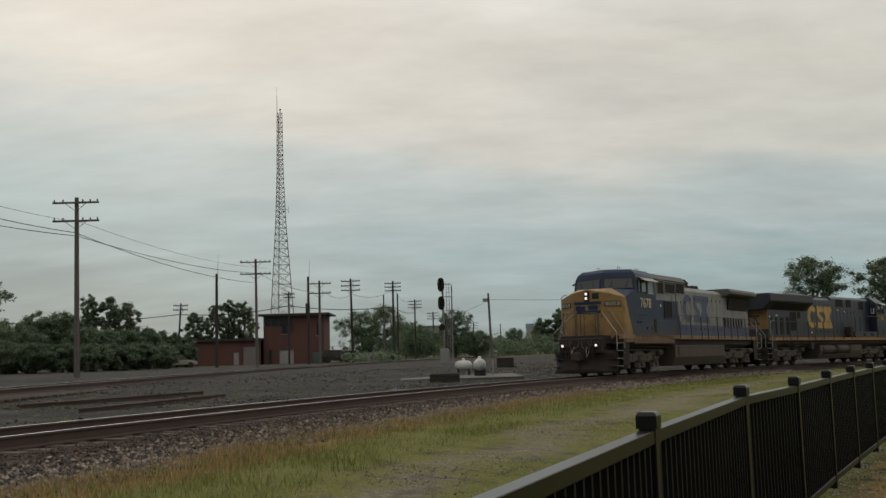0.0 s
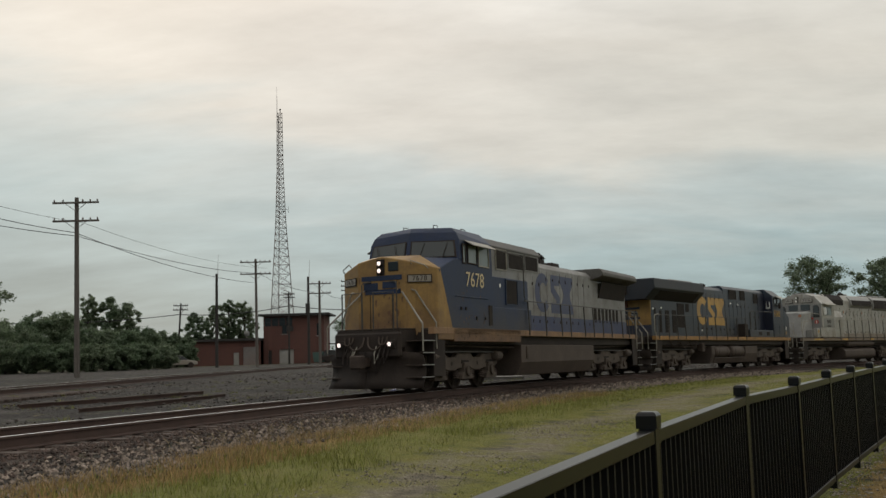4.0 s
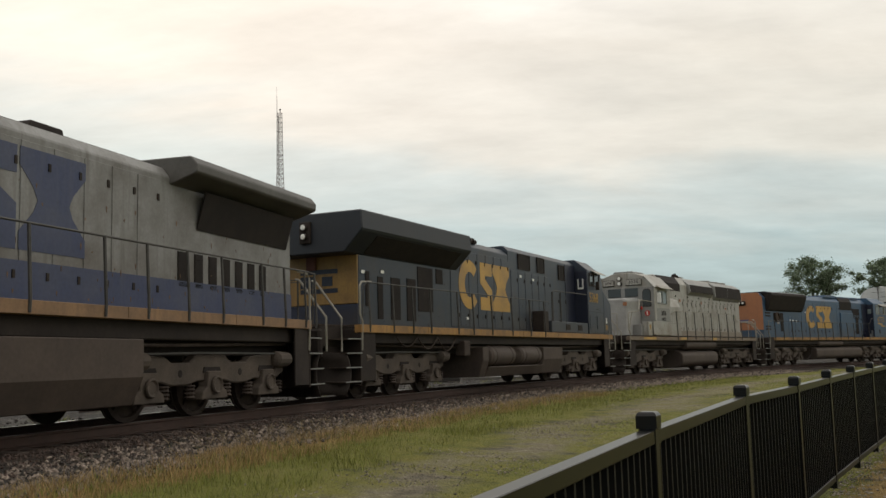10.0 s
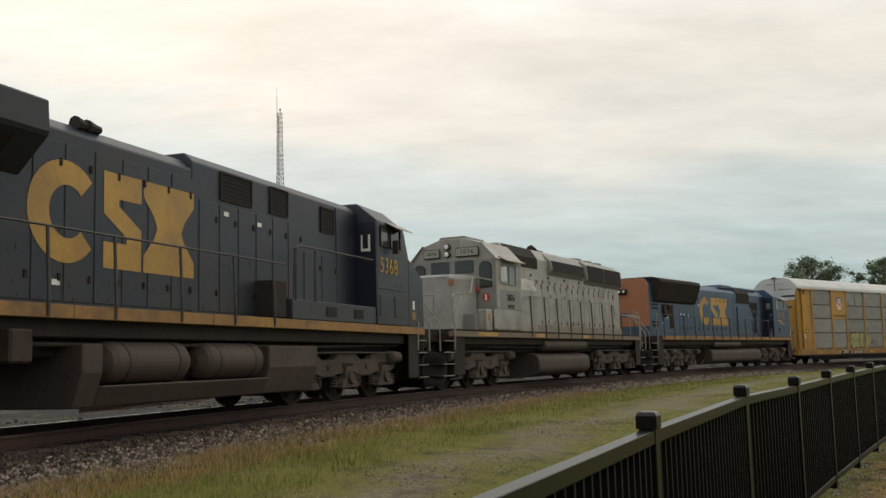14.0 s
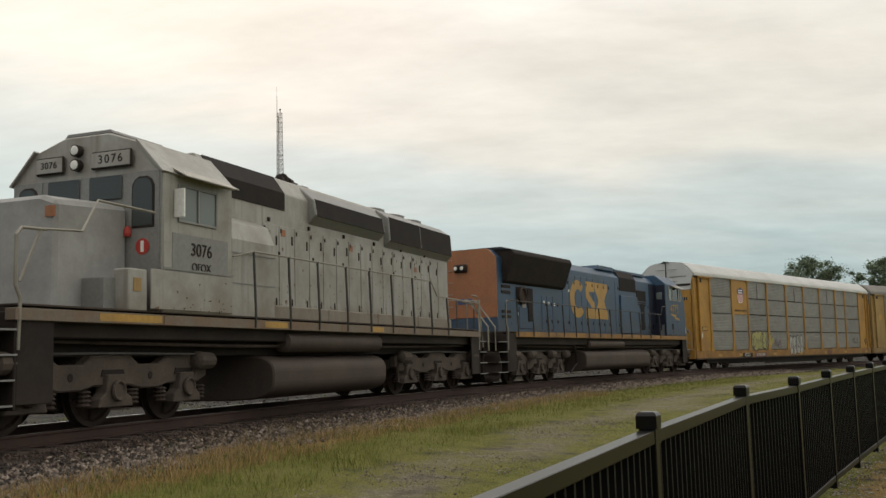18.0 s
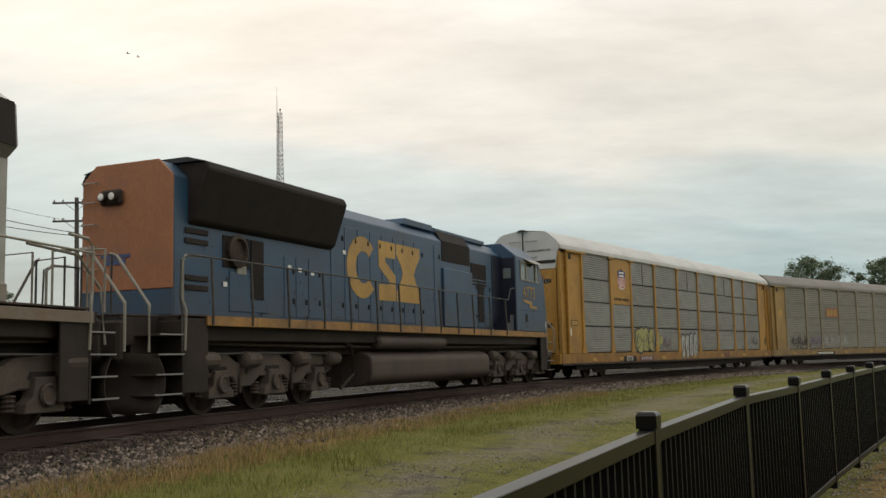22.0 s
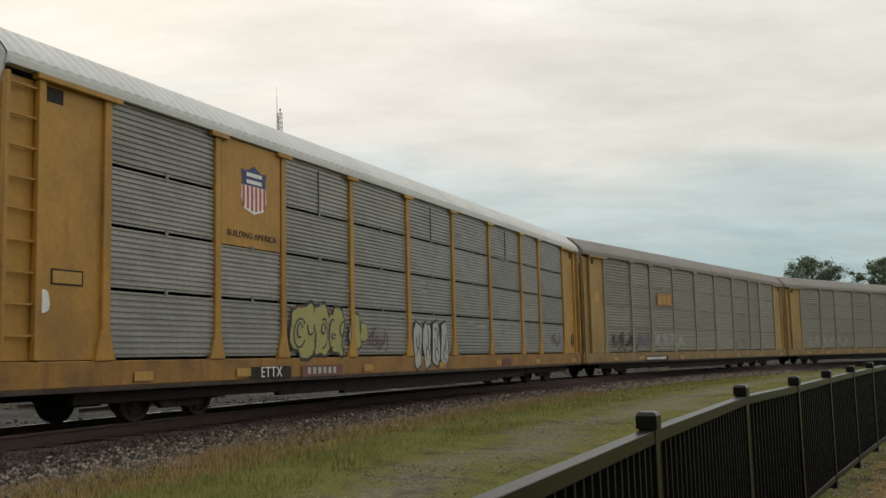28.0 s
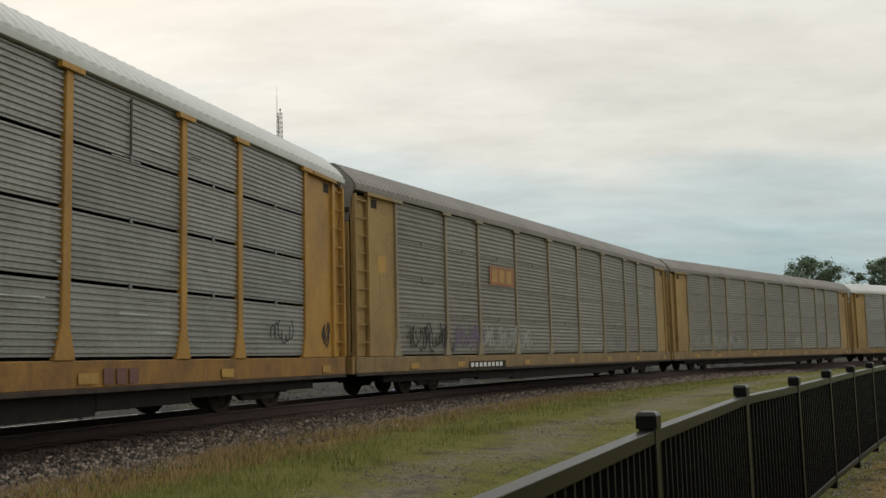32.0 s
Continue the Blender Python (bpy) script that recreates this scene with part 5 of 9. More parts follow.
def loco_two():
    g = Loco(1, "slate blue diesel locomotive running long hood first with yellow hood end", "sill")
    g.base((0.75, 22.6), (2.05, 3.2, 4.22, 5.23, 6.92, 7.95, 9.31, 10.93, 12.53, 13.92), 2.72,
           [(1.75, 1.75), (1.82, 2.60), (1.98, 2.70), (14.4, 2.76)], 0, sill_w=(1.53, 1.71), sill_end=0.52)
    car, X = g.car, g.x
    prof = [(-1.0, 1.72), (-1.0, 4.22), (-0.82, 4.40), (0.82, 4.40), (1.0, 4.22), (1.0, 1.72)]
    bm = B(); prism(bm, prof, X(12.0), X(2.45)); part("engine_hood", bm, "blue2", car, bevel=0.02)
    prof2 = [(-1.0, 1.72), (-1.0, 4.38), (-0.84, 4.54), (0.84, 4.54), (1.0, 4.38), (1.0, 1.72)]
    bm = B(); prism(bm, prof2, X(18.9), X(12.0)); part("equipment_hood", bm, "blue2", car, bevel=0.02)
    g.box("hood_end", 2.40, 2.45, -0.99, 0.99, 2.25, 3.95, "yellow", label="dull yellow hood end panel")
    g.box("hood_end_base", 2.41, 2.45, -0.99, 0.99, 1.74, 2.24, "blue")
    for z, a, b in ((3.05, -0.62, 0.45), (2.58, -0.62, 0.45)):
        g.box("end_mark", 2.385, 2.398, a, b, z - 0.05, z + 0.06, "darknavy", bevel=0, label="blue bar mark")
    g.box("end_mark", 2.385, 2.398, -0.62, -0.2, 2.66, 2.95, "darknavy", bevel=0)
    g.box("end_mark", 2.385, 2.398, 0.0, 0.3, 2.7, 2.93, "darknavy", bevel=0)
    words("5368", 0.2, Matrix.Translation((X(2.394), 0.42, 3.70)) @ Matrix.Rotation(math.pi / 2, 4, "Z") @ Matrix.Rotation(math.pi / 2, 4, "X"), "spray_dull", car, "road_number", spacing=1.1)
    g.box("lamp_panel", 1.68, 1.76, -0.17, 0.13, 3.68, 4.20, "black")
    for w in (4.06, 3.84):
        g.lamp(1.72, -0.02, w, 0.085)
    g.box("box_light", 2.30, 2.40, -0.40, -0.15, 3.1, 3.42, "brick")
    # wide radiator roof
    wing = [(-1.02, 3.42), (-1.50, 3.90), (-1.53, 3.96), (-1.50, 4.40), (1.50, 4.40), (1.53, 3.96), (1.50, 3.90), (1.02, 3.42)]
    bm = B(); prism(bm, wing, X(7.95), X(1.76)); part("radiator_wing", bm, "wing", car, "dark overhanging radiator roof", bevel=0.03)
    for sg in (1, -1):
        pts = ((2.6, 1.06, 3.445), (2.6, 1.46, 3.845), (7.4, 1.46, 3.845), (7.4, 1.06, 3.445))
        pts = [(X(u), v * sg, w) for u, v, w in (pts if sg > 0 else pts[::-1])]
        quad_plate("radiator_screen", pts, 0.02, "grille", car)
    for k in range(6):
        bm = B(); revolve(bm, [(0.09, 0.0), (0.11, 0.05), (0.02, 0.07)], (X(5.4 + 0.42 * k), 0.82, 4.42), "z", 8)
        part("roof_vent", bm, "black", car)
    bm = B(); prism(bm, [(X(4.9), 4.42), (X(8.0), 4.42), (X(7.9), 4.55), (X(5.1), 4.55)], -0.9, 0.9, "y"); part("roof_hatch", bm, "silverdk", car, bevel=0.02)
    for u in (9.35, 9.6):
        bm = B(); revolve(bm, [(0.06, -0.16), (0.08, 0.0), (0.11, 0.14)], (X(u), 0.85, 4.44), "x", 8); part("air_horn", bm, "black", car)
    for u0, u1, w0, w1 in ((2.75, 2.95, 2.2, 3.05), (3.35, 3.62, 1.9, 2.95), (4.03, 4.53, 1.9, 2.97), (4.89, 5.39, 1.89, 3.0), (5.51, 6.42, 2.16, 3.36), (6.62, 7.05, 2.96, 3.37)):
        g.grille(u0, u1, 1.0, w0, w1, max(5, int((w1 - w0) / 0.11)))
    g.doors(tuple(7.55 + 0.64 * k for k in range(8)), 1.0, 1.8, 4.05, "blue2")
    g.doors((12.2, 12.85, 13.5, 14.15, 14.8, 15.45, 16.1), 1.0, 1.8, 3.74, "blue2")
    g.doors((16.15, 17.0, 17.8), 1.0, 1.8, 3.2, "blue2")
    g.emblem(8.1, 12.03, 1.0, 2.34, 3.80, "gold")
    g.grille(12.92, 13.96, 1.0, 3.86, 4.32, 6, frame_m="black")
    g.grille(14.74, 15.41, 1.0, 3.86, 4.34, 6, frame_m="black")
    g.grille(17.0, 17.6, 1.0, 3.75, 4.25, 6, frame_m="black")
    # walkway cabinets before the cab
    g.pair("battery_box", 14.7, 18.85, 1.0, 1.50, 1.72, 2.12, "blue2", bevel=0.02)
    for u in (16.2, 17.6):
        g.grille(u, u + 0.5, 1.50, 1.82, 2.02, 4, "black", "louvre")
    g.pair("tool_box", 14.1, 14.62, 1.0, 1.42, 1.74, 2.45, "black", bevel=0.02)
    g.bar("walkway_rail", [(14.75, 1.5, 2.14), (14.80, 1.5, 3.12), (15.0, 1.5, 3.18), (18.7, 1.5, 3.22)], 0.021)
    for u in (14.85, 15.7):
        g.bar("stanchion", [(u, 1.5, 2.1), (u, 1.5, 3.14)], 0.026, "handrail")
    # cab and nose
    g.hull("cab", [(18.9, 1.53, 1.72), (18.9, 1.53, 4.20), (18.9, 1.02, 4.62), (20.72, 1.50, 4.16), (20.5, 1.02, 4.60), (20.95, 1.53, 3.50), (20.95, 1.53, 1.72)], "blue2", label="slate blue crew cab")
    g.hull("nose", [(20.95, 1.53, 1.55), (20.95, 1.53, 3.46), (20.95, 0.9, 3.62), (22.06, 1.52, 1.72), (22.06, 1.50, 2.98), (21.98, 1.30, 3.14), (22.26, 1.22, 1.72), (22.26, 1.22, 2.92), (22.32, 0.7, 3.00), (22.32, 0.7, 1.72), (21.98, 0.7, 3.22)], "blue2")
    # cab back and hood side here: recess shade painted as darker navy
    g.pair("cab_back_window", 18.845, 18.86, 1.14, 1.38, 3.45, 3.85, "white", bevel=0.02)
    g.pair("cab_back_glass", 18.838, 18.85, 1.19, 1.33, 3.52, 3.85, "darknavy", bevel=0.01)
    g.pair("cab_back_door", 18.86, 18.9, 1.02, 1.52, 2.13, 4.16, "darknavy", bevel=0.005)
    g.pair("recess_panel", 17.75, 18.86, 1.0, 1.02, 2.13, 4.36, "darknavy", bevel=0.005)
    g.window(19.12, 19.62, 1.53, 3.62, 4.06, "screen", "black")
    g.window(19.75, 20.35, 1.53, 3.62, 4.06, "glass", "black")
    g.shades(19.5, 20.6, 1.50, 4.10)
    for sg in (1, -1):
        bm = B(); box(bm, X(19.78), X(19.70), 1.60 * sg if sg > 0 else -1.74, 1.74 if sg > 0 else -1.60, 3.45, 3.78); part("mirror", bm, "black", car, bevel=0.01)
    g.text("5368", 19.60, 1.545, 3.12, 0.54, "gold", 1.08)
    g.grille(19.02, 19.6, 1.53, 1.92, 2.42, 9, "blue2", "louvre")
    g.grille(19.95, 20.45, 1.53, 1.92, 2.42, 9, "blue2", "louvre")
    g.pair("cab_rib", 18.95, 20.7, 1.53, 1.545, 2.58, 2.61, "blue2")
    g.pair("sticker", 21.2, 21.34, 1.531, 1.536, 2.16, 2.38, "white", bevel=0)
    g.pair("sticker", 21.16, 21.40, 1.531, 1.536, 1.90, 2.10, "rackpale", bevel=0)
    g.specks(2.6, 18.6, 1.016, 1.8, 3.3, 90, "under", 75)
    g.specks(18.95, 21.9, 1.531, 1.75, 2.8, 36, "under", 76)
    # fuel tank with air reservoirs let into it
    tank = [(-1.46, 1.20), (-1.46, 0.80), (-1.30, 0.32), (1.30, 0.32), (1.46, 0.80), (1.46, 1.20)]
    for a, b in ((8.72, 9.15), (13.85, 15.85)):
        bm = B(); prism(bm, tank, X(b), X(a)); part("fuel_tank", bm, "tank", car, "dusty grey fuel tank", bevel=0.02)
    bm = B(); prism(bm, [(-1.46, 0.62), (-1.30, 0.32), (1.30, 0.32), (1.46, 0.62)], X(13.85), X(9.15)); part("fuel_tank", bm, "tank", car, bevel=0.02)
    g.box("tank_core", 9.15, 13.85, -1.0, 1.0, 0.6, 1.25, "black")
    for a, b in ((9.3, 11.35), (11.75, 13.7)):
        for sg in (1, -1):
            bm = B(); revolve(bm, [(0.10, X(b)), (0.26, X(b) + 0.07), (0.31, X(b) + 0.16), (0.31, X(a) - 0.16), (0.26, X(a) - 0.07), (0.10, X(a))], (0, 1.20 * sg, 0.94), "x", 32)
            part("air_reservoir", bm, "tank", car, smooth=False)
            for u in (a + 0.4, b - 0.4):
                bm = B(); revolve(bm, [(0.315, X(u) - 0.03), (0.322, X(u)), (0.315, X(u) + 0.03)], (0, 1.20 * sg, 0.94), "x", 32); part("tank_strap", bm, "under", car)
    for u in (7.35,):
        g.pair("junction_box", u, u + 0.4, 1.2, 1.5, 0.95, 1.38, "under", bevel=0.03)
    for k in range(3):
        g.bar("cable_loop", [(3.5 + k * 1.15 + 0.115 * j, 1.42, 1.46 - (0.26 + 0.05 * k) * math.sin(math.pi * j / 10)) for j in range(11)], 0.018, "under")
    for u, w in ((2.55, 2.98), (3.5, 3.04), (7.75, 4.0), (8.6, 2.02), (13.0, 3.55), (14.2, 3.5)):
        g.pair("warning_plate", u, u + 0.16, 1.016, 1.022, w, w + 0.08, "white", bevel=0)


def loco_three():
    g = Loco(2, "worn silver-grey diesel locomotive with short hood leading", "dustysill", "lightrail")
    g.base((0.75, 20.6), (7.27, 8.51, 9.67, 10.94, 12.11, 13.32, 14.61, 15.8, 17.0), 2.88,
           [(6.6, 2.75), (7.27, 2.90), (15.85, 2.92), (16.3, 2.55), (19.7, 2.50)], 0, sill_w=(1.50, 1.66))
    car, X = g.car, g.x
    g.hull("nose", [(3.05, 0.84, 1.7), (3.05, 0.84, 3.30), (3.05, 0.55, 3.40), (4.62, 0.84, 1.7), (4.62, 0.84, 3.40), (4.62, 0.55, 3.48)], "tarp", label="blotched silver short hood", bevel=0.14)
    g.box("reflector", 3.03, 3.05, 0.66, 0.84, 3.06, 3.22, "orange", bevel=0)
    g.pair("nose_step_box", 3.6, 4.6, 0.84, 1.25, 1.7, 2.2, "silverdk")
    cab = [(-1.52, 1.70), (-1.52, 3.98), (-1.05, 4.46), (-0.45, 4.66), (0.45, 4.66), (1.05, 4.46), (1.52, 3.98), (1.52, 1.70)]
    bm = B(); prism(bm, cab, X(6.55), X(4.62)); part("cab", bm, "silver", car, "dull silver crew cab", bevel=0.025)
    bm = B(); prism(bm, [(-0.5, 4.66), (-0.44, 4.73), (0.44, 4.73), (0.5, 4.66)], X(6.0), X(4.66)); part("roof_hatch", bm, "silverdk", car, bevel=0.015)
    for sg in (1, -1):
        roof = [(X(4.55), 1.56 * sg, 3.93), (X(6.58), 1.56 * sg, 3.93), (X(6.58), 1.04 * sg, 4.49), (X(4.55), 1.04 * sg, 4.49)]
        quad_plate("cab_roof_sheet", roof if sg > 0 else roof[::-1], -0.03, "silver", car)
    g.box("cab_front", 4.60, 4.63, -1.50, 1.50, 2.3, 3.95, "silverdk", bevel=0.004)
    for a, b in ((-0.75, -0.1), (0.1, 0.75)):
        g.box("windscreen", 4.56, 4.60, a, b, 3.54, 3.93, "screen", bevel=0.018)
    for sg in (1, -1):
        a, b = sorted((0.95 * sg, 1.38 * sg))
        bm = B(); prism(bm, [(a, 3.05), (b, 3.05), (b, 3.72), (b - 0.05, 3.82), (b - 0.13, 3.87), (a + 0.13, 3.87), (a + 0.05, 3.82), (a, 3.72)], X(4.60), X(4.565))
        dw = part("door_window", bm, "black", car, bevel=0.008)
        bm = B(); prism(bm, [(a + 0.03, 3.08), (b - 0.03, 3.08), (b - 0.03, 3.70), (b - 0.07, 3.79), (b - 0.14, 3.835), (a + 0.14, 3.835), (a + 0.07, 3.79), (a + 0.03, 3.70)], X(4.568), X(4.558))
        part("pane", bm, "screen", dw)
        a, b = sorted((0.88 * sg, 1.46 * sg))
        g.box("front_door", 4.585, 4.60, a, b, 1.8, 3.95, "silverdk", bevel=0.004)
        a, b = (0.14, 0.96) if sg > 0 else (-1.0, -0.40)
        nb = g.box("number_board", 4.54, 4.60, a, b, 4.05, 4.35, "black", bevel=0.03)
        g.box("board_face", 4.532, 4.545, a + 0.03, b - 0.03, 4.08, 4.32, "silver", nb, 0.005)
        words("3076", 0.20 if sg > 0 else 0.16, Matrix.Translation((X(4.528), (a + b) / 2, 4.2)) @ Matrix.Rotation(math.pi / 2, 4, "Z") @ Matrix.Rotation(math.pi / 2, 4, "X"), "black", car, "board_number", spacing=1.3 if sg > 0 else 1.1)
        bm = B(); revolve(bm, [(0.13, 0), (0.13, 0.012)], (X(4.585) , 1.16 * sg, 2.75), "x", 18); part("red_disc", bm, "red", car)
        bm = B(); box(bm, X(4.585) + 0.012, X(4.585) + 0.016, 1.13 * sg if sg > 0 else -1.19, 1.19 if sg > 0 else -1.13, 2.66, 2.84); part("disc_bar", bm, "white", car)
        bm = B(); revolve(bm, [(0.05, 0), (0.06, 0.05), (0.05, 0.12), (0.03, 0.16)], (X(4.54), 0.90 * sg, 2.92), "z", 8); part("red_lantern", bm, "red", car)
    for w in (4.40, 4.16):
        g.lamp(4.6, -0.14, w, 0.10)
    g.window(5.02, 6.02, 1.52, 3.20, 3.74, "paleglass", "silverdk")
    g.pair("window_bar", 5.5, 5.54, 1.525, 1.555, 3.2, 3.74, "silverdk")
    g.shades(4.9, 6.4, 1.46, 3.92)
    g.pair("wind_deflector", 4.88, 4.92, 1.53, 1.72, 3.22, 3.68, "white", bevel=0.005)
    g.pair("primer_patch", 4.85, 6.40, 1.521, 1.526, 2.40, 2.98, "silverdk", bevel=0, label="dull grey primer patch")
    g.text("3076", 5.62, 1.535, 2.74, 0.30, "black")
    g.text("OFOX", 5.62, 1.535, 2.46, 0.19, "black")
    g.pair("cab_lower_panel", 4.3, 6.5, 1.525, 1.55, 1.74, 2.36, "silver", bevel=0.01)
    g.pair("cab_side_box", 3.85, 4.28, 1.2, 1.5, 1.70, 2.34, "silver", bevel=0.02)
    g.pair("lower_line", 4.6, 6.52, 1.55, 1.562, 2.38, 2.41, "silverdk", bevel=0)
    g.pair("plate", 3.95, 4.12, 1.50, 1.512, 2.0, 2.2, "rackpale", bevel=0)
    # hood
    prof = [(-0.97, 1.68), (-0.97, 4.30), (-0.70, 4.68), (0.70, 4.68), (0.97, 4.30), (0.97, 1.68)]
    bm = B(); prism(bm, prof, X(18.52), X(6.55)); part("engine_hood", bm, "silver", car, "stained silver engine hood", bevel=0.02)
    for sg in (1, -1):
        def slab(name, u0, u1, lo, hi, m):
            pts = [(X(u0), lo[0] * sg, lo[1]), (X(u0), hi[0] * sg, hi[1]), (X(u1), hi[0] * sg, hi[1]), (X(u1), lo[0] * sg, lo[1])]
            quad_plate(name, pts if sg > 0 else pts[::-1], 0.03, m, car)
        slab("air_intake", 6.75, 9.25, (0.99, 3.95), (0.99, 4.31), "grille")
        slab("air_intake", 6.75, 9.25, (0.985, 4.31), (0.73, 4.675), "grille")
        bm = B(); hull(bm, [(X(u), v * sg, w) for u in (10.25, 13.8) for v, w in ((0.95, 3.78), (1.16, 3.98), (1.10, 4.32), (0.75, 4.62))]); part("radiator_hump", bm, "silverdk", car, bevel=0.02)
        slab("radiator_screen", 10.33, 13.74, (1.167, 3.97), (1.105, 4.34), "grille")
        bm = B(); hull(bm, [(X(u), v * sg, w) for u in (14.1, 18.5) for v, w in ((0.95, 3.66), (1.14, 3.84), (1.10, 4.42), (0.75, 4.66))]); part("radiator_hump", bm, "silverdk", car, bevel=0.02)
        slab("radiator_screen", 14.16, 16.13, (1.147, 3.83), (1.105, 4.44), "grille")
        slab("radiator_screen", 16.18, 18.44, (1.147, 3.83), (1.105, 4.44), "grille")
        bm = B(); hull(bm, [(X(u), v * sg, w) for u in (6.75, 8.25) for v, w in ((0.95, 1.7), (1.36, 1.7), (1.36, 3.1), (1.22, 3.45), (0.95, 3.58))]); part("blower_housing", bm, "silver", car, bevel=0.03)
        for w in (2.3, 2.85):
            bm = B(); box(bm, X(8.24), X(6.76), 1.355 * sg if sg > 0 else -1.37, 1.37 if sg > 0 else -1.355, w, w + 0.02); part("housing_seam", bm, "silverdk", car)
    for k in range(6):
        g.pair("lift_lug", 8.6 + 1.62 * k, 8.66 + 1.62 * k, 0.972, 1.01, 3.66, 3.74, "black", bevel=0)
    g.doors(tuple(8.4 + 0.62 * k for k in range(17)), 0.97, 1.78, 3.62, "silver", latch=False)
    for k in range(15):
        g.pair("latch", 8.9 + 0.62 * k, 8.935 + 0.62 * k, 0.984, 1.0, 3.22 + 0.05 * (k % 2), 3.40 + 0.05 * (k % 2), "black", bevel=0)
        g.pair("latch", 8.9 + 0.62 * k, 8.93 + 0.62 * k, 0.984, 0.998, 2.02, 2.16, "black", bevel=0)
        g.pair("hinge", 8.46 + 0.62 * k, 8.50 + 0.62 * k, 0.984, 0.996, 3.48, 3.56, "black", bevel=0)
    for k in range(6):
        g.pair("hinge", 9.0 + 1.4 * k, 9.05 + 1.4 * k, 0.985, 1.0, 3.0, 3.09, "black", bevel=0)
    g.box("hood_end", 18.52, 18.57, -0.9, 0.9, 1.72, 4.4, "silver")
    for u, r in ((11.2, 0.42), (15.0, 0.55), (16.3, 0.55), (17.5, 0.55)):
        bm = B(); revolve(bm, [(r, 4.66), (r, 4.80), (r * 0.85, 4.83), (0.05, 4.83)], (X(u), 0, 0), "z", 18); part("roof_fan", bm, "silverdk", car)
    for du in (0, 0.18, 0.36):
        bm = B(); revolve(bm, [(0.03, -0.22), (0.05, 0.0), (0.11, 0.2)], (X(10.3 + du), 0.35, 4.80 + 0.05 * (du == 0.18)), "x", 9); part("air_horn", bm, "black", car)
    for u, w in ((9.1, 3.42), (12.15, 3.40), (15.98, 3.20)):
        g.pair("orange_plate", u, u + 0.17, 0.985, 0.992, w, w + 0.13, "orange", bevel=0)
    for k in range(4):
        g.pair("hood_ledge", 8.42 + 2.5 * k, 10.90 + 2.5 * k, 0.972, 1.10, 1.68, 2.0, "dustyledge", bevel=0.02, label="dust-caked hood ledge")
    for u0, u1 in ((3.2, 4.6), (7.6, 8.4), (12.2, 12.8)):
        g.pair("bare_rust_patch", u0, u1, 1.531, 1.534, 1.53, 1.64, "gold", bevel=0)
    g.specks(8.4, 18.4, 0.985, 2.05, 3.6, 120, "rustsill", 77)
    g.specks(4.4, 6.5, 1.551, 1.76, 2.34, 24, "rustsill", 78, 0.1)
    # fuel tank and reservoirs
    tank = []
    for k in range(72):
        a = 2 * math.pi * k / 72
        c, s = math.cos(a), math.sin(a)
        tank.append((1.44 * math.copysign(abs(c) ** 0.5, c), 0.62 + 0.44 * math.copysign(abs(s) ** 0.6, s)))
    bm = B(); prism(bm, tank, X(13.1), X(8.05)); part("fuel_tank", bm, "tank", car, "dusty rounded fuel tank", bevel=0.03)
    for sg in (1, -1):
        bm = B(); revolve(bm, [(0.12, X(12.9)), (0.2, X(12.85)), (0.2, X(8.65)), (0.12, X(8.6))], (0, 1.26 * sg, 1.28), "x", 36); part("air_reservoir", bm, "tank", car)
    # front and rear end rails
    for e, u in ((0, 0.8), (1, 20.2)):
        for sg in (1, -1):
            bm = B(); tube(bm, [(X(u), 1.35 * sg, 1.68), (X(u), 1.35 * sg, 2.62), (X(u), 0.6 * sg, 2.65)], 0.022, 6); part("end_rail", bm, "lightrail", car)
            if e:
                bm = B(); tube(bm, [(X(18.3), 1.45 * sg, 2.5), (X(19.4), 1.45 * sg, 2.45), (X(19.9), 1.48 * sg, 2.0), (X(20.0), 1.5 * sg, 1.2)], 0.022, 6); part("end_rail", bm, "lightrail", car)
    g.bar("walk_rail", [(1.75, 1.48, 2.0), (2.1, 1.48, 2.72), (2.9, 1.46, 2.78), (3.4, 1.3, 3.3), (4.5, 1.45, 3.25)], 0.021)


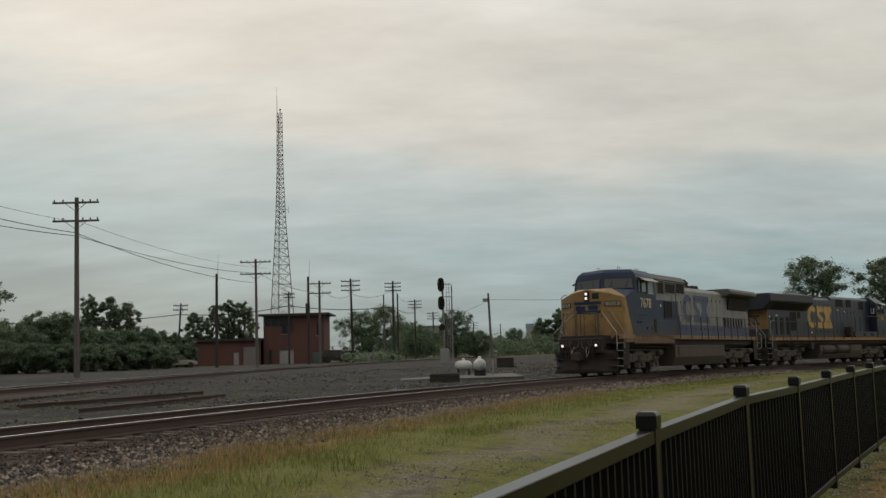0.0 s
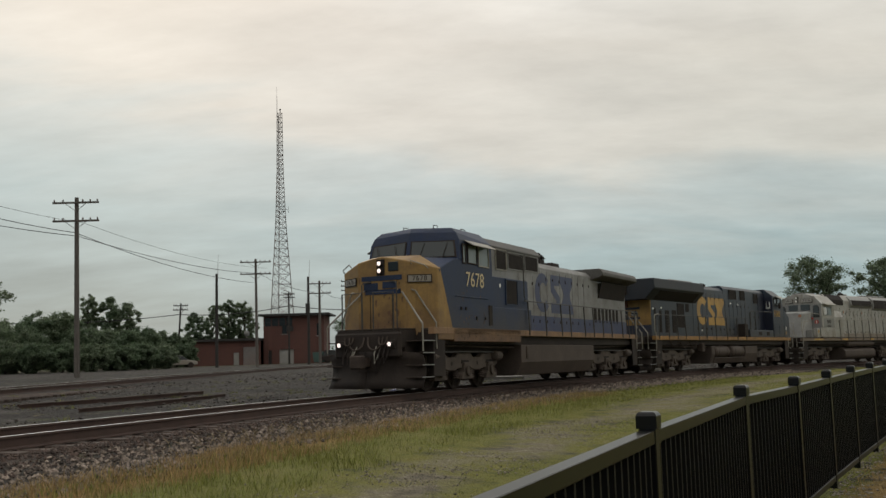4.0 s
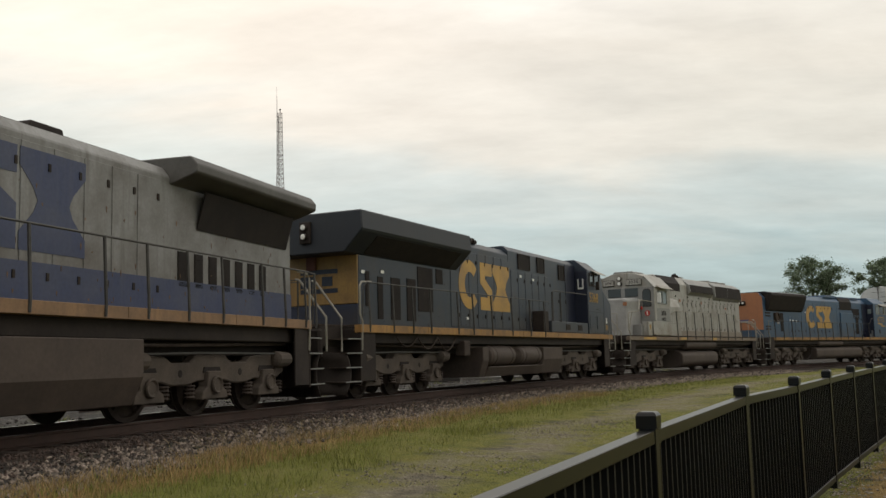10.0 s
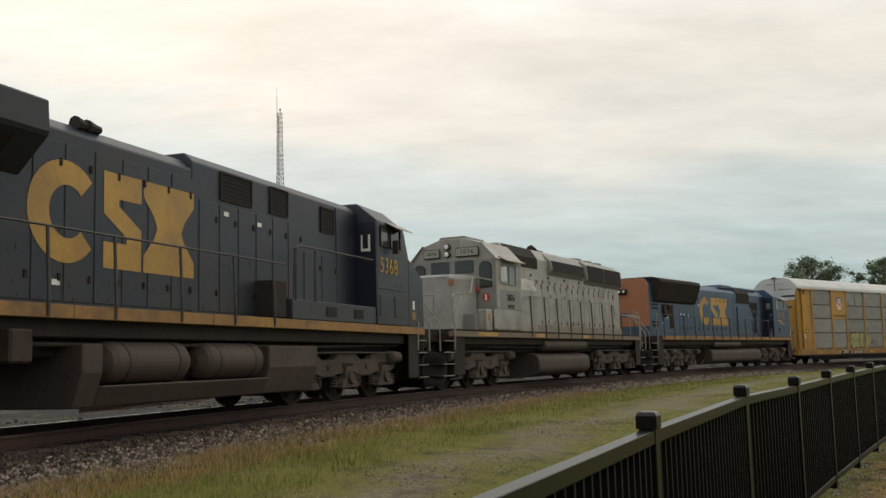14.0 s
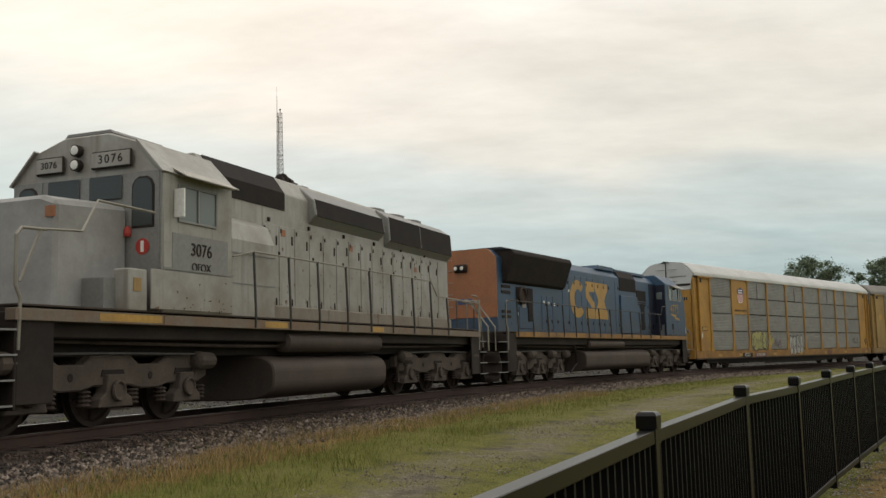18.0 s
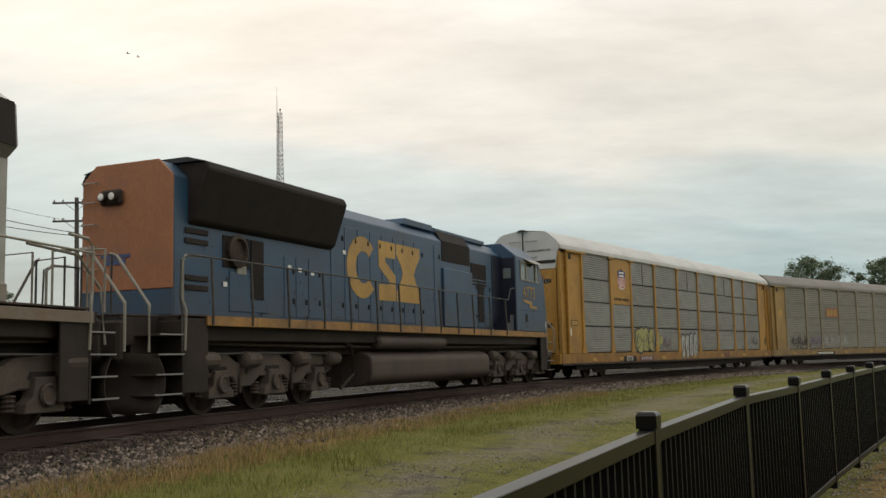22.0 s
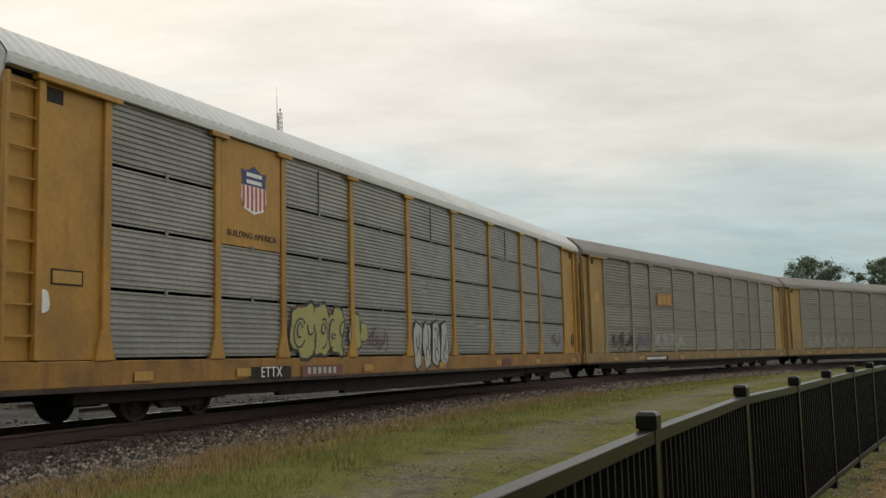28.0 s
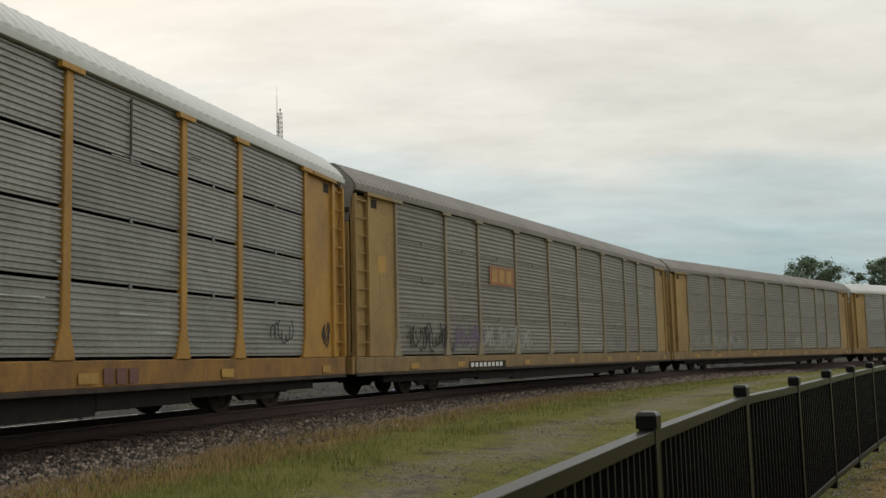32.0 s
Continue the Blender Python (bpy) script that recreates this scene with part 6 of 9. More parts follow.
def loco_four():
    g = Loco(3, "bright blue diesel locomotive running long hood first with faded orange end", "sill")
    g.base((0.32, 22.05), (2.01, 3.19, 4.42, 5.77, 6.9, 8.15, 9.35, 10.56, 11.78, 12.99, 14.14, 15.5, 16.9), 2.72,
           [(1.22, 1.1), (1.23, 1.75), (1.17, 2.0), (1.19, 2.62), (1.40, 2.72), (17.2, 2.68), (17.45, 3.05), (17.8, 3.08)], 1, sill_w=(1.54, 1.71), sill_start=1.55)
    car, X = g.car, g.x
    prof = [(-1.0, 1.72), (-1.0, 4.16), (-0.72, 4.44), (0.72, 4.44), (1.0, 4.16), (1.0, 1.72)]
    bm = B(); prism(bm, prof, X(17.95), X(1.62)); part("engine_hood", bm, "blue4", car, bevel=0.02)
    endp = [(-1.0, 2.2), (-1.0, 4.18), (-0.70, 4.47), (0.70, 4.47), (1.0, 4.18), (1.0, 2.2)]
    bm = B(); prism(bm, endp, X(1.62), X(1.57)); part("hood_end", bm, "orange", car, "faded orange hood end", bevel=0.01)
    g.box("hood_end_base", 1.58, 1.62, -1.0, 1.0, 1.74, 2.2, "blue4")
    g.box("end_mark", 1.555, 1.569, -0.55, 0.1, 2.78, 2.84, "logo_blue", bevel=0, label="blue bar mark")
    g.box("end_mark", 1.555, 1.569, -0.45, 0.0, 2.66, 2.76, "logo_blue", bevel=0)
    g.box("lamp_box", 1.49, 1.57, -0.55, -0.05, 3.72, 4.0, "black", bevel=0.04)
    for v in (-0.43, -0.19):
        g.lamp(1.51, v, 3.86, 0.085)
    for w in (2.2, 2.6, 3.0, 3.4, 3.8, 4.15):
        bm = B(); tube(bm, [(X(1.57), -0.95, w), (X(1.49), -0.95, w), (X(1.49), -0.65, w), (X(1.57), -0.65, w)], 0.013, 5); part("ladder_rung", bm, "lightrail", car)
    # flared radiator section
    wing = [(-1.02, 3.34), (-1.14, 3.40), (-1.46, 4.30), (-1.38, 4.45), (1.38, 4.45), (1.46, 4.30), (1.14, 3.40), (1.02, 3.34)]
    bm = B(); prism(bm, wing, X(6.95), X(2.0)); part("radiator_flare", bm, "grille", car, "black flared radiator intake", bevel=0.03)
    bm = B(); prism(bm, [(-1.37, 4.44), (-1.0, 4.54), (1.0, 4.54), (1.37, 4.44)], X(6.98), X(1.95)); part("radiator_cap", bm, "wing", car, bevel=0.01)
    for k in range(3):
        bm = B(); revolve(bm, [(0.12, 0), (0.14, 0.06), (0.02, 0.09)], (X(7.3 + 0.4 * k), 0.5, 4.44), "z", 8); part("roof_vent", bm, "black", car)
    for w in (3.18, 3.0, 2.35, 2.18):
        g.pair("louvre", 1.9, 2.55, 1.0, 1.03, w, w + 0.10, "black", bevel=0.01)
    for sg in (1, -1):
        bm = B(); revolve(bm, [(0.30, 0.0), (0.31, 0.10), (0.24, 0.12), (0.22, 0.04), (0.02, 0.05)] if sg > 0 else [(0.30, 0.0), (0.31, -0.10), (0.24, -0.12), (0.22, -0.04), (0.02, -0.05)], (X(3.4), 1.0 * sg, 2.98), "y", 18); part("blower_ring", bm, "under", car)
    g.pair("note_plate", 3.42, 3.72, 1.02, 1.03, 2.56, 2.72, "silver", bevel=0.01)
    g.pair("equipment_door", 3.2, 4.5, 1.0, 1.02, 1.85, 2.6, "blue4", bevel=0.01)
    g.pair("blower_opening", 3.0, 3.84, 1.0, 1.012, 2.66, 3.26, "grille", bevel=0)
    g.grille(3.87, 4.30, 1.02, 2.1, 3.25, 9)
    g.doors((5.05, 5.5, 6.0, 6.55), 1.0, 1.8, 3.05, "blue4")
    g.doors(tuple(6.95 + 0.62 * k for k in range(9)), 1.0, 1.8, 3.95, "blue4")
    g.emblem(7.67, 11.64, 1.0, 2.34, 3.80, "gold")
    g.doors((12.6, 13.05), 1.0, 1.8, 4.0, "blue4")
    bm = B(); prism(bm, [(X(13.0), 4.42), (X(11.05), 4.42), (X(11.15), 4.60), (X(12.9), 4.60)], -0.85, 0.85, "y"); part("dynamic_brake_box", bm, "blue4", car, bevel=0.02)
    g.grille(13.15, 15.25, 1.0, 3.62, 4.18, 6)
    g.grille(15.32, 16.6, 1.0, 3.05, 3.74, 7)
    for sg in (1, -1):
        pts = [(X(13.15), 1.0 * sg, 4.19), (X(13.15), 0.80 * sg, 4.52), (X(15.25), 0.80 * sg, 4.52), (X(15.25), 1.0 * sg, 4.19)]
        quad_plate("intake_screen", pts if sg > 0 else pts[::-1], 0.03, "grille", car)
    g.box("raised_hood", 13.1, 17.0, -0.82, 0.82, 4.42, 4.56, "blue4", bevel=0.02)
    g.pair("side_bulge", 13.15, 15.3, 1.0, 1.07, 1.78, 3.42, "blue4", bevel=0.02)
    g.grille(15.85, 16.3, 1.015, 1.96, 3.15, 9)
    g.doors((15.4, 15.8, 16.4, 16.95), 1.0, 1.8, 3.3, "blue4")
    # cab
    g.hull("cab", [(17.95, 1.52, 1.72), (17.95, 1.52, 4.16), (17.95, 1.02, 4.58), (20.45, 1.48, 4.12), (20.25, 1.0, 4.56), (20.95, 1.52, 3.30), (20.95, 1.52, 1.72)], "blue4", label="blue crew cab")
    g.hull("nose", [(20.95, 1.50, 1.60), (20.95, 1.50, 3.30), (20.95, 0.9, 3.42), (21.75, 1.28, 1.60), (21.75, 1.28, 3.02), (21.85, 0.7, 3.12), (21.85, 0.7, 1.60)], "blue4")
    # porch recess behind the cab is coloured dark for its shade
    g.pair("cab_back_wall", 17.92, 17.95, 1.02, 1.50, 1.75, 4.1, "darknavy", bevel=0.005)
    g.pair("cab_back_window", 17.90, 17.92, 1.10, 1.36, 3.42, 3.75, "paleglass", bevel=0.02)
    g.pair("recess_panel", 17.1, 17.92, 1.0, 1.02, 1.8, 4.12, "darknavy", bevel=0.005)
    for a, b, c, d in ((17.12, 17.5, 1.72, 1.98), (17.5, 17.9, 1.72, 2.24)):
        st = g.pair("porch_step", a, b, 1.02, 1.44, c, d, "darknavy", bevel=0.005)
        g.pair("tread_edge", a, b, 1.44, 1.452, d - 0.03, d, "under", st, bevel=0)
    g.window(18.42, 18.90, 1.52, 3.42, 4.0, "paleglass", "lightrail")
    g.window(18.99, 19.86, 1.52, 3.42, 4.0, "glass", "lightrail")
    g.window(19.98, 20.25, 1.52, 3.42, 3.95, "paleglass", "lightrail")
    g.shades(18.9, 20.2, 1.48, 4.02)
    g.text("4773", 19.20, 1.535, 2.98, 0.58, "gold", 1.12)
    for sg in (1, -1):
        bm = B(); prism(bm, [(X(18.6), 2.76), (X(18.6), 2.70), (X(19.25), 2.62), (X(19.2), 2.52), (X(20.0), 2.48), (X(20.0), 2.55), (X(19.45), 2.58), (X(19.5), 2.72)], 1.53 * sg if sg > 0 else -1.535, 1.535 if sg > 0 else -1.53, "y"); part("gold_flash", bm, "gold", car, "gold lightning flash")
    g.pair("cab_rib", 18.0, 20.7, 1.52, 1.535, 2.42, 2.45, "blue4")
    g.grille(18.8, 19.0, 1.52, 2.02, 2.28, 4, "black", "louvre")
    g.pair("sticker", 21.05, 21.2, 1.48, 1.492, 1.85, 2.1, "white", bevel=0)
    g.specks(1.8, 17.2, 1.016, 1.8, 3.2, 100, "under", 79)
    g.specks(18.1, 20.8, 1.521, 1.75, 2.7, 30, "under", 80)
    # fuel tank and reservoir
    tank = []
    for k in range(72):
        a = 2 * math.pi * k / 72
        c, s = math.cos(a), math.sin(a)
        tank.append((1.46 * math.copysign(abs(c) ** 0.4, c), 0.70 + 0.42 * math.copysign(abs(s) ** 0.5, s)))
    bm = B(); prism(bm, tank, X(15.5), X(8.0)); part("fuel_tank", bm, "tank", car, "dusty rounded fuel tank", bevel=0.03)
    for sg in (1, -1):
        bm = B(); revolve(bm, [(0.1, X(12.3)), (0.16, X(12.25)), (0.16, X(8.45)), (0.1, X(8.4))], (0, 1.32 * sg, 1.31), "x", 36); part("air_reservoir", bm, "tank", car)
    g.bar("cable_loop", [(6.7, 1.2, 1.45), (7.3, 1.3, 1.2), (7.4, 1.3, 0.6), (6.9, 1.25, 0.3)], 0.04, "black")
    for u, w in ((5.2, 2.78), (5.6, 2.75), (6.1, 2.72), (3.0, 2.3), (7.5, 3.3), (16.0, 2.4)):
        g.pair("warning_plate", u, u + 0.12, 1.016, 1.022, w, w + 0.09, "white", bevel=0)


loco_one()
loco_two()
loco_three()
loco_four()


# ================= autorack wagons =================
def freight_truck(car, i, end, x):
    r = 0.42
    bm = B()
    for sg in (1, -1):
        y0, y1 = sorted((0.95 * sg, 1.08 * sg))
        prism(bm, [(1.15, 0.42), (1.15, 0.62), (0.85, 0.66), (0.55, 0.72), (-0.55, 0.72), (-0.85, 0.66), (-1.15, 0.62), (-1.15, 0.42), (-0.75, 0.36), (-0.5, 0.20), (0.5, 0.20), (0.75, 0.36)], y0, y1, "y")
    box(bm, -0.22, 0.22, -1.0, 1.0, 0.42, 0.70)
    f = part("truck", bm, "under", car, "two-axle freight truck", bevel=0.015)
    f.location = (x, 0, 0)
    for dx in (-0.89, 0.89):
        WHEELS.append((wheelset(f, dx, r), dx, r, i))
        for sg in (1, -1):
            bm = B(); revolve(bm, [(0.11, 1.05 * sg), (0.12, 1.16 * sg), (0.05, 1.19 * sg)], (dx, 0, r), "y", 10); part("bearing", bm, "under", f)
    for sg in (1, -1):
        for dx in (-0.13, 0.13):
            bm = B()
            for k in range(4):
                revolve(bm, [(0.07, 0.0), (0.085, 0.025), (0.07, 0.05)], (dx, 1.02 * sg, 0.24 + k * 0.06), "z", 8)
            part("coil_spring", bm, "under", f)
    TRUCKS.append((f, i, end, x))


POSTS = (2.0, 4.68, 6.74, 9.45, 12.3, 15.14, 17.94, 20.82, 22.70, 25.55)
TIERS = (1.0, 2.0, 2.95, 3.86, 4.80)


def panel_mesh(width, height, n, m):
    """A side screen of pressed horizontal corrugations."""
    key = (round(width, 2), round(height, 2), n, m)
    if key in panel_mesh.made:
        return panel_mesh.made[key]
    verts, faces = [], []
    prof = []
    for k in range(n):
        z = height * k / n
        s = height / n
        prof += [(0.0, z + s * 0.04), (0.0, z + s * 0.42), (0.026, z + s * 0.56), (0.026, z + s * 0.88)]
    prof = [(0.0, 0.0)] + prof + [(0.0, height)]
    for y, z in prof:
        verts += [(-width / 2, y, z), (width / 2, y, z)]
    for k in range(len(prof) - 1):
        faces.append((2 * k, 2 * k + 1, 2 * k + 3, 2 * k + 2))
    me = bpy.data.meshes.new("side_panel")
    me.from_pydata(verts, [], faces)
    me.materials.append(M[m])
    panel_mesh.made[key] = me
    return me


panel_mesh.made = {}


def blob(name, parent, x, z, rx, rz, y, m, seed, spikes=0.16, n=26):
    """A sprayed patch with a wobbly outline on the wagon side."""
    rnd = random.Random(seed)
    ph = [rnd.uniform(0, 6.28) for _ in range(4)]
    bm = B()
    pts = []
    for k in range(n):
        a = 2 * math.pi * k / n
        f = 1 + spikes * (math.sin(3 * a + ph[0]) * 0.6 + math.sin(5 * a + ph[1]) * 0.5 + math.sin(9 * a + ph[2]) * 0.3)
        c, s = math.cos(a), math.sin(a)
        pts.append((x + rx * f * math.copysign(abs(c) ** 0.7, c), z + rz * f * math.copysign(abs(s) ** 0.7, s)))
    prism(bm, pts, y, y + 0.004, "y")
    return part(name, bm, m, parent)


M["spray_yellow"] = mat("sprayed_pale_yellow_green", (0.345, 0.325, 0.115), 0.6, dirt=(0.25, 0.235, 0.11), dirt_amount=0.5, scale=3)
M["spray_white"] = mat("sprayed_chalky_white", (0.41, 0.41, 0.395), 0.6, dirt=(0.28, 0.28, 0.27), dirt_amount=0.5, scale=3)
M["spray_purple"] = mat("sprayed_dull_purple", (0.18, 0.14, 0.22), 0.6, scale=3)
M["spray_maroon"] = mat("sprayed_dull_maroon", (0.16, 0.07, 0.06), 0.6, scale=3)
M["sillgrime"] = mat("dark_oily_grime", (0.075, 0.045, 0.022), 0.7, dirt=(0.04, 0.026, 0.017), dirt_amount=0.8, scale=4)
M["spray_dark"] = mat("sprayed_dark_line", (0.035, 0.03, 0.03), 0.6, scale=3)


def autorack(i, label, paint, side, roof):
    car = thing("autorack_wagon", label, "railway wagon", "car-carrying wagons in the train")
    CARS[i] = car
    L_ = LENGTHS[i]

    def X(u):
        return L_ / 2 - u

    def bx(name, u0, u1, v0, v1, w0, w1, m, parent=None, bevel=0.01, lab=""):
        bm = B(); box(bm, X(u1), X(u0), v0, v1, w0, w1)
        return part(name, bm, m, parent or car, lab, bevel)
    A, Z = 0.10, 27.62                   # body ends
    bx("deck_core", A, Z, -1.30, 1.30, 0.78, 1.0, "black")
    bx("centre_sill", A + 0.3, Z - 0.3, -0.35, 0.35, 0.52, 0.80, "black")
    for sg in (1, -1):
        a, b = sorted((1.30 * sg, 1.50 * sg))
        sl = bx("side_sill", A, Z, a, b, 0.60, 0.97, "racksill" if paint == "rackyellow" else "racksill2", bevel=0.012, lab="grimy yellow deck sill")
        a, b = sorted((1.44 * sg, 1.52 * sg))
        bx("sill_lip", A, Z, a, b, 0.53, 0.60, "under", sl, 0.006)
        # interior: upper decks behind the gaps; the black middle sheet stands for shade
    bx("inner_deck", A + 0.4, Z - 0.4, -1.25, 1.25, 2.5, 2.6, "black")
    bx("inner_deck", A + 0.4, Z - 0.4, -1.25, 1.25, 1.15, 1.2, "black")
    bx("inner_screen", A + 0.5, Z - 0.5, -0.03, 0.03, 1.2, 4.9, "black", lab="black sheet for the interior shade")
    # posts
    posts = POSTS
    for sg in (1, -1):
        for k, u in enumerate(posts):
            bm = B()
            y0, y1 = sorted((1.42 * sg, 1.522 * sg))
            pw = 0.075 if i == 4 else 0.045
            prism(bm, [(X(u) - 0.13 - pw, 0.97), (X(u) + 0.13 + pw, 0.97), (X(u) + pw + 0.01, 1.42), (X(u) + pw, 4.86), (X(u) - pw, 4.86), (X(u) - pw - 0.01, 1.42)], y0, y1, "y")
            p = part("side_post", bm, paint if i == 4 else "rackpost", car, bevel=0.01)
            bm = B()
            y0, y1 = sorted((1.50 * sg, 1.575 * sg))
            box(bm, X(u) - 0.24, X(u) + 0.24, y0, y1, 4.80, 4.88)
            part("post_cap", bm, paint if i == 4 else "rackpost", p)
        bm = B()
        y0, y1 = sorted((1.40 * sg, 1.56 * sg))
        box(bm, X(Z), X(A), y0, y1, 4.88, 4.99)
        part("top_rail", bm, roof, car, bevel=0.008)
        # corrugated screens
        for k, (u0, u1) in enumerate(zip(posts, posts[1:])):
            for j in range(4):
                if i == 4 and k == 1 and j >= 2:
                    continue
                g = (0.05 if i == 4 else 0.012) if j else 0.02
                me = panel_mesh(u1 - u0 - 0.16, TIERS[j + 1] - TIERS[j] - g + (0.07 if j == 3 else 0), 11 if i == 4 else 8, side)
                s = new("side_panel", me)
                s.parent = car
                wob = random.uniform(-0.006, 0.006)
                s.matrix_basis = Matrix.Translation((X((u0 + u1) / 2), (1.455 + wob) * sg, TIERS[j] + g)) @ (Matrix.Identity(4) if sg > 0 else Matrix.Rotation(math.pi, 4, "Z"))
            if sg > 0 and i == 4 and k in (2, 4, 6):
                bx("panel_joint", (u0 + u1) / 2 - 0.022, (u0 + u1) / 2 + 0.022, 1.48, 1.493, 3.92, 4.79, "spray_dark", bevel=0)
            if sg > 0:
                for j in range(1, 4):
                    bx("panel_latch", (u0 + u1) / 2 - 0.03, (u0 + u1) / 2 + 0.03, 1.49, 1.51, TIERS[j] - 0.02, TIERS[j] + 0.07, "silverdk", bevel=0)
        # end bays: plain yellow sheet with ladder
        for e in (0, 1):
            def U(d):
                return A + d if e == 0 else Z - d
            y0, y1 = sorted((1.40 * sg, 1.46 * sg))
            u0, u1 = sorted((U(0.62), 1.95 if e == 0 else 25.6))
            bx("end_sheet", u0, u1, y0, y1, 0.98, 4.80, paint, bevel=0.008)
            y0, y1 = sorted((1.43 * sg, 1.53 * sg))
            u0, u1 = sorted((U(0.56), U(0.68)))
            bx("corner_post", u0, u1, y0, y1, 0.98, 4.86, paint)
            u0, u1 = sorted((U(0.0), U(0.07)))
            bx("corner_post", u0, u1, y0, y1, 0.98, 4.80, paint)
            for w in np.arange(1.3, 4.8, 0.42):
                y0, y1 = sorted((1.46 * sg, 1.495 * sg))
                u0, u1 = sorted((U(0.07), U(0.56)))
                bx("ladder_rung", u0, u1, y0, y1, w, w + 0.025, paint, bevel=0)
            y0, y1 = sorted((1.37 * sg, 1.41 * sg))
            u0, u1 = sorted((U(0.0), U(0.615)))
            bx("end_sheet", u0, u1, y0, y1, 0.98, 4.80, paint)
            y0, y1 = sorted((1.44 * sg, 1.57 * sg))
            u0, u1 = sorted((U(0.50), U(1.75)))
            bx("cap_strip", u0, u1, y0, y1, 4.80, 4.88, paint)
            u0, u1 = sorted((U(0.75), U(1.05)))
            bx("vent_slot", u0, u1, *sorted((1.455 * sg, 1.463 * sg)), 4.55, 4.76, "black", bevel=0)
    # roof: an arch of pressed sheets with ribs
    half_ = [(1.52, 4.98), (1.515, 5.05), (1.40, 5.19), (1.21, 5.36), (1.02, 5.52), (0.86, 5.59)]
    arch = half_ + [(0.0, 5.69)] + [(-y, z) for y, z in half_[::-1]]
    n = 460
    verts, faces = [], []
    for k in range(n + 1):
        u = A + (Z - A) * k / n
        off = (0.0, 0.0, 0.026, 0.026)[k % 4] if 0 < k < n else 0.0
        for j, (y, z) in enumerate(arch):
            c_ = math.cos(math.pi * j / 12)
            verts.append((X(u), y + off * c_ * 0.8, z + off * (1 - 0.7 * abs(c_))))
    m_ = len(arch)
    for k in range(n):
        for j in range(m_ - 1):
            a = k * m_ + j
            faces.append((a, a + 1, a + 1 + m_, a + m_))
    tagged(soup("roof", verts, faces, roof, car), "corrugated metal arched roof")
    # end doors
    for e in (0, 1):
        u = A if e == 0 else Z
        d = -1 if e == 0 else 1
        for v0, v1 in ((-1.34, -0.012), (0.012, 1.34)):
            bm = B(); box(bm, X(u) - 0.03, X(u) + 0.03, v0, v1, 0.99, 4.14)
            dr = part("end_door", bm, paint, car, bevel=0.012)
            for w in (1.95, 3.62):
                a, b = sorted((X(u + d * 0.05), X(u + d * 0.02)))
                bm = B(); box(bm, a, b, v0 + 0.2, v1 - 0.2, w, w + 0.15)
                vent = part("door_vent", bm, "black", dr)
                for j in range(7):
                    yy = v0 + 0.32 + (v1 - v0 - 0.64) * j / 6
                    bm = B(); hull(bm, [(p, yy + q + (0.05 if z > w else -0.05), z) for p in ((b, b + 0.008) if e == 0 else (a - 0.008, a)) for q in (-0.012, 0.012) for z in (w + 0.01, w + 0.14)]); part("vent_slat", bm, "silver", vent)
            for yy in (v0 + 0.10, v1 - 0.10):
                a, b = sorted((X(u + d * 0.055), X(u + d * 0.032)))
                bm = B(); box(bm, a, b, yy - 0.018, yy + 0.018, 1.0, 4.12); part("lock_rod", bm, paint, dr)
        for half in (1, -1):
            pts = [(y, z) for y, z in [(0.012 * half, 4.16), (1.34 * half, 4.16), (1.40 * half, 4.60)] + [(y * 0.985, z - 0.015) for y, z in (arch if half > 0 else arch[::-1]) if y * half > 0.02] + [(0.012 * half, 5.65)]]
            bm = B(); prism(bm, pts, X(u) - 0.025, X(u) + 0.025)
            up = part("upper_end_door", bm, roof, car, bevel=0.006)
            va, vb = sorted((0.42 * half, 1.36 * half))
            a, b = sorted((X(u + d * 0.045), X(u + d * 0.025)))
            bm = B(); box(bm, a, b, va, vb, 4.36, 4.48); part("door_vent", bm, "black", up)
            for w in (4.62, 5.25):
                bm = B(); tube(bm, [(X(u + d * 0.03), 0.10 * half, w), (X(u + d * 0.09), 0.14 * half, w), (X(u + d * 0.09), 0.55 * half, w), (X(u + d * 0.03), 0.6 * half, w)], 0.014, 5); part("grab_iron", bm, "silverdk", up)
        bm = B(); box(bm, *sorted((X(u + d * 0.07), X(u + d * 0.03))), -0.012, 0.012, 1.0, 5.6); part("centre_lock_bar", bm, "under", car)
        bm = B(); hull(bm, [(X(u + d * o), y, z) for o in (0.0, 0.14) for y, z in ((-0.22, 5.64), (0.22, 5.64), (-0.06, 5.70), (0.06, 5.70))]); part("roof_latch", bm, "under", car)
        bx("end_sill", u - 0.1, u + 0.1, -1.46, 1.46, 0.58, 0.98, paint)
        q = u + d * 0.10
        cpl = bx("coupler", min(q, q + d * 0.55), max(q, q + d * 0.55), -0.11, 0.11, 0.62, 0.86, "under")
        q2 = q + d * 0.45
        bx("knuckle", min(q2, q2 + d * 0.2), max(q2, q2 + d * 0.2), -0.19, 0.19, 0.56, 0.92, "under", cpl, 0.03)
        bx("brake_platform", min(u, u + d * 0.28), max(u, u + d * 0.28), 0.35, 1.2, 0.98, 1.02, "black")
    # underside gear: black side girders, deepest between the trucks
    for sg in (1, -1):
        a, b = sorted((1.16 * sg, 1.30 * sg))
        for u0, u1, w0 in ((1.6, 6.9, 0.34), (6.9, 9.4, 0.27), (9.4, 18.9, 0.21), (18.9, 21.4, 0.27), (21.4, 26.3, 0.34)):
            bx("side_girder", u0, u1 - 0.01, a, b, w0, 0.66, "grille", bevel=0.01)
    for u in (8.5, 12.0, 16.5, 20.0):
        bx("cross_bearer", u - 0.09, u + 0.09, -1.3, 1.3, 0.56, 0.80, "black")
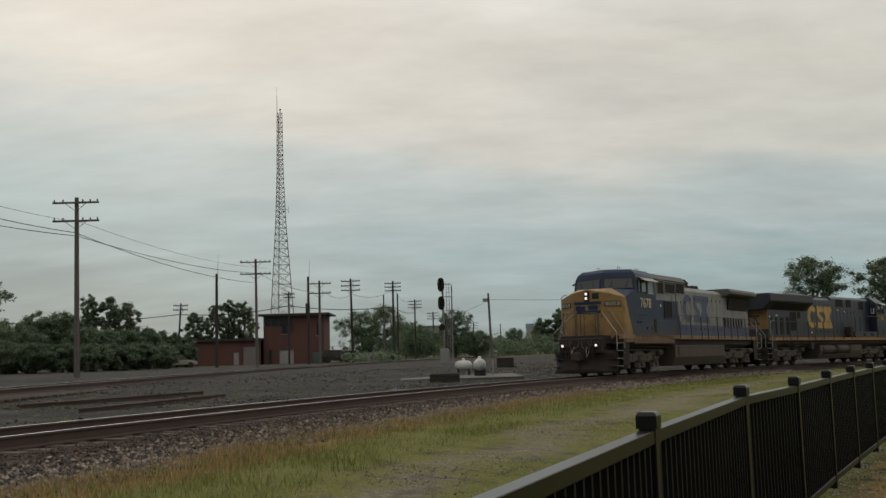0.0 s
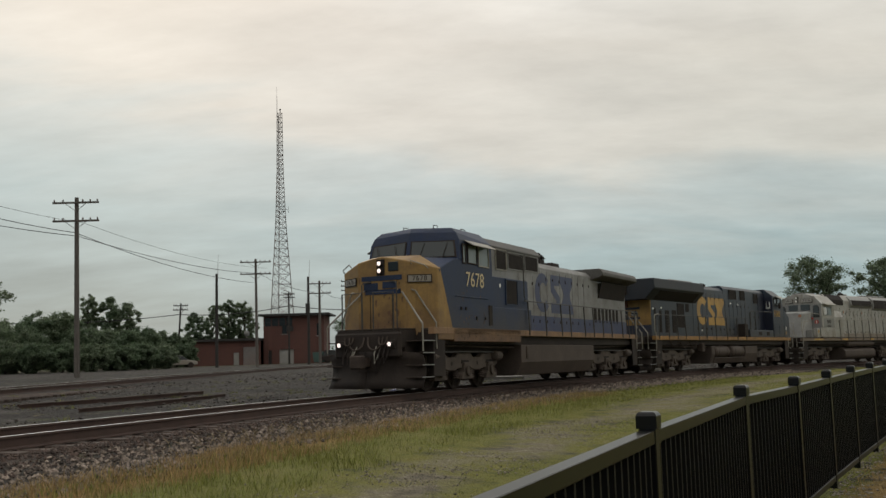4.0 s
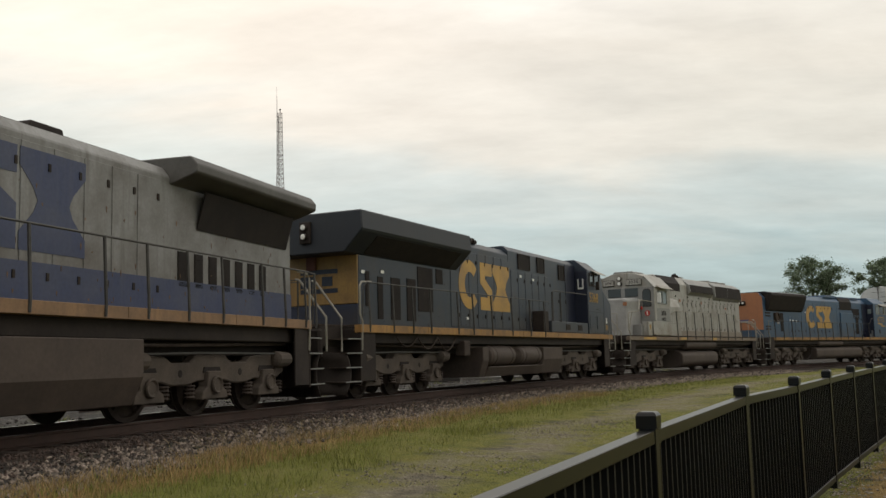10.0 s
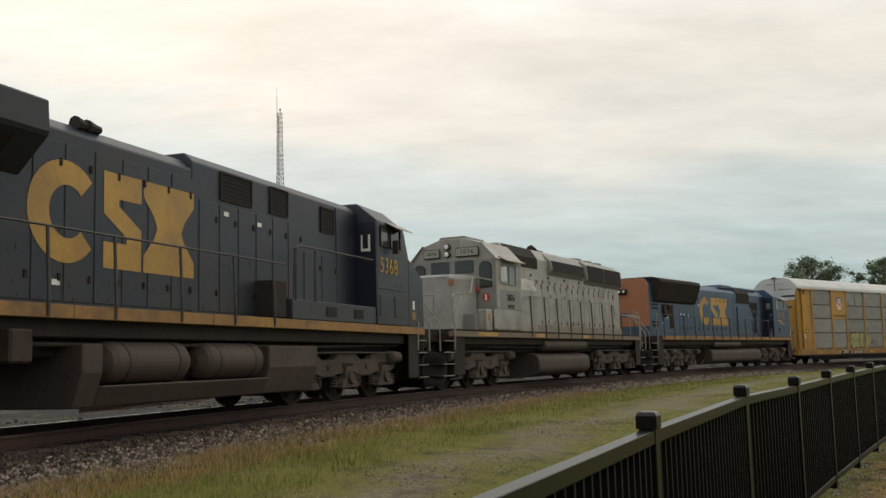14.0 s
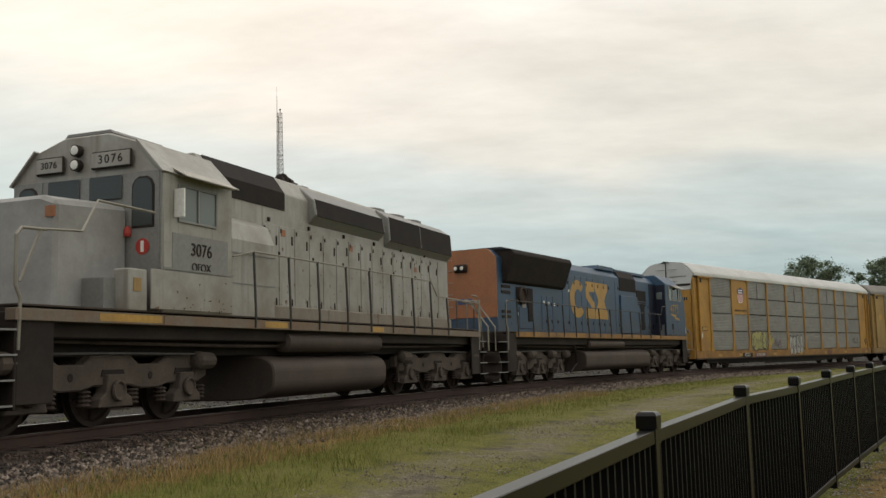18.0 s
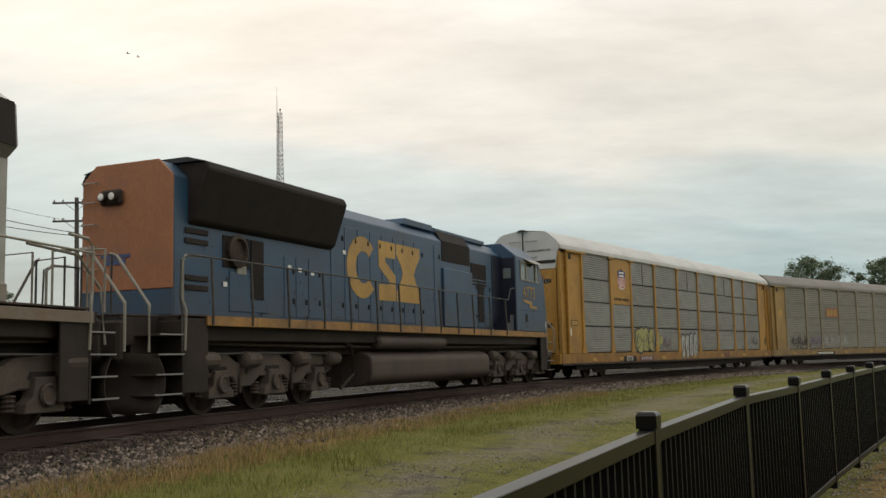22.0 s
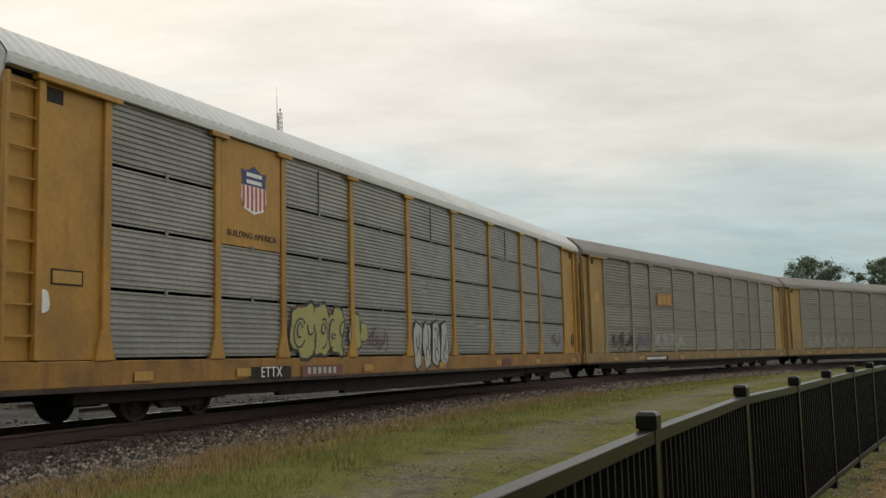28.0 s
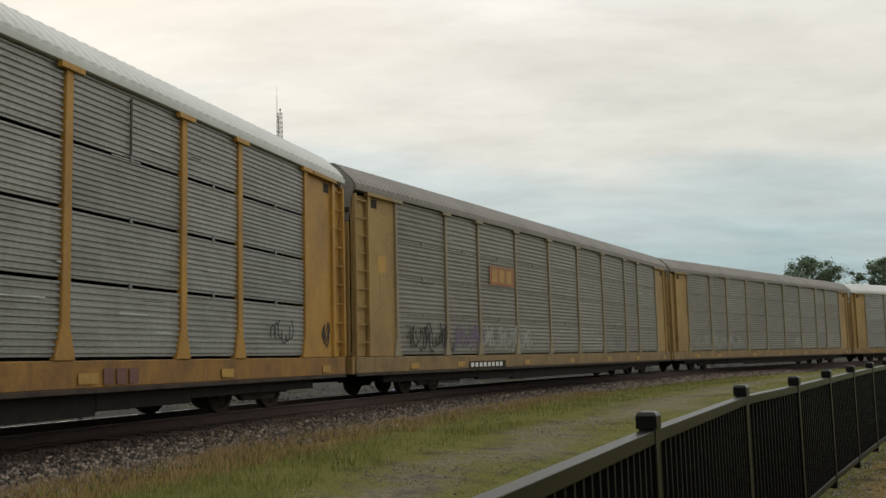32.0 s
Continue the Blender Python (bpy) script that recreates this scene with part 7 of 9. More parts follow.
    bm = B(); revolve(bm, [(0.1, X(13.6)), (0.2, X(13.5)), (0.2, X(12.6)), (0.1, X(12.5))], (0, 0.8, 0.55), "x", 12); part("air_reservoir", bm, "under", car)
    for sg in (1, -1):
        bm = B(); tube(bm, [(X(1), 0.95 * sg, 0.62), (X(7), 1.2 * sg, 0.48), (X(21), 1.2 * sg, 0.48), (X(27), 0.95 * sg, 0.62)], 0.025, 5); part("brake_pipe", bm, "under", car)
    # reflector tabs along the sill
    for k, u in enumerate((2.6, 5.2, 9.9, 14.0, 18.2, 22.0, 26.3)):
        bx("reflector", u, u + 0.42, 1.522, 1.527, 0.66, 0.80, "gold", bevel=0)
    # scuffs and bare scratches along the panel ribs
    rnd = random.Random(500 + i)
    for k in range(34):
        u, w = rnd.uniform(2.2, 25.2), rnd.choice((1.5, 1.6, 2.2, 2.6, 3.3, 4.0)) + rnd.uniform(-0.3, 0.4)
        if i == 4 and 4.6 < u + 0.4 < 7.2 and w > 2.9:
            continue
        bx("scuff", u, u + rnd.uniform(0.12, 0.75), 1.489, 1.494, w, w + rnd.uniform(0.008, 0.022), "rackroof" if rnd.random() < 0.6 else "spray_dark", bevel=0)
    freight_truck(car, i, 0, L_ / 2 - PIVOTS[i])
    freight_truck(car, i, 1, -L_ / 2 + PIVOTS[i])
    return car, X, bx


def place_words(car, s, x, y, z, size, m, spacing=1.0):
    return words(s, size, Matrix.Translation((x, y, z)) @ Matrix.Rotation(math.pi, 4, "Z") @ Matrix.Rotation(math.pi / 2, 4, "X"), m, car, "lettering", spacing=spacing)


def stroke(car, X, u, w, ru, rw, a0, a1, wide, m, y=1.511, skew=0.0):
    """A sprayed line: a flat ribbon along an arc, on the wagon side."""
    bm = B()
    n = 14
    prev = None
    for k in range(n + 1):
        a = radians(a0 + (a1 - a0) * k / n)
        c, s_ = math.cos(a), math.sin(a)
        row = []
        for f in (-0.5, 0.5):
            px, pz = ru * c + wide * f * c, rw * s_ + wide * f * s_
            for dy in (0.0, 0.004):
                row.append(bm.verts.new((X(u + px + skew * pz), y + dy, w + pz)))
        if prev:
            for p, q in ((0, 1), (1, 3), (3, 2), (2, 0)):
                bm.faces.new((prev[p], prev[q], row[q], row[p]))
        prev = row
    return part("sprayed_line", bm, m, car)


def racks():
    car, X, bx = autorack(4, "yellow autorack wagon with silver corrugated sides, shield emblem and sprayed patches", "rackyellow", "galv", "rackroof")
    # emblem board
    board = bx("emblem_board", 4.78, 6.64, 1.47, 1.50, 2.955, 4.87, "rackyellow", lab="yellow board with striped shield")
    cx, y = X(5.76), 1.502
    top = [(cx - 0.40, 4.38), (cx - 0.24, 4.36), (cx, 4.47), (cx + 0.24, 4.36), (cx + 0.40, 4.38), (cx + 0.36, 4.20), (cx + 0.38, 4.10), (cx - 0.38, 4.10), (cx - 0.36, 4.20)]
    bm = B(); prism(bm, top, y, y + 0.008, "y"); part("shield_top", bm, "navy", board)
    low = [(cx - 0.38, 4.095), (cx + 0.38, 4.095), (cx + 0.40, 3.85), (cx + 0.30, 3.66), (cx, 3.58), (cx - 0.30, 3.66), (cx - 0.40, 3.85)]
    bm = B(); prism(bm, low, y, y + 0.006, "y"); part("shield_field", bm, "white", board)
    for k in range(6):
        xx = cx - 0.33 + 0.132 * k
        bm = B(); box(bm, xx - 0.033, xx + 0.033, y + 0.006, y + 0.010, 3.70 - 0.07 * (1 - abs(k - 2.5) / 2.5), 4.09); part("shield_stripe", bm, "shieldred", board)
    for k, w in enumerate((4.30, 4.17)):
        bm = B(); box(bm, cx - 0.24, cx + 0.24, y + 0.009, y + 0.012, w - 0.035, w + 0.035); part("shield_bar", bm, "white", board)
    face = Matrix.Rotation(math.pi / 2, 4, "Z") @ Matrix.Rotation(math.pi / 2, 4, "X")
    words("EXCESS HEIGHT CAR", 0.105, Matrix.Translation((X(0.10) + 0.034, 0.66, 4.86)) @ face, "spray_dark", car, "lettering")
    words("ETTX", 0.15, Matrix.Translation((X(0.10) + 0.040, 0.55, 3.98)) @ face, "spray_maroon", car, "lettering")
    for k in range(6):
        bm = B(); box(bm, X(0.10) + 0.034, X(0.10) + 0.040, 0.28 + 0.1 * k, 0.34 + 0.1 * k, 3.80, 3.89); part("number_bar", bm, "spray_maroon", car)
    place_words(car, "BUILDING AMERICA", X(5.71), 1.506, 3.17, 0.165, "spray_dark", 1.05)
    # reporting mark on a black patch, number as bars
    bx("mark_patch", 5.60, 6.95, 1.521, 1.525, 0.60, 0.82, "black", bevel=0)
    place_words(car, "ETTX", X(6.28), 1.527, 0.71, 0.27, "white", 1.12)
    bx("number_patch", 7.35, 8.95, 1.521, 1.525, 0.60, 0.82, "spray_maroon", bevel=0)
    for k in range(6):
        bx("number_bar", 7.55 + 0.20 * k, 7.66 + 0.20 * k, 1.526, 1.530, 0.65, 0.78, "spray_white", bevel=0)
    # sprayed patches
    for u, rx, rz, sd in ((7.45, 0.52, 0.56, 3), (8.15, 0.40, 0.56, 5), (8.75, 0.36, 0.52, 8), (9.55, 0.26, 0.44, 9), (9.95, 0.18, 0.22, 10)):
        blob("sprayed_patch", car, X(u), 1.50, rx, rz, 1.497, "spray_dark", sd)
        blob("sprayed_patch", car, X(u), 1.50, rx * 0.88, rz * 0.88, 1.503, "spray_yellow", sd)
    for u, w, ru, rw, a0, a1 in ((7.3, 1.45, 0.22, 0.28, 40, 330), (7.3, 1.5, 0.10, 0.14, 20, 300), (7.72, 1.62, 0.13, 0.2, 180, 360), (7.85, 1.3, 0.05, 0.22, -90, 90), (8.2, 1.45, 0.16, 0.3, -100, 120),
                                 (8.2, 1.55, 0.08, 0.1, 0, 360), (8.55, 1.45, 0.13, 0.3, 60, 300), (8.62, 1.4, 0.08, 0.05, 0, 330), (9.05, 1.55, 0.18, 0.16, 0, 250), (9.05, 1.3, 0.09, 0.2, 90, 300), (6.98, 1.4, 0.06, 0.2, 90, 270), (9.3, 1.4, 0.07, 0.12, 0, 360)):
        stroke(car, X, u, w, ru, rw, a0, a1, 0.035, "spray_dark", 1.509, 0.12)
        stroke(car, X, u + 0.03, w + 0.015, ru * 0.82, rw * 0.84, a0 + 20, a1 - 40, 0.012, "spray_white", 1.511, 0.12)
    for k in range(9):
        stroke(car, X, 10.3 + 0.09 * k, 1.30 + 0.05 * (k % 4), 0.10, 0.16 + 0.02 * (k % 3), 30 * k, 30 * k + 210, 0.03, "spray_purple" if k % 2 else "spray_maroon", 1.498)
    blob("sprayed_patch", car, X(7.8), 1.93, 0.7, 0.05, 1.499, "spray_maroon", 22, 0.3)
    for k, u in enumerate((12.75, 13.3, 13.85, 14.4)):
        blob("sprayed_patch", car, X(u), 1.25, 0.27, 0.60, 1.497, "spray_dark", 31 + k)
        blob("sprayed_patch", car, X(u), 1.25, 0.22, 0.54, 1.503, "spray_white", 31 + k)
        stroke(car, X, u, 1.42, 0.09, 0.26, -180 + 40 * (k % 2), 20 + 60 * (k % 3), 0.03, "spray_dark", 1.509)
        stroke(car, X, u + 0.03, 1.0, 0.10, 0.16, 0, 200 + 40 * k, 0.03, "spray_dark", 1.509)
    for k in range(6):
        stroke(car, X, 24.0 + 0.16 * k, 1.42 + 0.05 * (k % 3), 0.10, 0.17, 50 * k, 50 * k + 200, 0.03, "spray_dark", 1.498)
        stroke(car, X, 26.5 + 0.05 * k, 1.4 + 0.06 * (k % 3), 0.08, 0.2, 70 * k, 70 * k + 190, 0.035, "spray_dark", 1.47)
    for k in range(3):
        bx("faded_mark", 18.75 + 0.3 * k, 18.98 + 0.3 * k, 1.521, 1.524, 0.64, 0.86, "spray_maroon", bevel=0, lab="faded maroon bar")
    lab = bx("notice", 0.98, 1.58, 1.462, 1.467, 2.02, 2.24, "black", bevel=0)
    bx("notice_face", 1.01, 1.55, 1.468, 1.471, 2.045, 2.215, "gold", lab, 0)
    blob("sticker", car, X(0.35 + 0.45), 1.78, 0.13, 0.16, 1.498, "white", 61, 0.05)
    # second and third: paler and duller
    car, X, bx = autorack(5, "pale yellow autorack wagon with dull grey sides and sprayed patches", "rackpale", "galv2", "rackroof2")
    bd = bx("mark_board", 7.45, 9.25, 1.50, 1.515, 3.06, 3.64, "orange", lab="faded orange mark board")
    for k in range(3):
        bx("mark_bar", 7.6 + 0.52 * k, 7.98 + 0.52 * k, 1.516, 1.522, 3.16, 3.54, "gold", bd, 0)
    for k in range(56):
        u = 2.6 + 0.145 * k
        m = "spray_dark" if u < 5.0 else "spray_purple" if u < 6.9 else "spray_white"
        stroke(car, X, u, 1.36 + 0.07 * (k % 4), 0.13, 0.22 + 0.03 * (k % 3), 55 * k, 55 * k + 170 + 20 * (k % 5), 0.035 + 0.012 * (k % 3), m, 1.498)
    for k in range(6):
        stroke(car, X, 19.3 + 0.12 * k, 1.4, 0.10, 0.2, 60 * k, 60 * k + 200, 0.03, "spray_purple", 1.498)
    bx("notice", 1.15, 1.55, 1.462, 1.467, 3.0, 3.4, "gold", bevel=0)
    bx("mark_patch", 5.9, 8.4, 1.521, 1.525, 0.60, 0.80, "black", bevel=0)
    for k in range(8):
        bx("number_bar", 6.0 + 0.28 * k, 6.18 + 0.28 * k, 1.526, 1.530, 0.64, 0.76, "white", bevel=0)
    car, X, bx = autorack(6, "pale yellow autorack wagon with weathered grey sides", "rackpale", "galv2", "rackroof2")
    for k in range(44):
        u = 2.9 + 0.19 * k + 8.0 * (k > 30)
        stroke(car, X, u, 1.36 + 0.06 * (k % 4), 0.14, 0.22 + 0.03 * (k % 3), 65 * k, 65 * k + 190, 0.04, "spray_yellow" if k > 38 else "spray_white", 1.498)
    autorack(7, "pale yellow autorack wagon with light grey corrugated sides", "rackpale", "galv", "rackroof")


racks()


# ================= fence in the foreground =================
FENCE_TOP = 1.228
FENCE_POSTS = [(-0.305, 1.62), (0.92, 4.47), (2.15, 7.13), (3.11, 8.74), (4.07, 10.46), (5.0, 12.08)]


def build_fence():
    fence = thing("fence", "black powder-coated steel picket fence beside the grass", "fence")
    posts = [Vector((x, y, 0)) for x, y in FENCE_POSTS]
    ang = radians(30.2)
    for k in range(9):
        posts.append(posts[-1] + Vector((math.sin(ang), math.cos(ang), 0)) * 1.86)
        ang += radians(0.5)
    pm = bpy.data.meshes.new("post")
    bm = B()
    box(bm, -0.038, 0.038, -0.038, 0.038, -0.05, FENCE_TOP - 0.055)
    bmesh.ops.bevel(bm, geom=list(bm.edges), offset=0.004, segments=1, affect="EDGES")
    bm.to_mesh(pm); bm.free(); pm.materials.append(M["fence"])
    cm = bpy.data.meshes.new("post_cap")
    bm = B()
    hull(bm, [(x * s, y * s, z) for s, z in ((0.047, FENCE_TOP - 0.075), (0.047, FENCE_TOP - 0.018), (0.041, FENCE_TOP - 0.006), (0.032, FENCE_TOP)) for x in (1, -1) for y in (1, -1)])
    bm.to_mesh(cm); bm.free(); cm.materials.append(M["fence"])
    kb = B(); box(kb, -0.011, 0.011, -0.024, 0.024, 0.06, FENCE_TOP - 0.12)
    km = bpy.data.meshes.new("picket"); kb.to_mesh(km); kb.free(); km.materials.append(M["picket"])
    count = 0
    far_v, far_f = [], []
    for k, c in enumerate(posts):
        d = (posts[min(k + 1, len(posts) - 1)] - posts[min(k, len(posts) - 2)])
        S = d.length
        d.normalize()
        rot = Matrix.Rotation(math.atan2(d.y, d.x), 4, "Z")
        post = new("post", pm); post.parent = fence; post.matrix_basis = Matrix.Translation(c) @ rot
        cap = new("post_cap", cm); cap.parent = post
        if k == len(posts) - 1:
            break
        for w, h in ((FENCE_TOP - 0.082, 0.06), (0.13, 0.06)):
            bm = B()
            t = 0.033
            box(bm, 0.038, S - 0.038, -t, t, w - h, w)
            r = part("top_rail" if w > 1.1 else "rail", bm, "fence", fence, bevel=0.003)
            r.matrix_basis = Matrix.Translation(c) @ rot
            if w > 1.1:
                bm = B(); box(bm, 0.039, 0.08, -t - 0.004, t + 0.004, w - h - 0.004, w + 0.003); part("bracket", bm, "fence", r)
        n = round(S / 0.112)
        for j in range(1, n):
            m = Matrix.Translation(c + d * (S * j / n)) @ rot
            if k < 9:
                p = new("picket", km); p.parent = fence; p.matrix_basis = m
            else:
                n0 = len(far_v)
                far_v += [tuple(m @ v.co) for v in km.vertices]
                far_f += [[n0 + i for i in f.vertices] for f in km.polygons]
    tagged(soup("far_pickets", far_v, far_f, "picket", fence), kind="stuff")


# ================= poles, mast, tower, buildings =================
def z_at(x, y):
    return float(ground_z(np.array([float(x)]), np.array([float(y)]))[0])


POLE_LABELS = {2: "weathered wooden utility pole with two crossarms", 3: "dark wooden utility pole with three crossarms", 0: "plain dark wooden pole without crossarms"}


def pole(x, y, top, arms, half, r=0.15, m="wood", lean=(0.0, 0.0), gap=0.9, whip=0.0, turn=0.0, braces=True, label=""):
    z0 = z_at(x, y) - 0.3
    p = thing("utility_pole", label or POLE_LABELS[arms], "utility pole", "utility poles across the yard")
    p.location = (x, y, z0)
    h = top - z0
    bm = B(); tube(bm, [(0, 0, 0), (lean[0] * 0.5, lean[1] * 0.5, h * 0.5), (lean[0], lean[1], h)], r, 8, 0.7)
    part("pole", bm, m, p)
    for k in range(arms):
        w = h - 0.35 - gap * k
        cx, cy = lean[0] * w / h, lean[1] * w / h
        c, s = math.cos(turn), math.sin(turn)
        bm = B()
        hull(bm, [(cx + a * c - b * s, cy + a * s + b * c + 0.0, w + e) for a in (-half, half) for b in (-0.16 - 0.05, -0.16 + 0.05) for e in (-0.06, 0.06)])
        arm = part("crossarm", bm, m, p)
        for a in (-half * 0.93, -half * 0.55, half * 0.3, half * 0.62, half * 0.93):
            bm = B(); revolve(bm, [(0.02, 0.06), (0.05, 0.10), (0.06, 0.16), (0.03, 0.22)], (cx + a * c + 0.16 * s, cy + a * s - 0.16 * c, w), "z", 6)
            part("insulator", bm, "steel", arm)
        if braces:
            for sg in (1, -1):
                bm = B(); tube(bm, [(cx + sg * half * 0.45 * c, cy - 0.2 + sg * half * 0.45 * s, w - 0.05), (cx, cy - 0.1, w - 0.55)], 0.02, 4); part("brace", bm, m, arm)
    if whip:
        bm = B(); tube(bm, [(lean[0] + 0.12, lean[1], h - 0.4), (lean[0] + 0.2, lean[1], h + whip)], 0.035, 5, 0.3); part("whip_aerial", bm, "steel", p)
    return p


def build_birds():
    """Two small birds that glide down across the sky and away."""
    paths = ([(0.0, -34.0, 40.0, 62.0), (20.5, -20.0, 60.0, 28.0), (21.5, -22.61, 68.0, 25.91), (22.0, -23.24, 72.0, 24.77), (22.5, -24.38, 76.0, 24.06), (23.0, -24.66, 80.0, 23.81), (23.5, -23.15, 84.0, 24.19), (24.0, -21.23, 88.0, 25.4), (24.5, -19.7, 96.0, 27.3), (32.0, -60.0, 420.0, 46.0)],
             [(0.0, -36.0, 40.0, 58.0), (20.5, -20.4, 60.0, 27.0), (21.5, -22.6, 68.0, 24.95), (22.0, -22.46, 72.0, 24.48), (22.5, -22.39, 76.0, 23.73), (23.0, -22.24, 80.0, 23.4), (23.5, -21.26, 84.0, 23.63), (24.0, -19.05, 88.0, 23.95), (24.5, -17.53, 96.0, 25.6), (32.0, -50.0, 420.0, 44.0)])
    M["feather"] = mat("dark_grey_feathers", (0.06, 0.055, 0.05), 0.8)
    for rows in paths:
        b = thing("bird", "small dark bird gliding high over the yard", "bird", "birds over the yard")
        bm = B(); revolve(bm, [(0.005, -0.13), (0.03, -0.06), (0.04, 0.0), (0.032, 0.06), (0.02, 0.10), (0.004, 0.14)], (0, 0, 0), "x", 8); part("body", bm, "feather", b)
        bm = B(); hull(bm, [(-0.12, 0, 0), (-0.22, 0.035, 0), (-0.22, -0.035, 0), (-0.12, 0, 0.008)]); part("tail", bm, "feather", b)
        for sg in (1, -1):
            bm = B(); hull(bm, [(0.06, 0.02 * sg, 0.0), (-0.05, 0.02 * sg, 0.0), (0.03, 0.14 * sg, 0.05), (-0.06, 0.13 * sg, 0.05), (-0.05, 0.27 * sg, 0.06), (0.0, 0.14 * sg, 0.06)]); part("wing", bm, "feather", b)
        BIRDS.append((b, [(t, x, y, z, 0.9) for t, x, y, z in rows]))


def build_poles():
    pole(-23.1, 62.0, 12.1, 2, 1.48, 0.19, gap=1.18, lean=(-0.15, 0))
    pole(-19.3, 102.0, 11.9, 2, 1.6, 0.17, gap=1.25, lean=(-0.1, 0), turn=0.05)
    pole(-25.8, 112.0, 11.3, 0, 0, 0.20, "wooddk", whip=2.4, label="dark wooden pole with a whip aerial")
    pole(-16.1, 118.0, 11.2, 0, 0, 0.19, "wooddk", whip=2.0, label="dark wooden pole with a whip aerial")
    pole(-14.0, 112.0, 10.2, 2, 1.35, 0.17, gap=1.1)
    pole(-11.7, 128.0, 11.6, 3, 1.25, 0.18, "wooddk", gap=0.6, lean=(-0.2, 0), turn=-0.1)
    pole(-7.2, 145.0, 12.4, 3, 1.2, 0.19, "wooddk", gap=0.55)
    pole(-6.6, 146.0, 10.6, 0, 0, 0.15, "wooddk")
    pole(-8.9, 150.0, 10.7, 0, 0, 0.15, "wood")
    pole(-5.1, 185.0, 11.8, 3, 1.3, 0.17, "wooddk", gap=0.6)
    pole(-2.1, 230.0, 11.3, 3, 1.4, 0.18, "wooddk", gap=0.65)
    pole(10.2, 320.0, 11.4, 3, 1.6, 0.2, "wooddk", gap=0.8)
    pole(19.0, 320.0, 10.6, 0, 0, 0.2, "wooddk")
    pole(-56.4, 150.0, 8.7, 2, 1.1, 0.15, "wooddk", gap=0.6)
    pole(-35.2, 130.0, 9.1, 2, 0.95, 0.15, "wooddk", lean=(0.5, 0), gap=0.55, turn=0.25)
    pole(-21.6, 138.0, 10.8, 2, 0.8, 0.15, "wooddk", gap=0.5, turn=0.4)
    p = pole(6.0, 120.0, 8.7, 0, 0, 0.17, "wood", lean=(-0.25, 0), label="leaning wooden pole with a floodlight")
    bm = B(); hull(bm, [(x, y, z) for x in (-0.95, -0.35) for y in (-0.2, 0.2) for z in (7.35, 7.75)]); part("floodlight", bm, "silverdk", p)
    # cables
    def cable(pts, sag, r=0.022, name="overhead_cable"):
        for k, (a, b) in enumerate(zip(pts, pts[1:])):
            a, b = Vector(a), Vector(b)
            line = [a.lerp(b, t / 10) - Vector((0, 0, sag * 4 * (t / 10) * (1 - t / 10))) for t in range(11)]
            bm = B(); tube(bm, line, r, 4)
            ob = part(name, bm, "wire")
            tagged(ob, "thin black overhead cable strung between poles", "cable", "overhead cables")
    cable([(-34.0, 50.0, 13.0), (-23.3, 62, 9.83), (-19.6, 102, 9.40)], 0.55)
    cable([(-34.0, 50.0, 11.9), (-23.2, 62, 9.62), (-18.8, 102, 10.35)], 0.5)
    cable([(-34.0, 50.0, 13.9), (-22.8, 62, 10.45), (-18.2, 102, 10.9)], 0.6, 0.012)
    cable([(-60, 130, 7.2), (-35.0, 130, 7.6), (-21.6, 138, 8.8), (-7.2, 145, 8.6), (-5.1, 185, 9.4)], 0.5, 0.05)
    cable([(-14.0, 112, 9.3), (-11.7, 128, 9.6), (-7.2, 145, 11.2), (-5.1, 185, 11.0), (-2.1, 230, 10.8)], 0.8)
    cable([(-19.3, 102, 10.5), (-14.6, 112, 8.9)], 0.4)
    cable([(-2.1, 230, 9.6), (6.0, 120, 7.9), (60, 140, 9.5)], 0.6, 0.02)


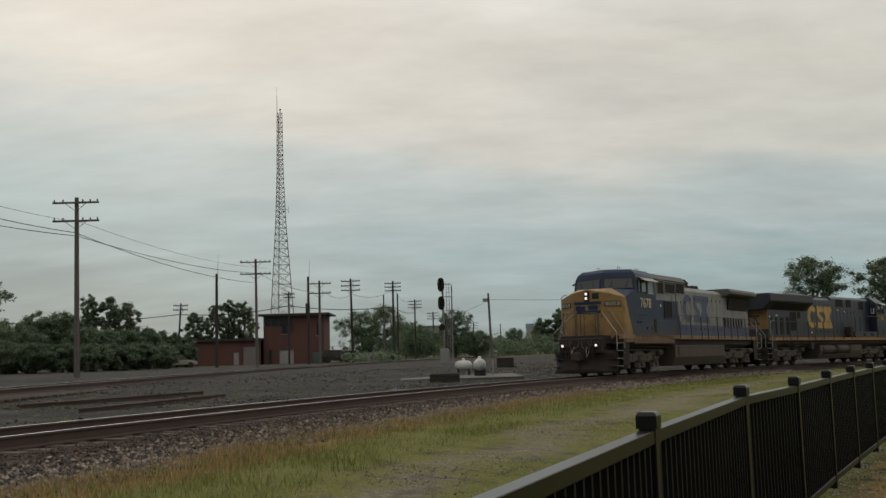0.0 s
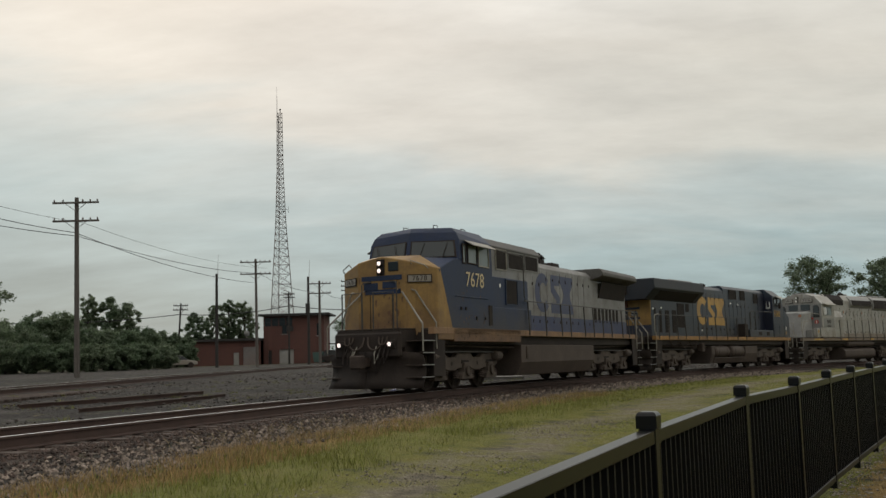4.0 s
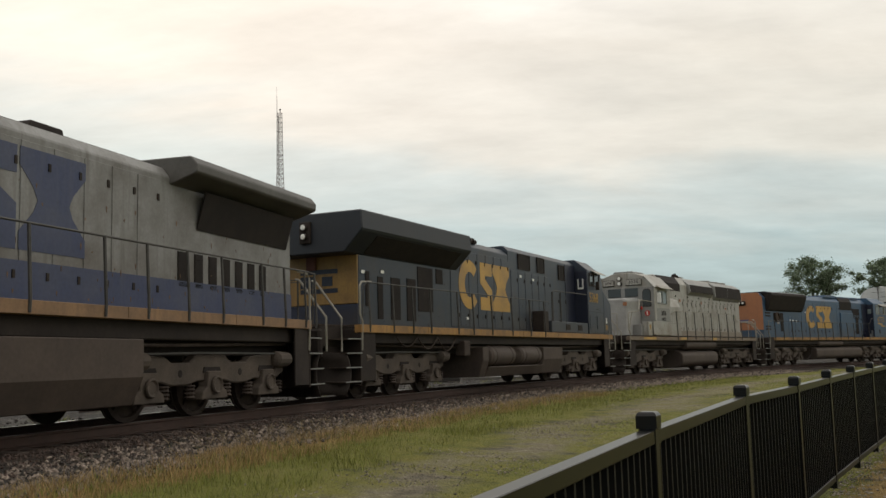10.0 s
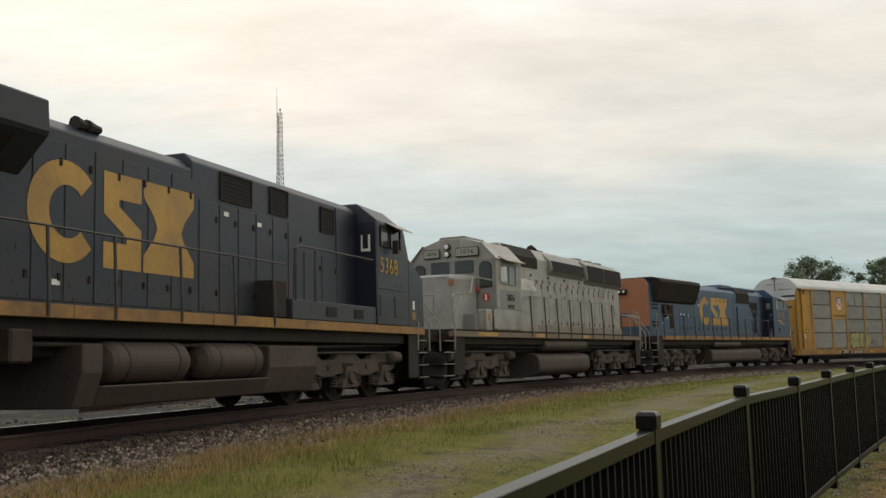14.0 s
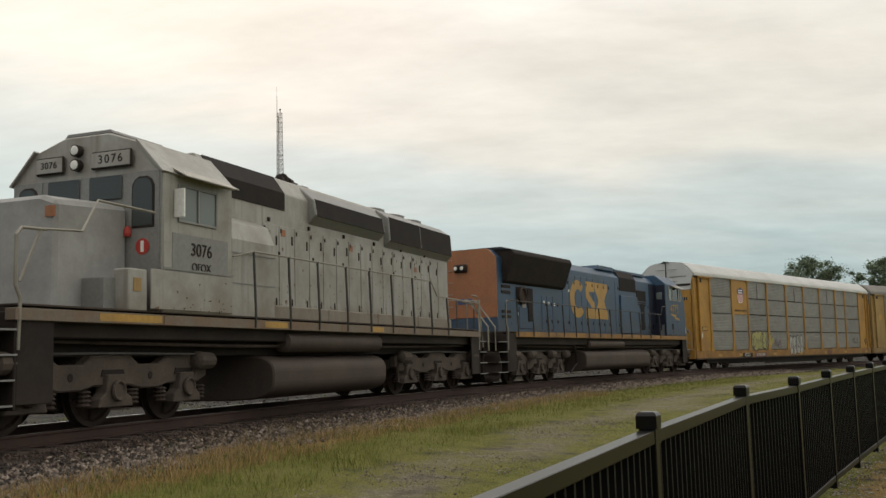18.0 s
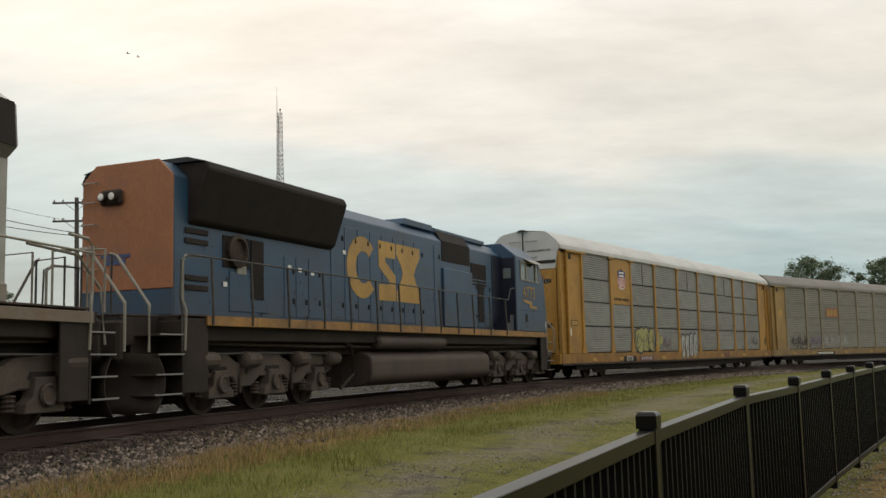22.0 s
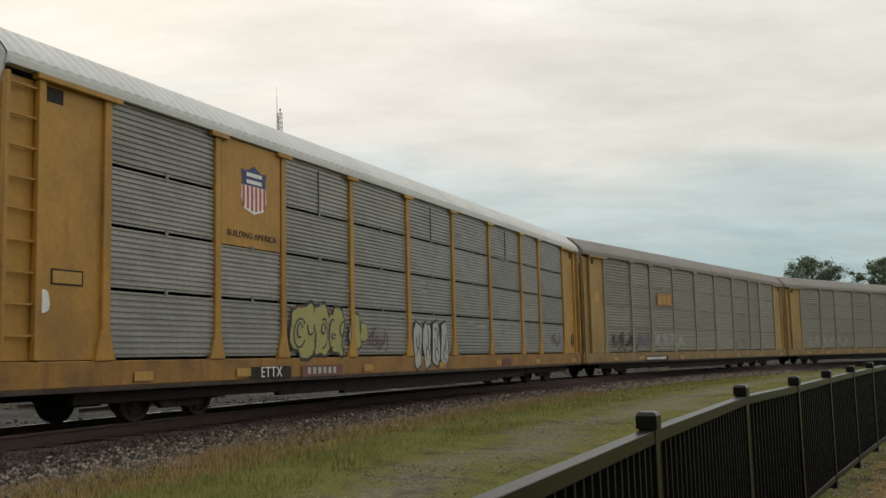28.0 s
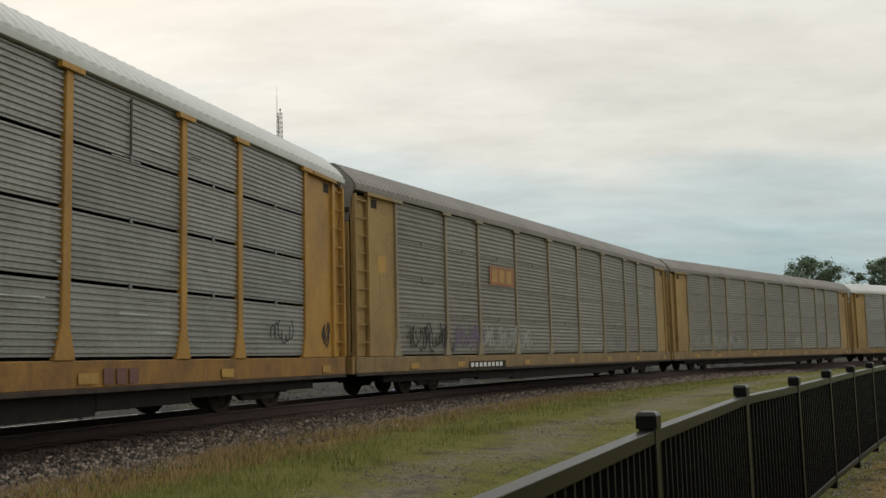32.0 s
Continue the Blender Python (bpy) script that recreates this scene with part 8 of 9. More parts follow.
def build_tower():
    x0, y0 = -25.0, 152.0
    z0 = z_at(x0, y0)
    t = thing("radio_tower", "tall tapering steel lattice radio tower with whip aerial", "radio tower")
    t.location = (x0, y0, z0)
    H_ = 40.2 - z0

    def half(w):
        return float(np.interp(w, (0, 8, 22, 30, H_), (2.35, 1.78, 0.82, 0.52, 0.42)))
    levels = [0.0]
    while levels[-1] < H_ - 0.5:
        levels.append(min(H_, levels[-1] + max(0.75, half(levels[-1]) * 1.05)))
    def corner(k, w):
        a = math.pi / 2 + 2 * math.pi * k / 3 + 0.35
        return Vector((half(w) * 1.12 * math.cos(a), half(w) * 1.12 * math.sin(a), w))
    for k in range(3):
        bm = B(); tube(bm, [corner(k, w) for w in levels], 0.075, 5, 0.6); part("leg", bm, "steel", t)
    for a, b in zip(levels, levels[1:]):
        for k in range(3):
            bm = B()
            tube(bm, [corner(k, a), corner((k + 1) % 3, b)], 0.028, 4); part("lattice_bar", bm, "steel", t)
            bm = B()
            tube(bm, [corner((k + 1) % 3, a), corner(k, b)], 0.028, 4); part("lattice_bar", bm, "steel", t)
            if k == 0 or a > 0:
                bm = B(); tube(bm, [corner(k, b), corner((k + 1) % 3, b)], 0.03, 4); part("cross_bar", bm, "steel", t)
    bm = B(); tube(bm, [(-0.35, 0, H_ - 0.4), (-0.35, 0, H_ + 2.5), (-0.37, 0, H_ + 4.2)], 0.05, 5, 0.3); part("whip_aerial", bm, "steel", t)
    bm = B(); revolve(bm, [(0.06, 0), (0.06, 0.35), (0.14, 0.5), (0.1, 0.7)], (0.15, 0, H_), "z", 8); part("beacon", bm, "black", t)
    for w, dx in ((24.0, 1.3), (6.5, -1.9), (5.0, -1.8)):
        bm = B(); tube(bm, [(0, 0, w), (dx, 0, w + 0.1)], 0.03, 4); tube(bm, [(dx, 0, w - 0.5), (dx, 0, w + 0.5)], 0.025, 4); part("side_aerial", bm, "steel", t)


def build_building():
    x0, x1, y0, y1, zt = -26.3, -17.4, 144.0, 151.0, 8.0
    zb = z_at(-22, 144) - 0.1
    b = thing("brick_building", "two-storey dark red brick yard office with flat overhanging roof", "building")
    b.location = (0, 0, 0)

    def bx(name, a, c, d, e, f, g, m, par=None, bv=0.0, lab=""):
        bm = B(); box(bm, a, c, d, e, f, g)
        return part(name, bm, m, par or b, lab, bv)
    # front wall in strips round the openings
    openings = [(-24.0, -21.9, zb, zb + 2.2), (-18.5, -17.9, 4.6, 6.4), (-25.6, -25.1, zb, zb + 2.1), (-23.6, -22.8, 5.0, 6.3)]
    def wall(name, xa, xb, y, thick, za, zc, holes):
        xs = sorted({xa, xb, *[h[0] for h in holes], *[h[1] for h in holes]})
        w = new(name); w.parent = b
        k = 0
        for p, q in zip(xs, xs[1:]):
            cuts = sorted((h[2], h[3]) for h in holes if h[0] <= p and h[1] >= q)
            z = za
            for lo, hi in cuts + [(zc, zc)]:
                if lo - z > 0.02:
                    bx("wall_section", p, q, y, y + thick, z, lo, "brick", w)
                z = max(z, hi)
        return w
    wall("front_wall", x0, x1, y0, 0.35, zb, zt - 0.35, openings)
    bx("side_wall", x1 - 0.35, x1, y0 + 0.35, y1, zb, zt - 0.35, "brick")
    bx("side_wall", x0, x0 + 0.35, y0 + 0.35, y1, zb, zt - 0.35, "brick")
    bx("back_wall", x0, x1, y1, y1 + 0.35, zb, zt - 0.35, "brick")
    bx("roof", x0 - 0.6, x1 + 0.9, y0 - 0.7, y1 + 0.8, zt - 0.35, zt - 0.1, "roofdark", None, 0.02, "dark flat roof slab")
    bx("roof_edge", x0 - 0.65, x1 + 0.95, y0 - 0.75, y0 - 0.7, zt - 0.42, zt - 0.05, "roofdark")
    bx("garage_door", -24.0, -21.9, y0 + 0.15, y0 + 0.2, zb, zb + 2.2, "concrete", lab="pale grey roller door")
    bx("entry_door", -25.6, -25.1, y0 + 0.15, y0 + 0.2, zb, zb + 2.1, "roofdark")
    for o in (openings[1], openings[3]):
        w = bx("window", o[0], o[1], y0 + 0.18, y0 + 0.2, o[2], o[3], "glass")
        bx("window_frame", o[0], o[0] + 0.06, y0 + 0.1, y0 + 0.18, o[2], o[3], "roofdark", w)
        bx("window_sill", o[0] - 0.05, o[1] + 0.05, y0 - 0.06, y0 + 0.1, o[2] - 0.08, o[2], "concrete", w)
    for k in range(4):
        w = bx("upper_window", -26.1 + 1.05 * k, -25.2 + 1.05 * k, y0 - 0.03, y0 - 0.004, 6.15, 7.35, "glass")
        bx("mullion", -26.1 + 1.05 * k, -26.04 + 1.05 * k, y0 - 0.06, y0 - 0.031, 6.15, 7.35, "roofdark", w)
        bx("sash_bar", -26.03 + 1.05 * k, -25.2 + 1.05 * k, y0 - 0.05, y0 - 0.031, 6.72, 6.78, "roofdark", w)
    bx("chimney", -20.5, -19.9, 147, 147.6, zt - 0.1, zt + 1.6, "roofdark")
    bx("vent_hood", -22.9, -21.9, 143.7, 144, 5.4, 6.1, "roofdark")
    a = thing("brick_annex", "low dark red brick annex with flat roof beside the yard office", "building")
    xa, xb, ya = -37.4, -26.4, 142.0

    def ax(name, p, q, d, e, f, g, m, lab=""):
        bm = B(); box(bm, p, q, d, e, f, g)
        return part(name, bm, m, a, lab)
    zb2 = z_at(-32, 142) - 0.1
    for p, q in ((xa, -30.3), (-29.5, -28.9), (-27.0, xb)):
        ax("wall_section", p, q, ya, ya + 0.3, zb2, 4.1, "brick")
    ax("wall_section", -30.3, -29.5, ya, ya + 0.3, zb2 + 1.9, 4.1, "brick")
    ax("wall_section", -28.9, -27.0, ya, ya + 0.3, zb2 + 2.7, 4.1, "brick")
    ax("metal_door", -28.9, -27.0, ya + 0.1, ya + 0.16, zb2, zb2 + 2.7, "steel", "dull grey metal door")
    ax("small_door", -30.3, -29.5, ya + 0.1, ya + 0.16, zb2, zb2 + 1.9, "concrete", "pale small door")
    ax("side_wall", xa, xa + 0.3, ya + 0.3, ya + 8, zb2, 4.1, "brick")
    ax("back_wall", xa, xb, ya + 8, ya + 8.3, zb2, 4.1, "brick")
    ax("roof", xa - 0.4, xb, ya - 0.5, ya + 8.6, 4.1, 4.45, "roofdark", "dark flat roof slab")
    bm = B(); revolve(bm, [(0.05, 0), (0.38, 0.14), (0.42, 0.18)], (-28.6, ya + 1.0, 5.2), "y", 16)
    dish = tagged(part("satellite_dish", bm, "silverdk"), "grey satellite dish on a roof mount", "satellite dish")
    dish.location = (0, 0, 0)
    bm = B(); tube(bm, [(-28.6, ya + 1.2, 4.45), (-28.6, ya + 1.2, 5.2)], 0.06, 5); part("mount", bm, "steel", dish)


def build_signal():
    x0, y0 = 0.15, 85.0
    z0 = z_at(x0, y0)
    s = thing("signal_mast", "black railway signal mast with three round heads and ladder", "railway signal")
    s.location = (x0, y0, z0)
    H_ = 8.1 - z0
    bm = B(); tube(bm, [(0, 0, 0), (-0.06, 0, H_ - 0.2)], 0.09, 8); part("mast", bm, "steel", s)
    for w, hh, ww in ((H_ - 0.65, 0.62, 0.30), (H_ - 2.25, 0.60, 0.30), (H_ - 4.35, 0.28, 0.26)):
        bm = B()
        pts = []
        for k in range(16):
            a = 2 * math.pi * k / 16
            c, s_ = math.cos(a), math.sin(a)
            pts.append((ww * math.copysign(abs(c) ** 0.8, c) - 0.18, w + hh * math.copysign(abs(s_) ** 0.75, s_)))
        prism(bm, pts, -0.30, -0.24, "y")
        hd = part("signal_head", bm, "black", s, bevel=0.01)
        bm = B(); box(bm, -0.30, -0.06, -0.24, 0.05, w - hh * 0.7, w + hh * 0.7); part("lamp_case", bm, "black", hd)
        for dz in ((0.3, 0, -0.3) if hh > 0.4 else (0,)):
            bm = B(); revolve(bm, [(0.10, -0.30), (0.115, -0.50), (0.10, -0.50), (0.085, -0.31)], (-0.18, 0, w + dz), "y", 10); part("hood", bm, "black", hd)
    for dx in (0.28, 0.52):
        bm = B(); tube(bm, [(dx, 0, 0), (dx, 0, H_ - 0.5)], 0.025, 5); part("ladder_rail", bm, "steel", s)
    for k in range(18):
        bm = B(); tube(bm, [(0.28, 0, 0.4 + 0.36 * k), (0.52, 0, 0.4 + 0.36 * k)], 0.016, 4); part("ladder_rung", bm, "steel", s)
    for w in (H_ - 0.6, H_ - 1.7, H_ - 2.9, H_ - 4.2):
        bm = B(); box(bm, -0.1, 0.75, -0.03, 0.03, w - 0.03, w + 0.03); part("bracket", bm, "steel", s)
    bm = B(); box(bm, -0.4, 0.4, -0.25, 0.25, 0, 1.3); part("relay_case", bm, "silverdk", s, bevel=0.03)
    p = thing("signal_post", "slim grey steel post behind the signal mast", "post")
    p.location = (0.9, 90.0, z_at(0.9, 90) - 0.1)
    bm = B(); tube(bm, [(0, 0, 0), (0.05, 0, 7.2)], 0.07, 6); part("shaft", bm, "steel", p)
    bm = B(); box(bm, -0.1, 0.1, -0.1, 0.1, 0, 0.3); part("foot", bm, "concrete", p)


def build_yard_things():
    # low dark box, two white tanks, far block
    x, y = 0.05, 47.5
    z = z_at(x, y)
    pad = thing("concrete_pad", "pale worn concrete pad under the white tanks", "concrete pad")
    pad.location = (0.8, 53.5, z_at(0.8, 53.5) - 0.12)
    for k in range(4):
        bm = B(); box(bm, -3.3 + 1.65 * k, -1.66 + 1.65 * k, -3.6, 4.0, 0.0, 0.16 + 0.006 * (k % 2)); part("slab", bm, "padgrey", pad, bevel=0.01)
    b = thing("timber_crib", "low dark timber crib box lying on the yard ground", "timber box")
    b.location = (x, y, z)
    for k in range(2):
        bm = B(); box(bm, -0.72, 0.72, -0.5, -0.42, 0.02 + 0.19 * k, 0.19 + 0.19 * k); part("front_board", bm, "wooddk", b, bevel=0.01)
        bm = B(); box(bm, -0.72, 0.72, 0.42, 0.5, 0.02 + 0.19 * k, 0.19 + 0.19 * k); part("back_board", bm, "wooddk", b, bevel=0.01)
    for sx in (-0.72, 0.64):
        bm = B(); box(bm, sx, sx + 0.08, -0.42, 0.42, 0.0, 0.38); part("end_board", bm, "wooddk", b, bevel=0.01)
    bm = B(); box(bm, -0.64, 0.64, -0.42, 0.42, 0.3, 0.34); part("lid", bm, "wooddk", b)
    for x, y, axis, ln, r in ((1.15, 56.0, "x", 0.50, 0.29), (2.0, 54.0, "y", 0.6, 0.34)):
        z = z_at(0.8, 53.5) + 0.04
        t = thing("gas_tank", "white horizontal gas tank on a dark cradle", "gas tank", "white gas tanks in the yard")
        t.location = (x, y, z)
        bm = B(); revolve(bm, [(0.08, -ln), (r * 0.75, -ln + 0.08), (r, -ln + 0.25), (r, ln - 0.25), (r * 0.75, ln - 0.08), (0.08, ln)], (0, 0, 0.25 + r), axis, 18); part("vessel", bm, "tankwhite", t, smooth=True)
        for s in (-0.3, 0.3):
            bm = B()
            if axis == "x":
                box(bm, s - 0.06, s + 0.06, -r * 0.8, r * 0.8, 0, 0.36)
            else:
                box(bm, -r * 0.9, r * 0.9, s - 0.06, s + 0.06, 0, 0.36)
            part("cradle", bm, "wooddk", t)
        bm = B(); revolve(bm, [(0.09, 0), (0.09, 0.12), (0.03, 0.14)], (0, 0, 0.25 + 2 * r - 0.02), "z", 8); part("valve_cover", bm, "white", t)
    p = thing("marker_post", "short pale post beside the tanks", "post")
    p.location = (2.75, 54.5, z_at(2.75, 54.5))
    bm = B(); tube(bm, [(0, 0, 0), (0, 0, 0.95)], 0.05, 6); part("shaft", bm, "concrete", p)
    bm = B(); box(bm, -0.12, 0.12, -0.12, 0.12, 0, 0.08); part("foot", bm, "concrete", p)
    p = thing("equipment_case", "dark grey low equipment case in the yard", "equipment case")
    p.location = (4.4, 70.0, z_at(4.4, 70))
    bm = B(); box(bm, -0.6, 0.6, -0.4, 0.4, 0.0, 0.62); part("case", bm, "wooddk", p, bevel=0.03)
    bm = B(); box(bm, -0.63, 0.63, -0.43, 0.43, 0.62, 0.66); part("lid", bm, "black", p)
    bm = B()
    revolve(bm, [(0.05, 0.0), (0.10, 0.01), (0.125, 0.20), (0.13, 0.21), (0.10, 0.22)], (0, 0, 0), "z", 14)
    bk = tagged(part("bucket", bm, "plastic"), "small dark blue plastic bucket lying on the yard ground", "bucket")
    bk.matrix_basis = Matrix.Translation((-1.75, 32.0, z_at(-1.75, 32) + 0.11)) @ Matrix.Rotation(1.45, 4, "Y")
    bm = B(); tube(bm, [(0.12, 0, 0.2), (0.06, 0.1, 0.28), (-0.06, 0.1, 0.28), (-0.12, 0, 0.2)], 0.006, 4); part("handle", bm, "handrail", bk)
    # spare rails on the ground
    for (xa, ya), (xb, yb) in (((-12.0, 27.8), (-8.8, 36.0)), ((-9.4, 25.4), (-7.5, 33.7))):
        n = 9
        line = []
        for k in range(n):
            x, y = xa + (xb - xa) * k / (n - 1), ya + (yb - ya) * k / (n - 1)
            d = Vector((xb - xa, yb - ya, 0)).normalized()
            line.append((Vector((x, y, z_at(x, y) + 0.13)), Vector((d.y, -d.x, 0))))
        bm = B(); sweep(bm, RAIL_PROF, line)
        tagged(part("spare_rail", bm, "rail"), "rusty spare rail lying on the yard ground", "rail", "spare rails beside the track")
    # parked vehicles by the office
    def vehicle(x, y, turn, paint, L_, H_, name, label):
        v = thing(name, label, "car", "vehicles parked by the office")
        v.matrix_basis = Matrix.Translation((x, y, z_at(x, y))) @ Matrix.Rotation(turn, 4, "Z")
        w = 0.9
        bm = B(); prism(bm, [(-L_ / 2, 0.35), (L_ / 2, 0.35), (L_ / 2, 0.75), (L_ / 2 - 1.1, 0.95), (-L_ / 2, 1.0)], -w, w, "y"); part("body", bm, paint, v, bevel=0.06)
        bm = B(); hull(bm, [(a, b * s, c) for a, b, c in ((L_ / 2 - 1.2, 0.86, 0.95), (L_ / 2 - 1.8, 0.74, H_), (-L_ / 2 + 0.5, 0.74, H_), (-L_ / 2 + 0.1, 0.86, 0.98)) for s in (1, -1)]); part("cabin", bm, "glass", v, bevel=0.03)
        bm = B(); hull(bm, [(a, b * s, c) for a, b in ((L_ / 2 - 1.75, 0.72), (-L_ / 2 + 0.5, 0.72)) for s in (1, -1) for c in (H_ - 0.02, H_ + 0.04)]); part("roof", bm, paint, v)
        for a in (L_ / 2 - 0.85, -L_ / 2 + 0.85):
            for s in (1, -1):
                bm = B(); revolve(bm, [(0.2, -0.1), (0.34, -0.11), (0.34, 0.11), (0.2, 0.1)], (a, w * 0.92 * s, 0.34), "y", 14); part("wheel", bm, "black", v)
    vehicle(-32.3, 120.0, 0.5, "silver", 4.2, 1.45, "parked_car", "silver saloon car parked beside the brick annex")
    vehicle(-14.9, 139.0, 0.25, "black", 4.6, 1.75, "parked_car", "dark sport utility car parked beside the office")
    vehicle(-13.2, 142.0, 0.1, "white", 4.6, 1.7, "parked_car", "white pickup truck parked beside the office")
    d = thing("waste_skip", "dull green waste skip beside the brick office", "waste skip")
    d.location = (-17.4, 140.5, z_at(-17.4, 140.5))
    M["skipgreen"] = mat("skip_green_paint", (0.05, 0.10, 0.085), 0.6)
    bm = B(); hull(bm, [(a, b, c) for a, c in ((-1.0, 0.1), (1.0, 0.1), (-1.2, 1.5), (1.2, 1.7)) for b in (-0.7, 0.7)]); part("bin", bm, "skipgreen", d, bevel=0.03)
    bm = B(); box(bm, -1.2, 1.2, -0.72, 0.72, 1.66, 1.74); part("lid", bm, "black", d)
    c = thing("pale_cabinet", "pale grey metal cabinet standing in the yard", "cabinet")
    c.location = (-9.2, 128.0, z_at(-9.2, 128))
    bm = B(); box(bm, -0.85, 0.85, -0.5, 0.5, 0, 1.2); part("case", bm, "silverdk", c, bevel=0.02)
    bm = B(); box(bm, -0.9, 0.9, -0.55, 0.55, 1.2, 1.26); part("lid", bm, "silverdk", c)
    # far sheds on the horizon
    f = thing("warehouse", "long pale grey warehouse on the far horizon", "building")
    f.location = (-8.0, 420.0, 0)
    bm = B(); box(bm, -14, 14, 0, 20, 0.5, 13.0); part("wall", bm, "concrete", f)
    bm = B(); box(bm, -14.5, 14.5, -0.5, 20.5, 13.0, 13.5); part("roof", bm, "silverdk", f)
    for k in range(5):
        bm = B(); box(bm, -12 + 5.4 * k, -9.5 + 5.4 * k, -0.1, 0.0, 7.5, 9.0); part("window", bm, "glass", f)
    f = thing("white_shed", "small pale blue-topped shed on the far horizon", "building")
    f.location = (39.0, 420.0, 0)
    bm = B(); box(bm, -2.6, 2.6, 0, 6, 1.0, 11.8); part("wall", bm, "concrete", f)
    bm = B(); box(bm, -2.8, 2.8, -0.2, 6.2, 11.8, 13.2); part("roof", bm, "paleblue", f)


# ================= trees and scrub =================
def crown_soup(rng, clumps, leaf, per, squash=0.8):
    """Leaf blades scattered round clump centres: vertices and faces."""
    vs, fs = [], []
    c = np.repeat(np.array([a[:3] for a in clumps]), per, 0)
    r = np.repeat(np.array([a[3] for a in clumps]), per)
    n = len(c)
    d = rng.normal(size=(n, 3))
    d /= np.linalg.norm(d, axis=1)[:, None]
    p = c + d * (r * (0.45 + np.abs(rng.normal(0, 0.5, n))).clip(0.05, 1.9))[:, None] * np.array([1, 1, squash])
    # leaves lie roughly like shingles round each clump, tilted to the sky
    nrm = d + np.array([0, 0, 0.35]) + rng.normal(0, 0.45, (n, 3))
    a = np.cross(nrm, rng.normal(size=(n, 3))); a /= np.linalg.norm(a, axis=1)[:, None]
    b = np.cross(nrm, a); b /= np.linalg.norm(b, axis=1)[:, None]
    s = leaf * rng.uniform(0.6, 1.4, n)[:, None]
    verts = np.stack([p - a * s, p + b * s * 0.55, p + a * s, p - b * s * 0.55], 1).reshape(-1, 3)
    faces = np.arange(n * 4).reshape(n, 4)
    return verts, faces


def tree(x, y, top, rad, seed, leaf=0.30, per=46, base=None, m="leaf", trunk_h=0.45, clumps=46, gaps=0.5, name="tree", label="", low=0.3, squash=0.8):
    rng = np.random.default_rng(seed)
    z0 = z_at(x, y) - 0.1
    t = thing(name, label or "leafy deciduous tree with an uneven dark green crown", "tree" if name == "tree" else "shrub", "trees and scrub round the yard")
    t.location = (x, y, z0)
    h = top - z0
    bm = B()
    tr = max(0.12, h * 0.022)
    tube(bm, [(0, 0, 0), (0.1, 0.05, h * trunk_h * 0.5), (rng.uniform(-0.2, 0.2), 0, h * trunk_h), (rng.uniform(-0.4, 0.4), 0.2, h * 0.8)], tr, 7, 0.35)
    cl = []
    mid = h * (low + (1 - low) / 2)
    for k in range(clumps):
        d = rng.normal(size=3); d /= np.linalg.norm(d)
        f = rng.uniform(0.35, 1.0) ** gaps
        hz = (h - h * low) / 2
        wob = 0.78 + 0.3 * math.sin(3 * math.atan2(d[1], d[0]) + seed) * abs(d[0]) + 0.12 * math.sin(seed + 7 * d[2])
        p = (d[0] * rad * f * wob, d[1] * rad * f * wob, mid + d[2] * hz * f * 0.88)
        cl.append((*p, rng.uniform(0.10, 0.24) * min(rad, hz * 1.3) * (46 / clumps) ** 0.18))
    for k in range(7):
        c = cl[int(rng.integers(len(cl)))]
        s = h * rng.uniform(trunk_h * 0.6, 0.7)
        tube(bm, [(0.05, 0, s), (c[0] * 0.5, c[1] * 0.5, (s + c[2]) / 2 + 0.2), (c[0], c[1], c[2])], tr * 0.4, 5, 0.3)
    part("trunk", bm, "bark", t)
    v, f = crown_soup(rng, cl, leaf, per, squash)
    v[:, 2] = np.maximum(v[:, 2], 0.03)
    tagged(soup("crown", v.tolist(), f.tolist(), m, t), "dense leafy crown")
    return t


SCRUB = [(-47.9, 104, 6.8, 3.6), (-46.9, 108, 6.5, 2.5), (-46.8, 112, 7.5, 2.3), (-45.5, 114, 8.5, 2.6), (-44.3, 116, 7.6, 1.7), (-40.9, 112, 5.9, 2.3), (-38.6, 112, 5.6, 2.3), (-36.2, 112, 5.4, 2.3), (-37.8, 124, 6.0, 2.4), (-37.6, 130, 6.1, 2.3), (-35.5, 130, 5.3, 1.7), (-34.6, 132, 5.2, 1.4), (-43.7, 98, 4.2, 2.0), (-40.9, 98, 3.8, 2.0), (-38.4, 99, 3.6, 2.1), (-35.9, 100, 3.6, 2.0), (-34.0, 102, 3.5, 1.9), (-32.6, 106, 3.6, 1.8), (-31.8, 112, 3.6, 1.7), (-33.8, 128, 4.0, 1.6)]
STAND = [(-47.6, 132, 10.8, 1.2), (-45.0, 132, 10.3, 1.7), (-42.7, 132, 9.9, 1.5), (-37.9, 150, 8.7, 1.7), (-35.3, 152, 10.2, 1.4), (-33.6, 154, 10.7, 1.4), (-31.6, 156, 10.7, 1.9), (-13.6, 165, 9.4, 3.6), (-10.2, 170, 10.6, 3.4), (-4.6, 190, 7.2, 4.0), (-7.5, 200, 8.6, 3.6), (2.0, 160, 8.4, 2.9), (5.6, 165, 5.0, 2.8), (22.0, 300, 8.8, 3.6)]


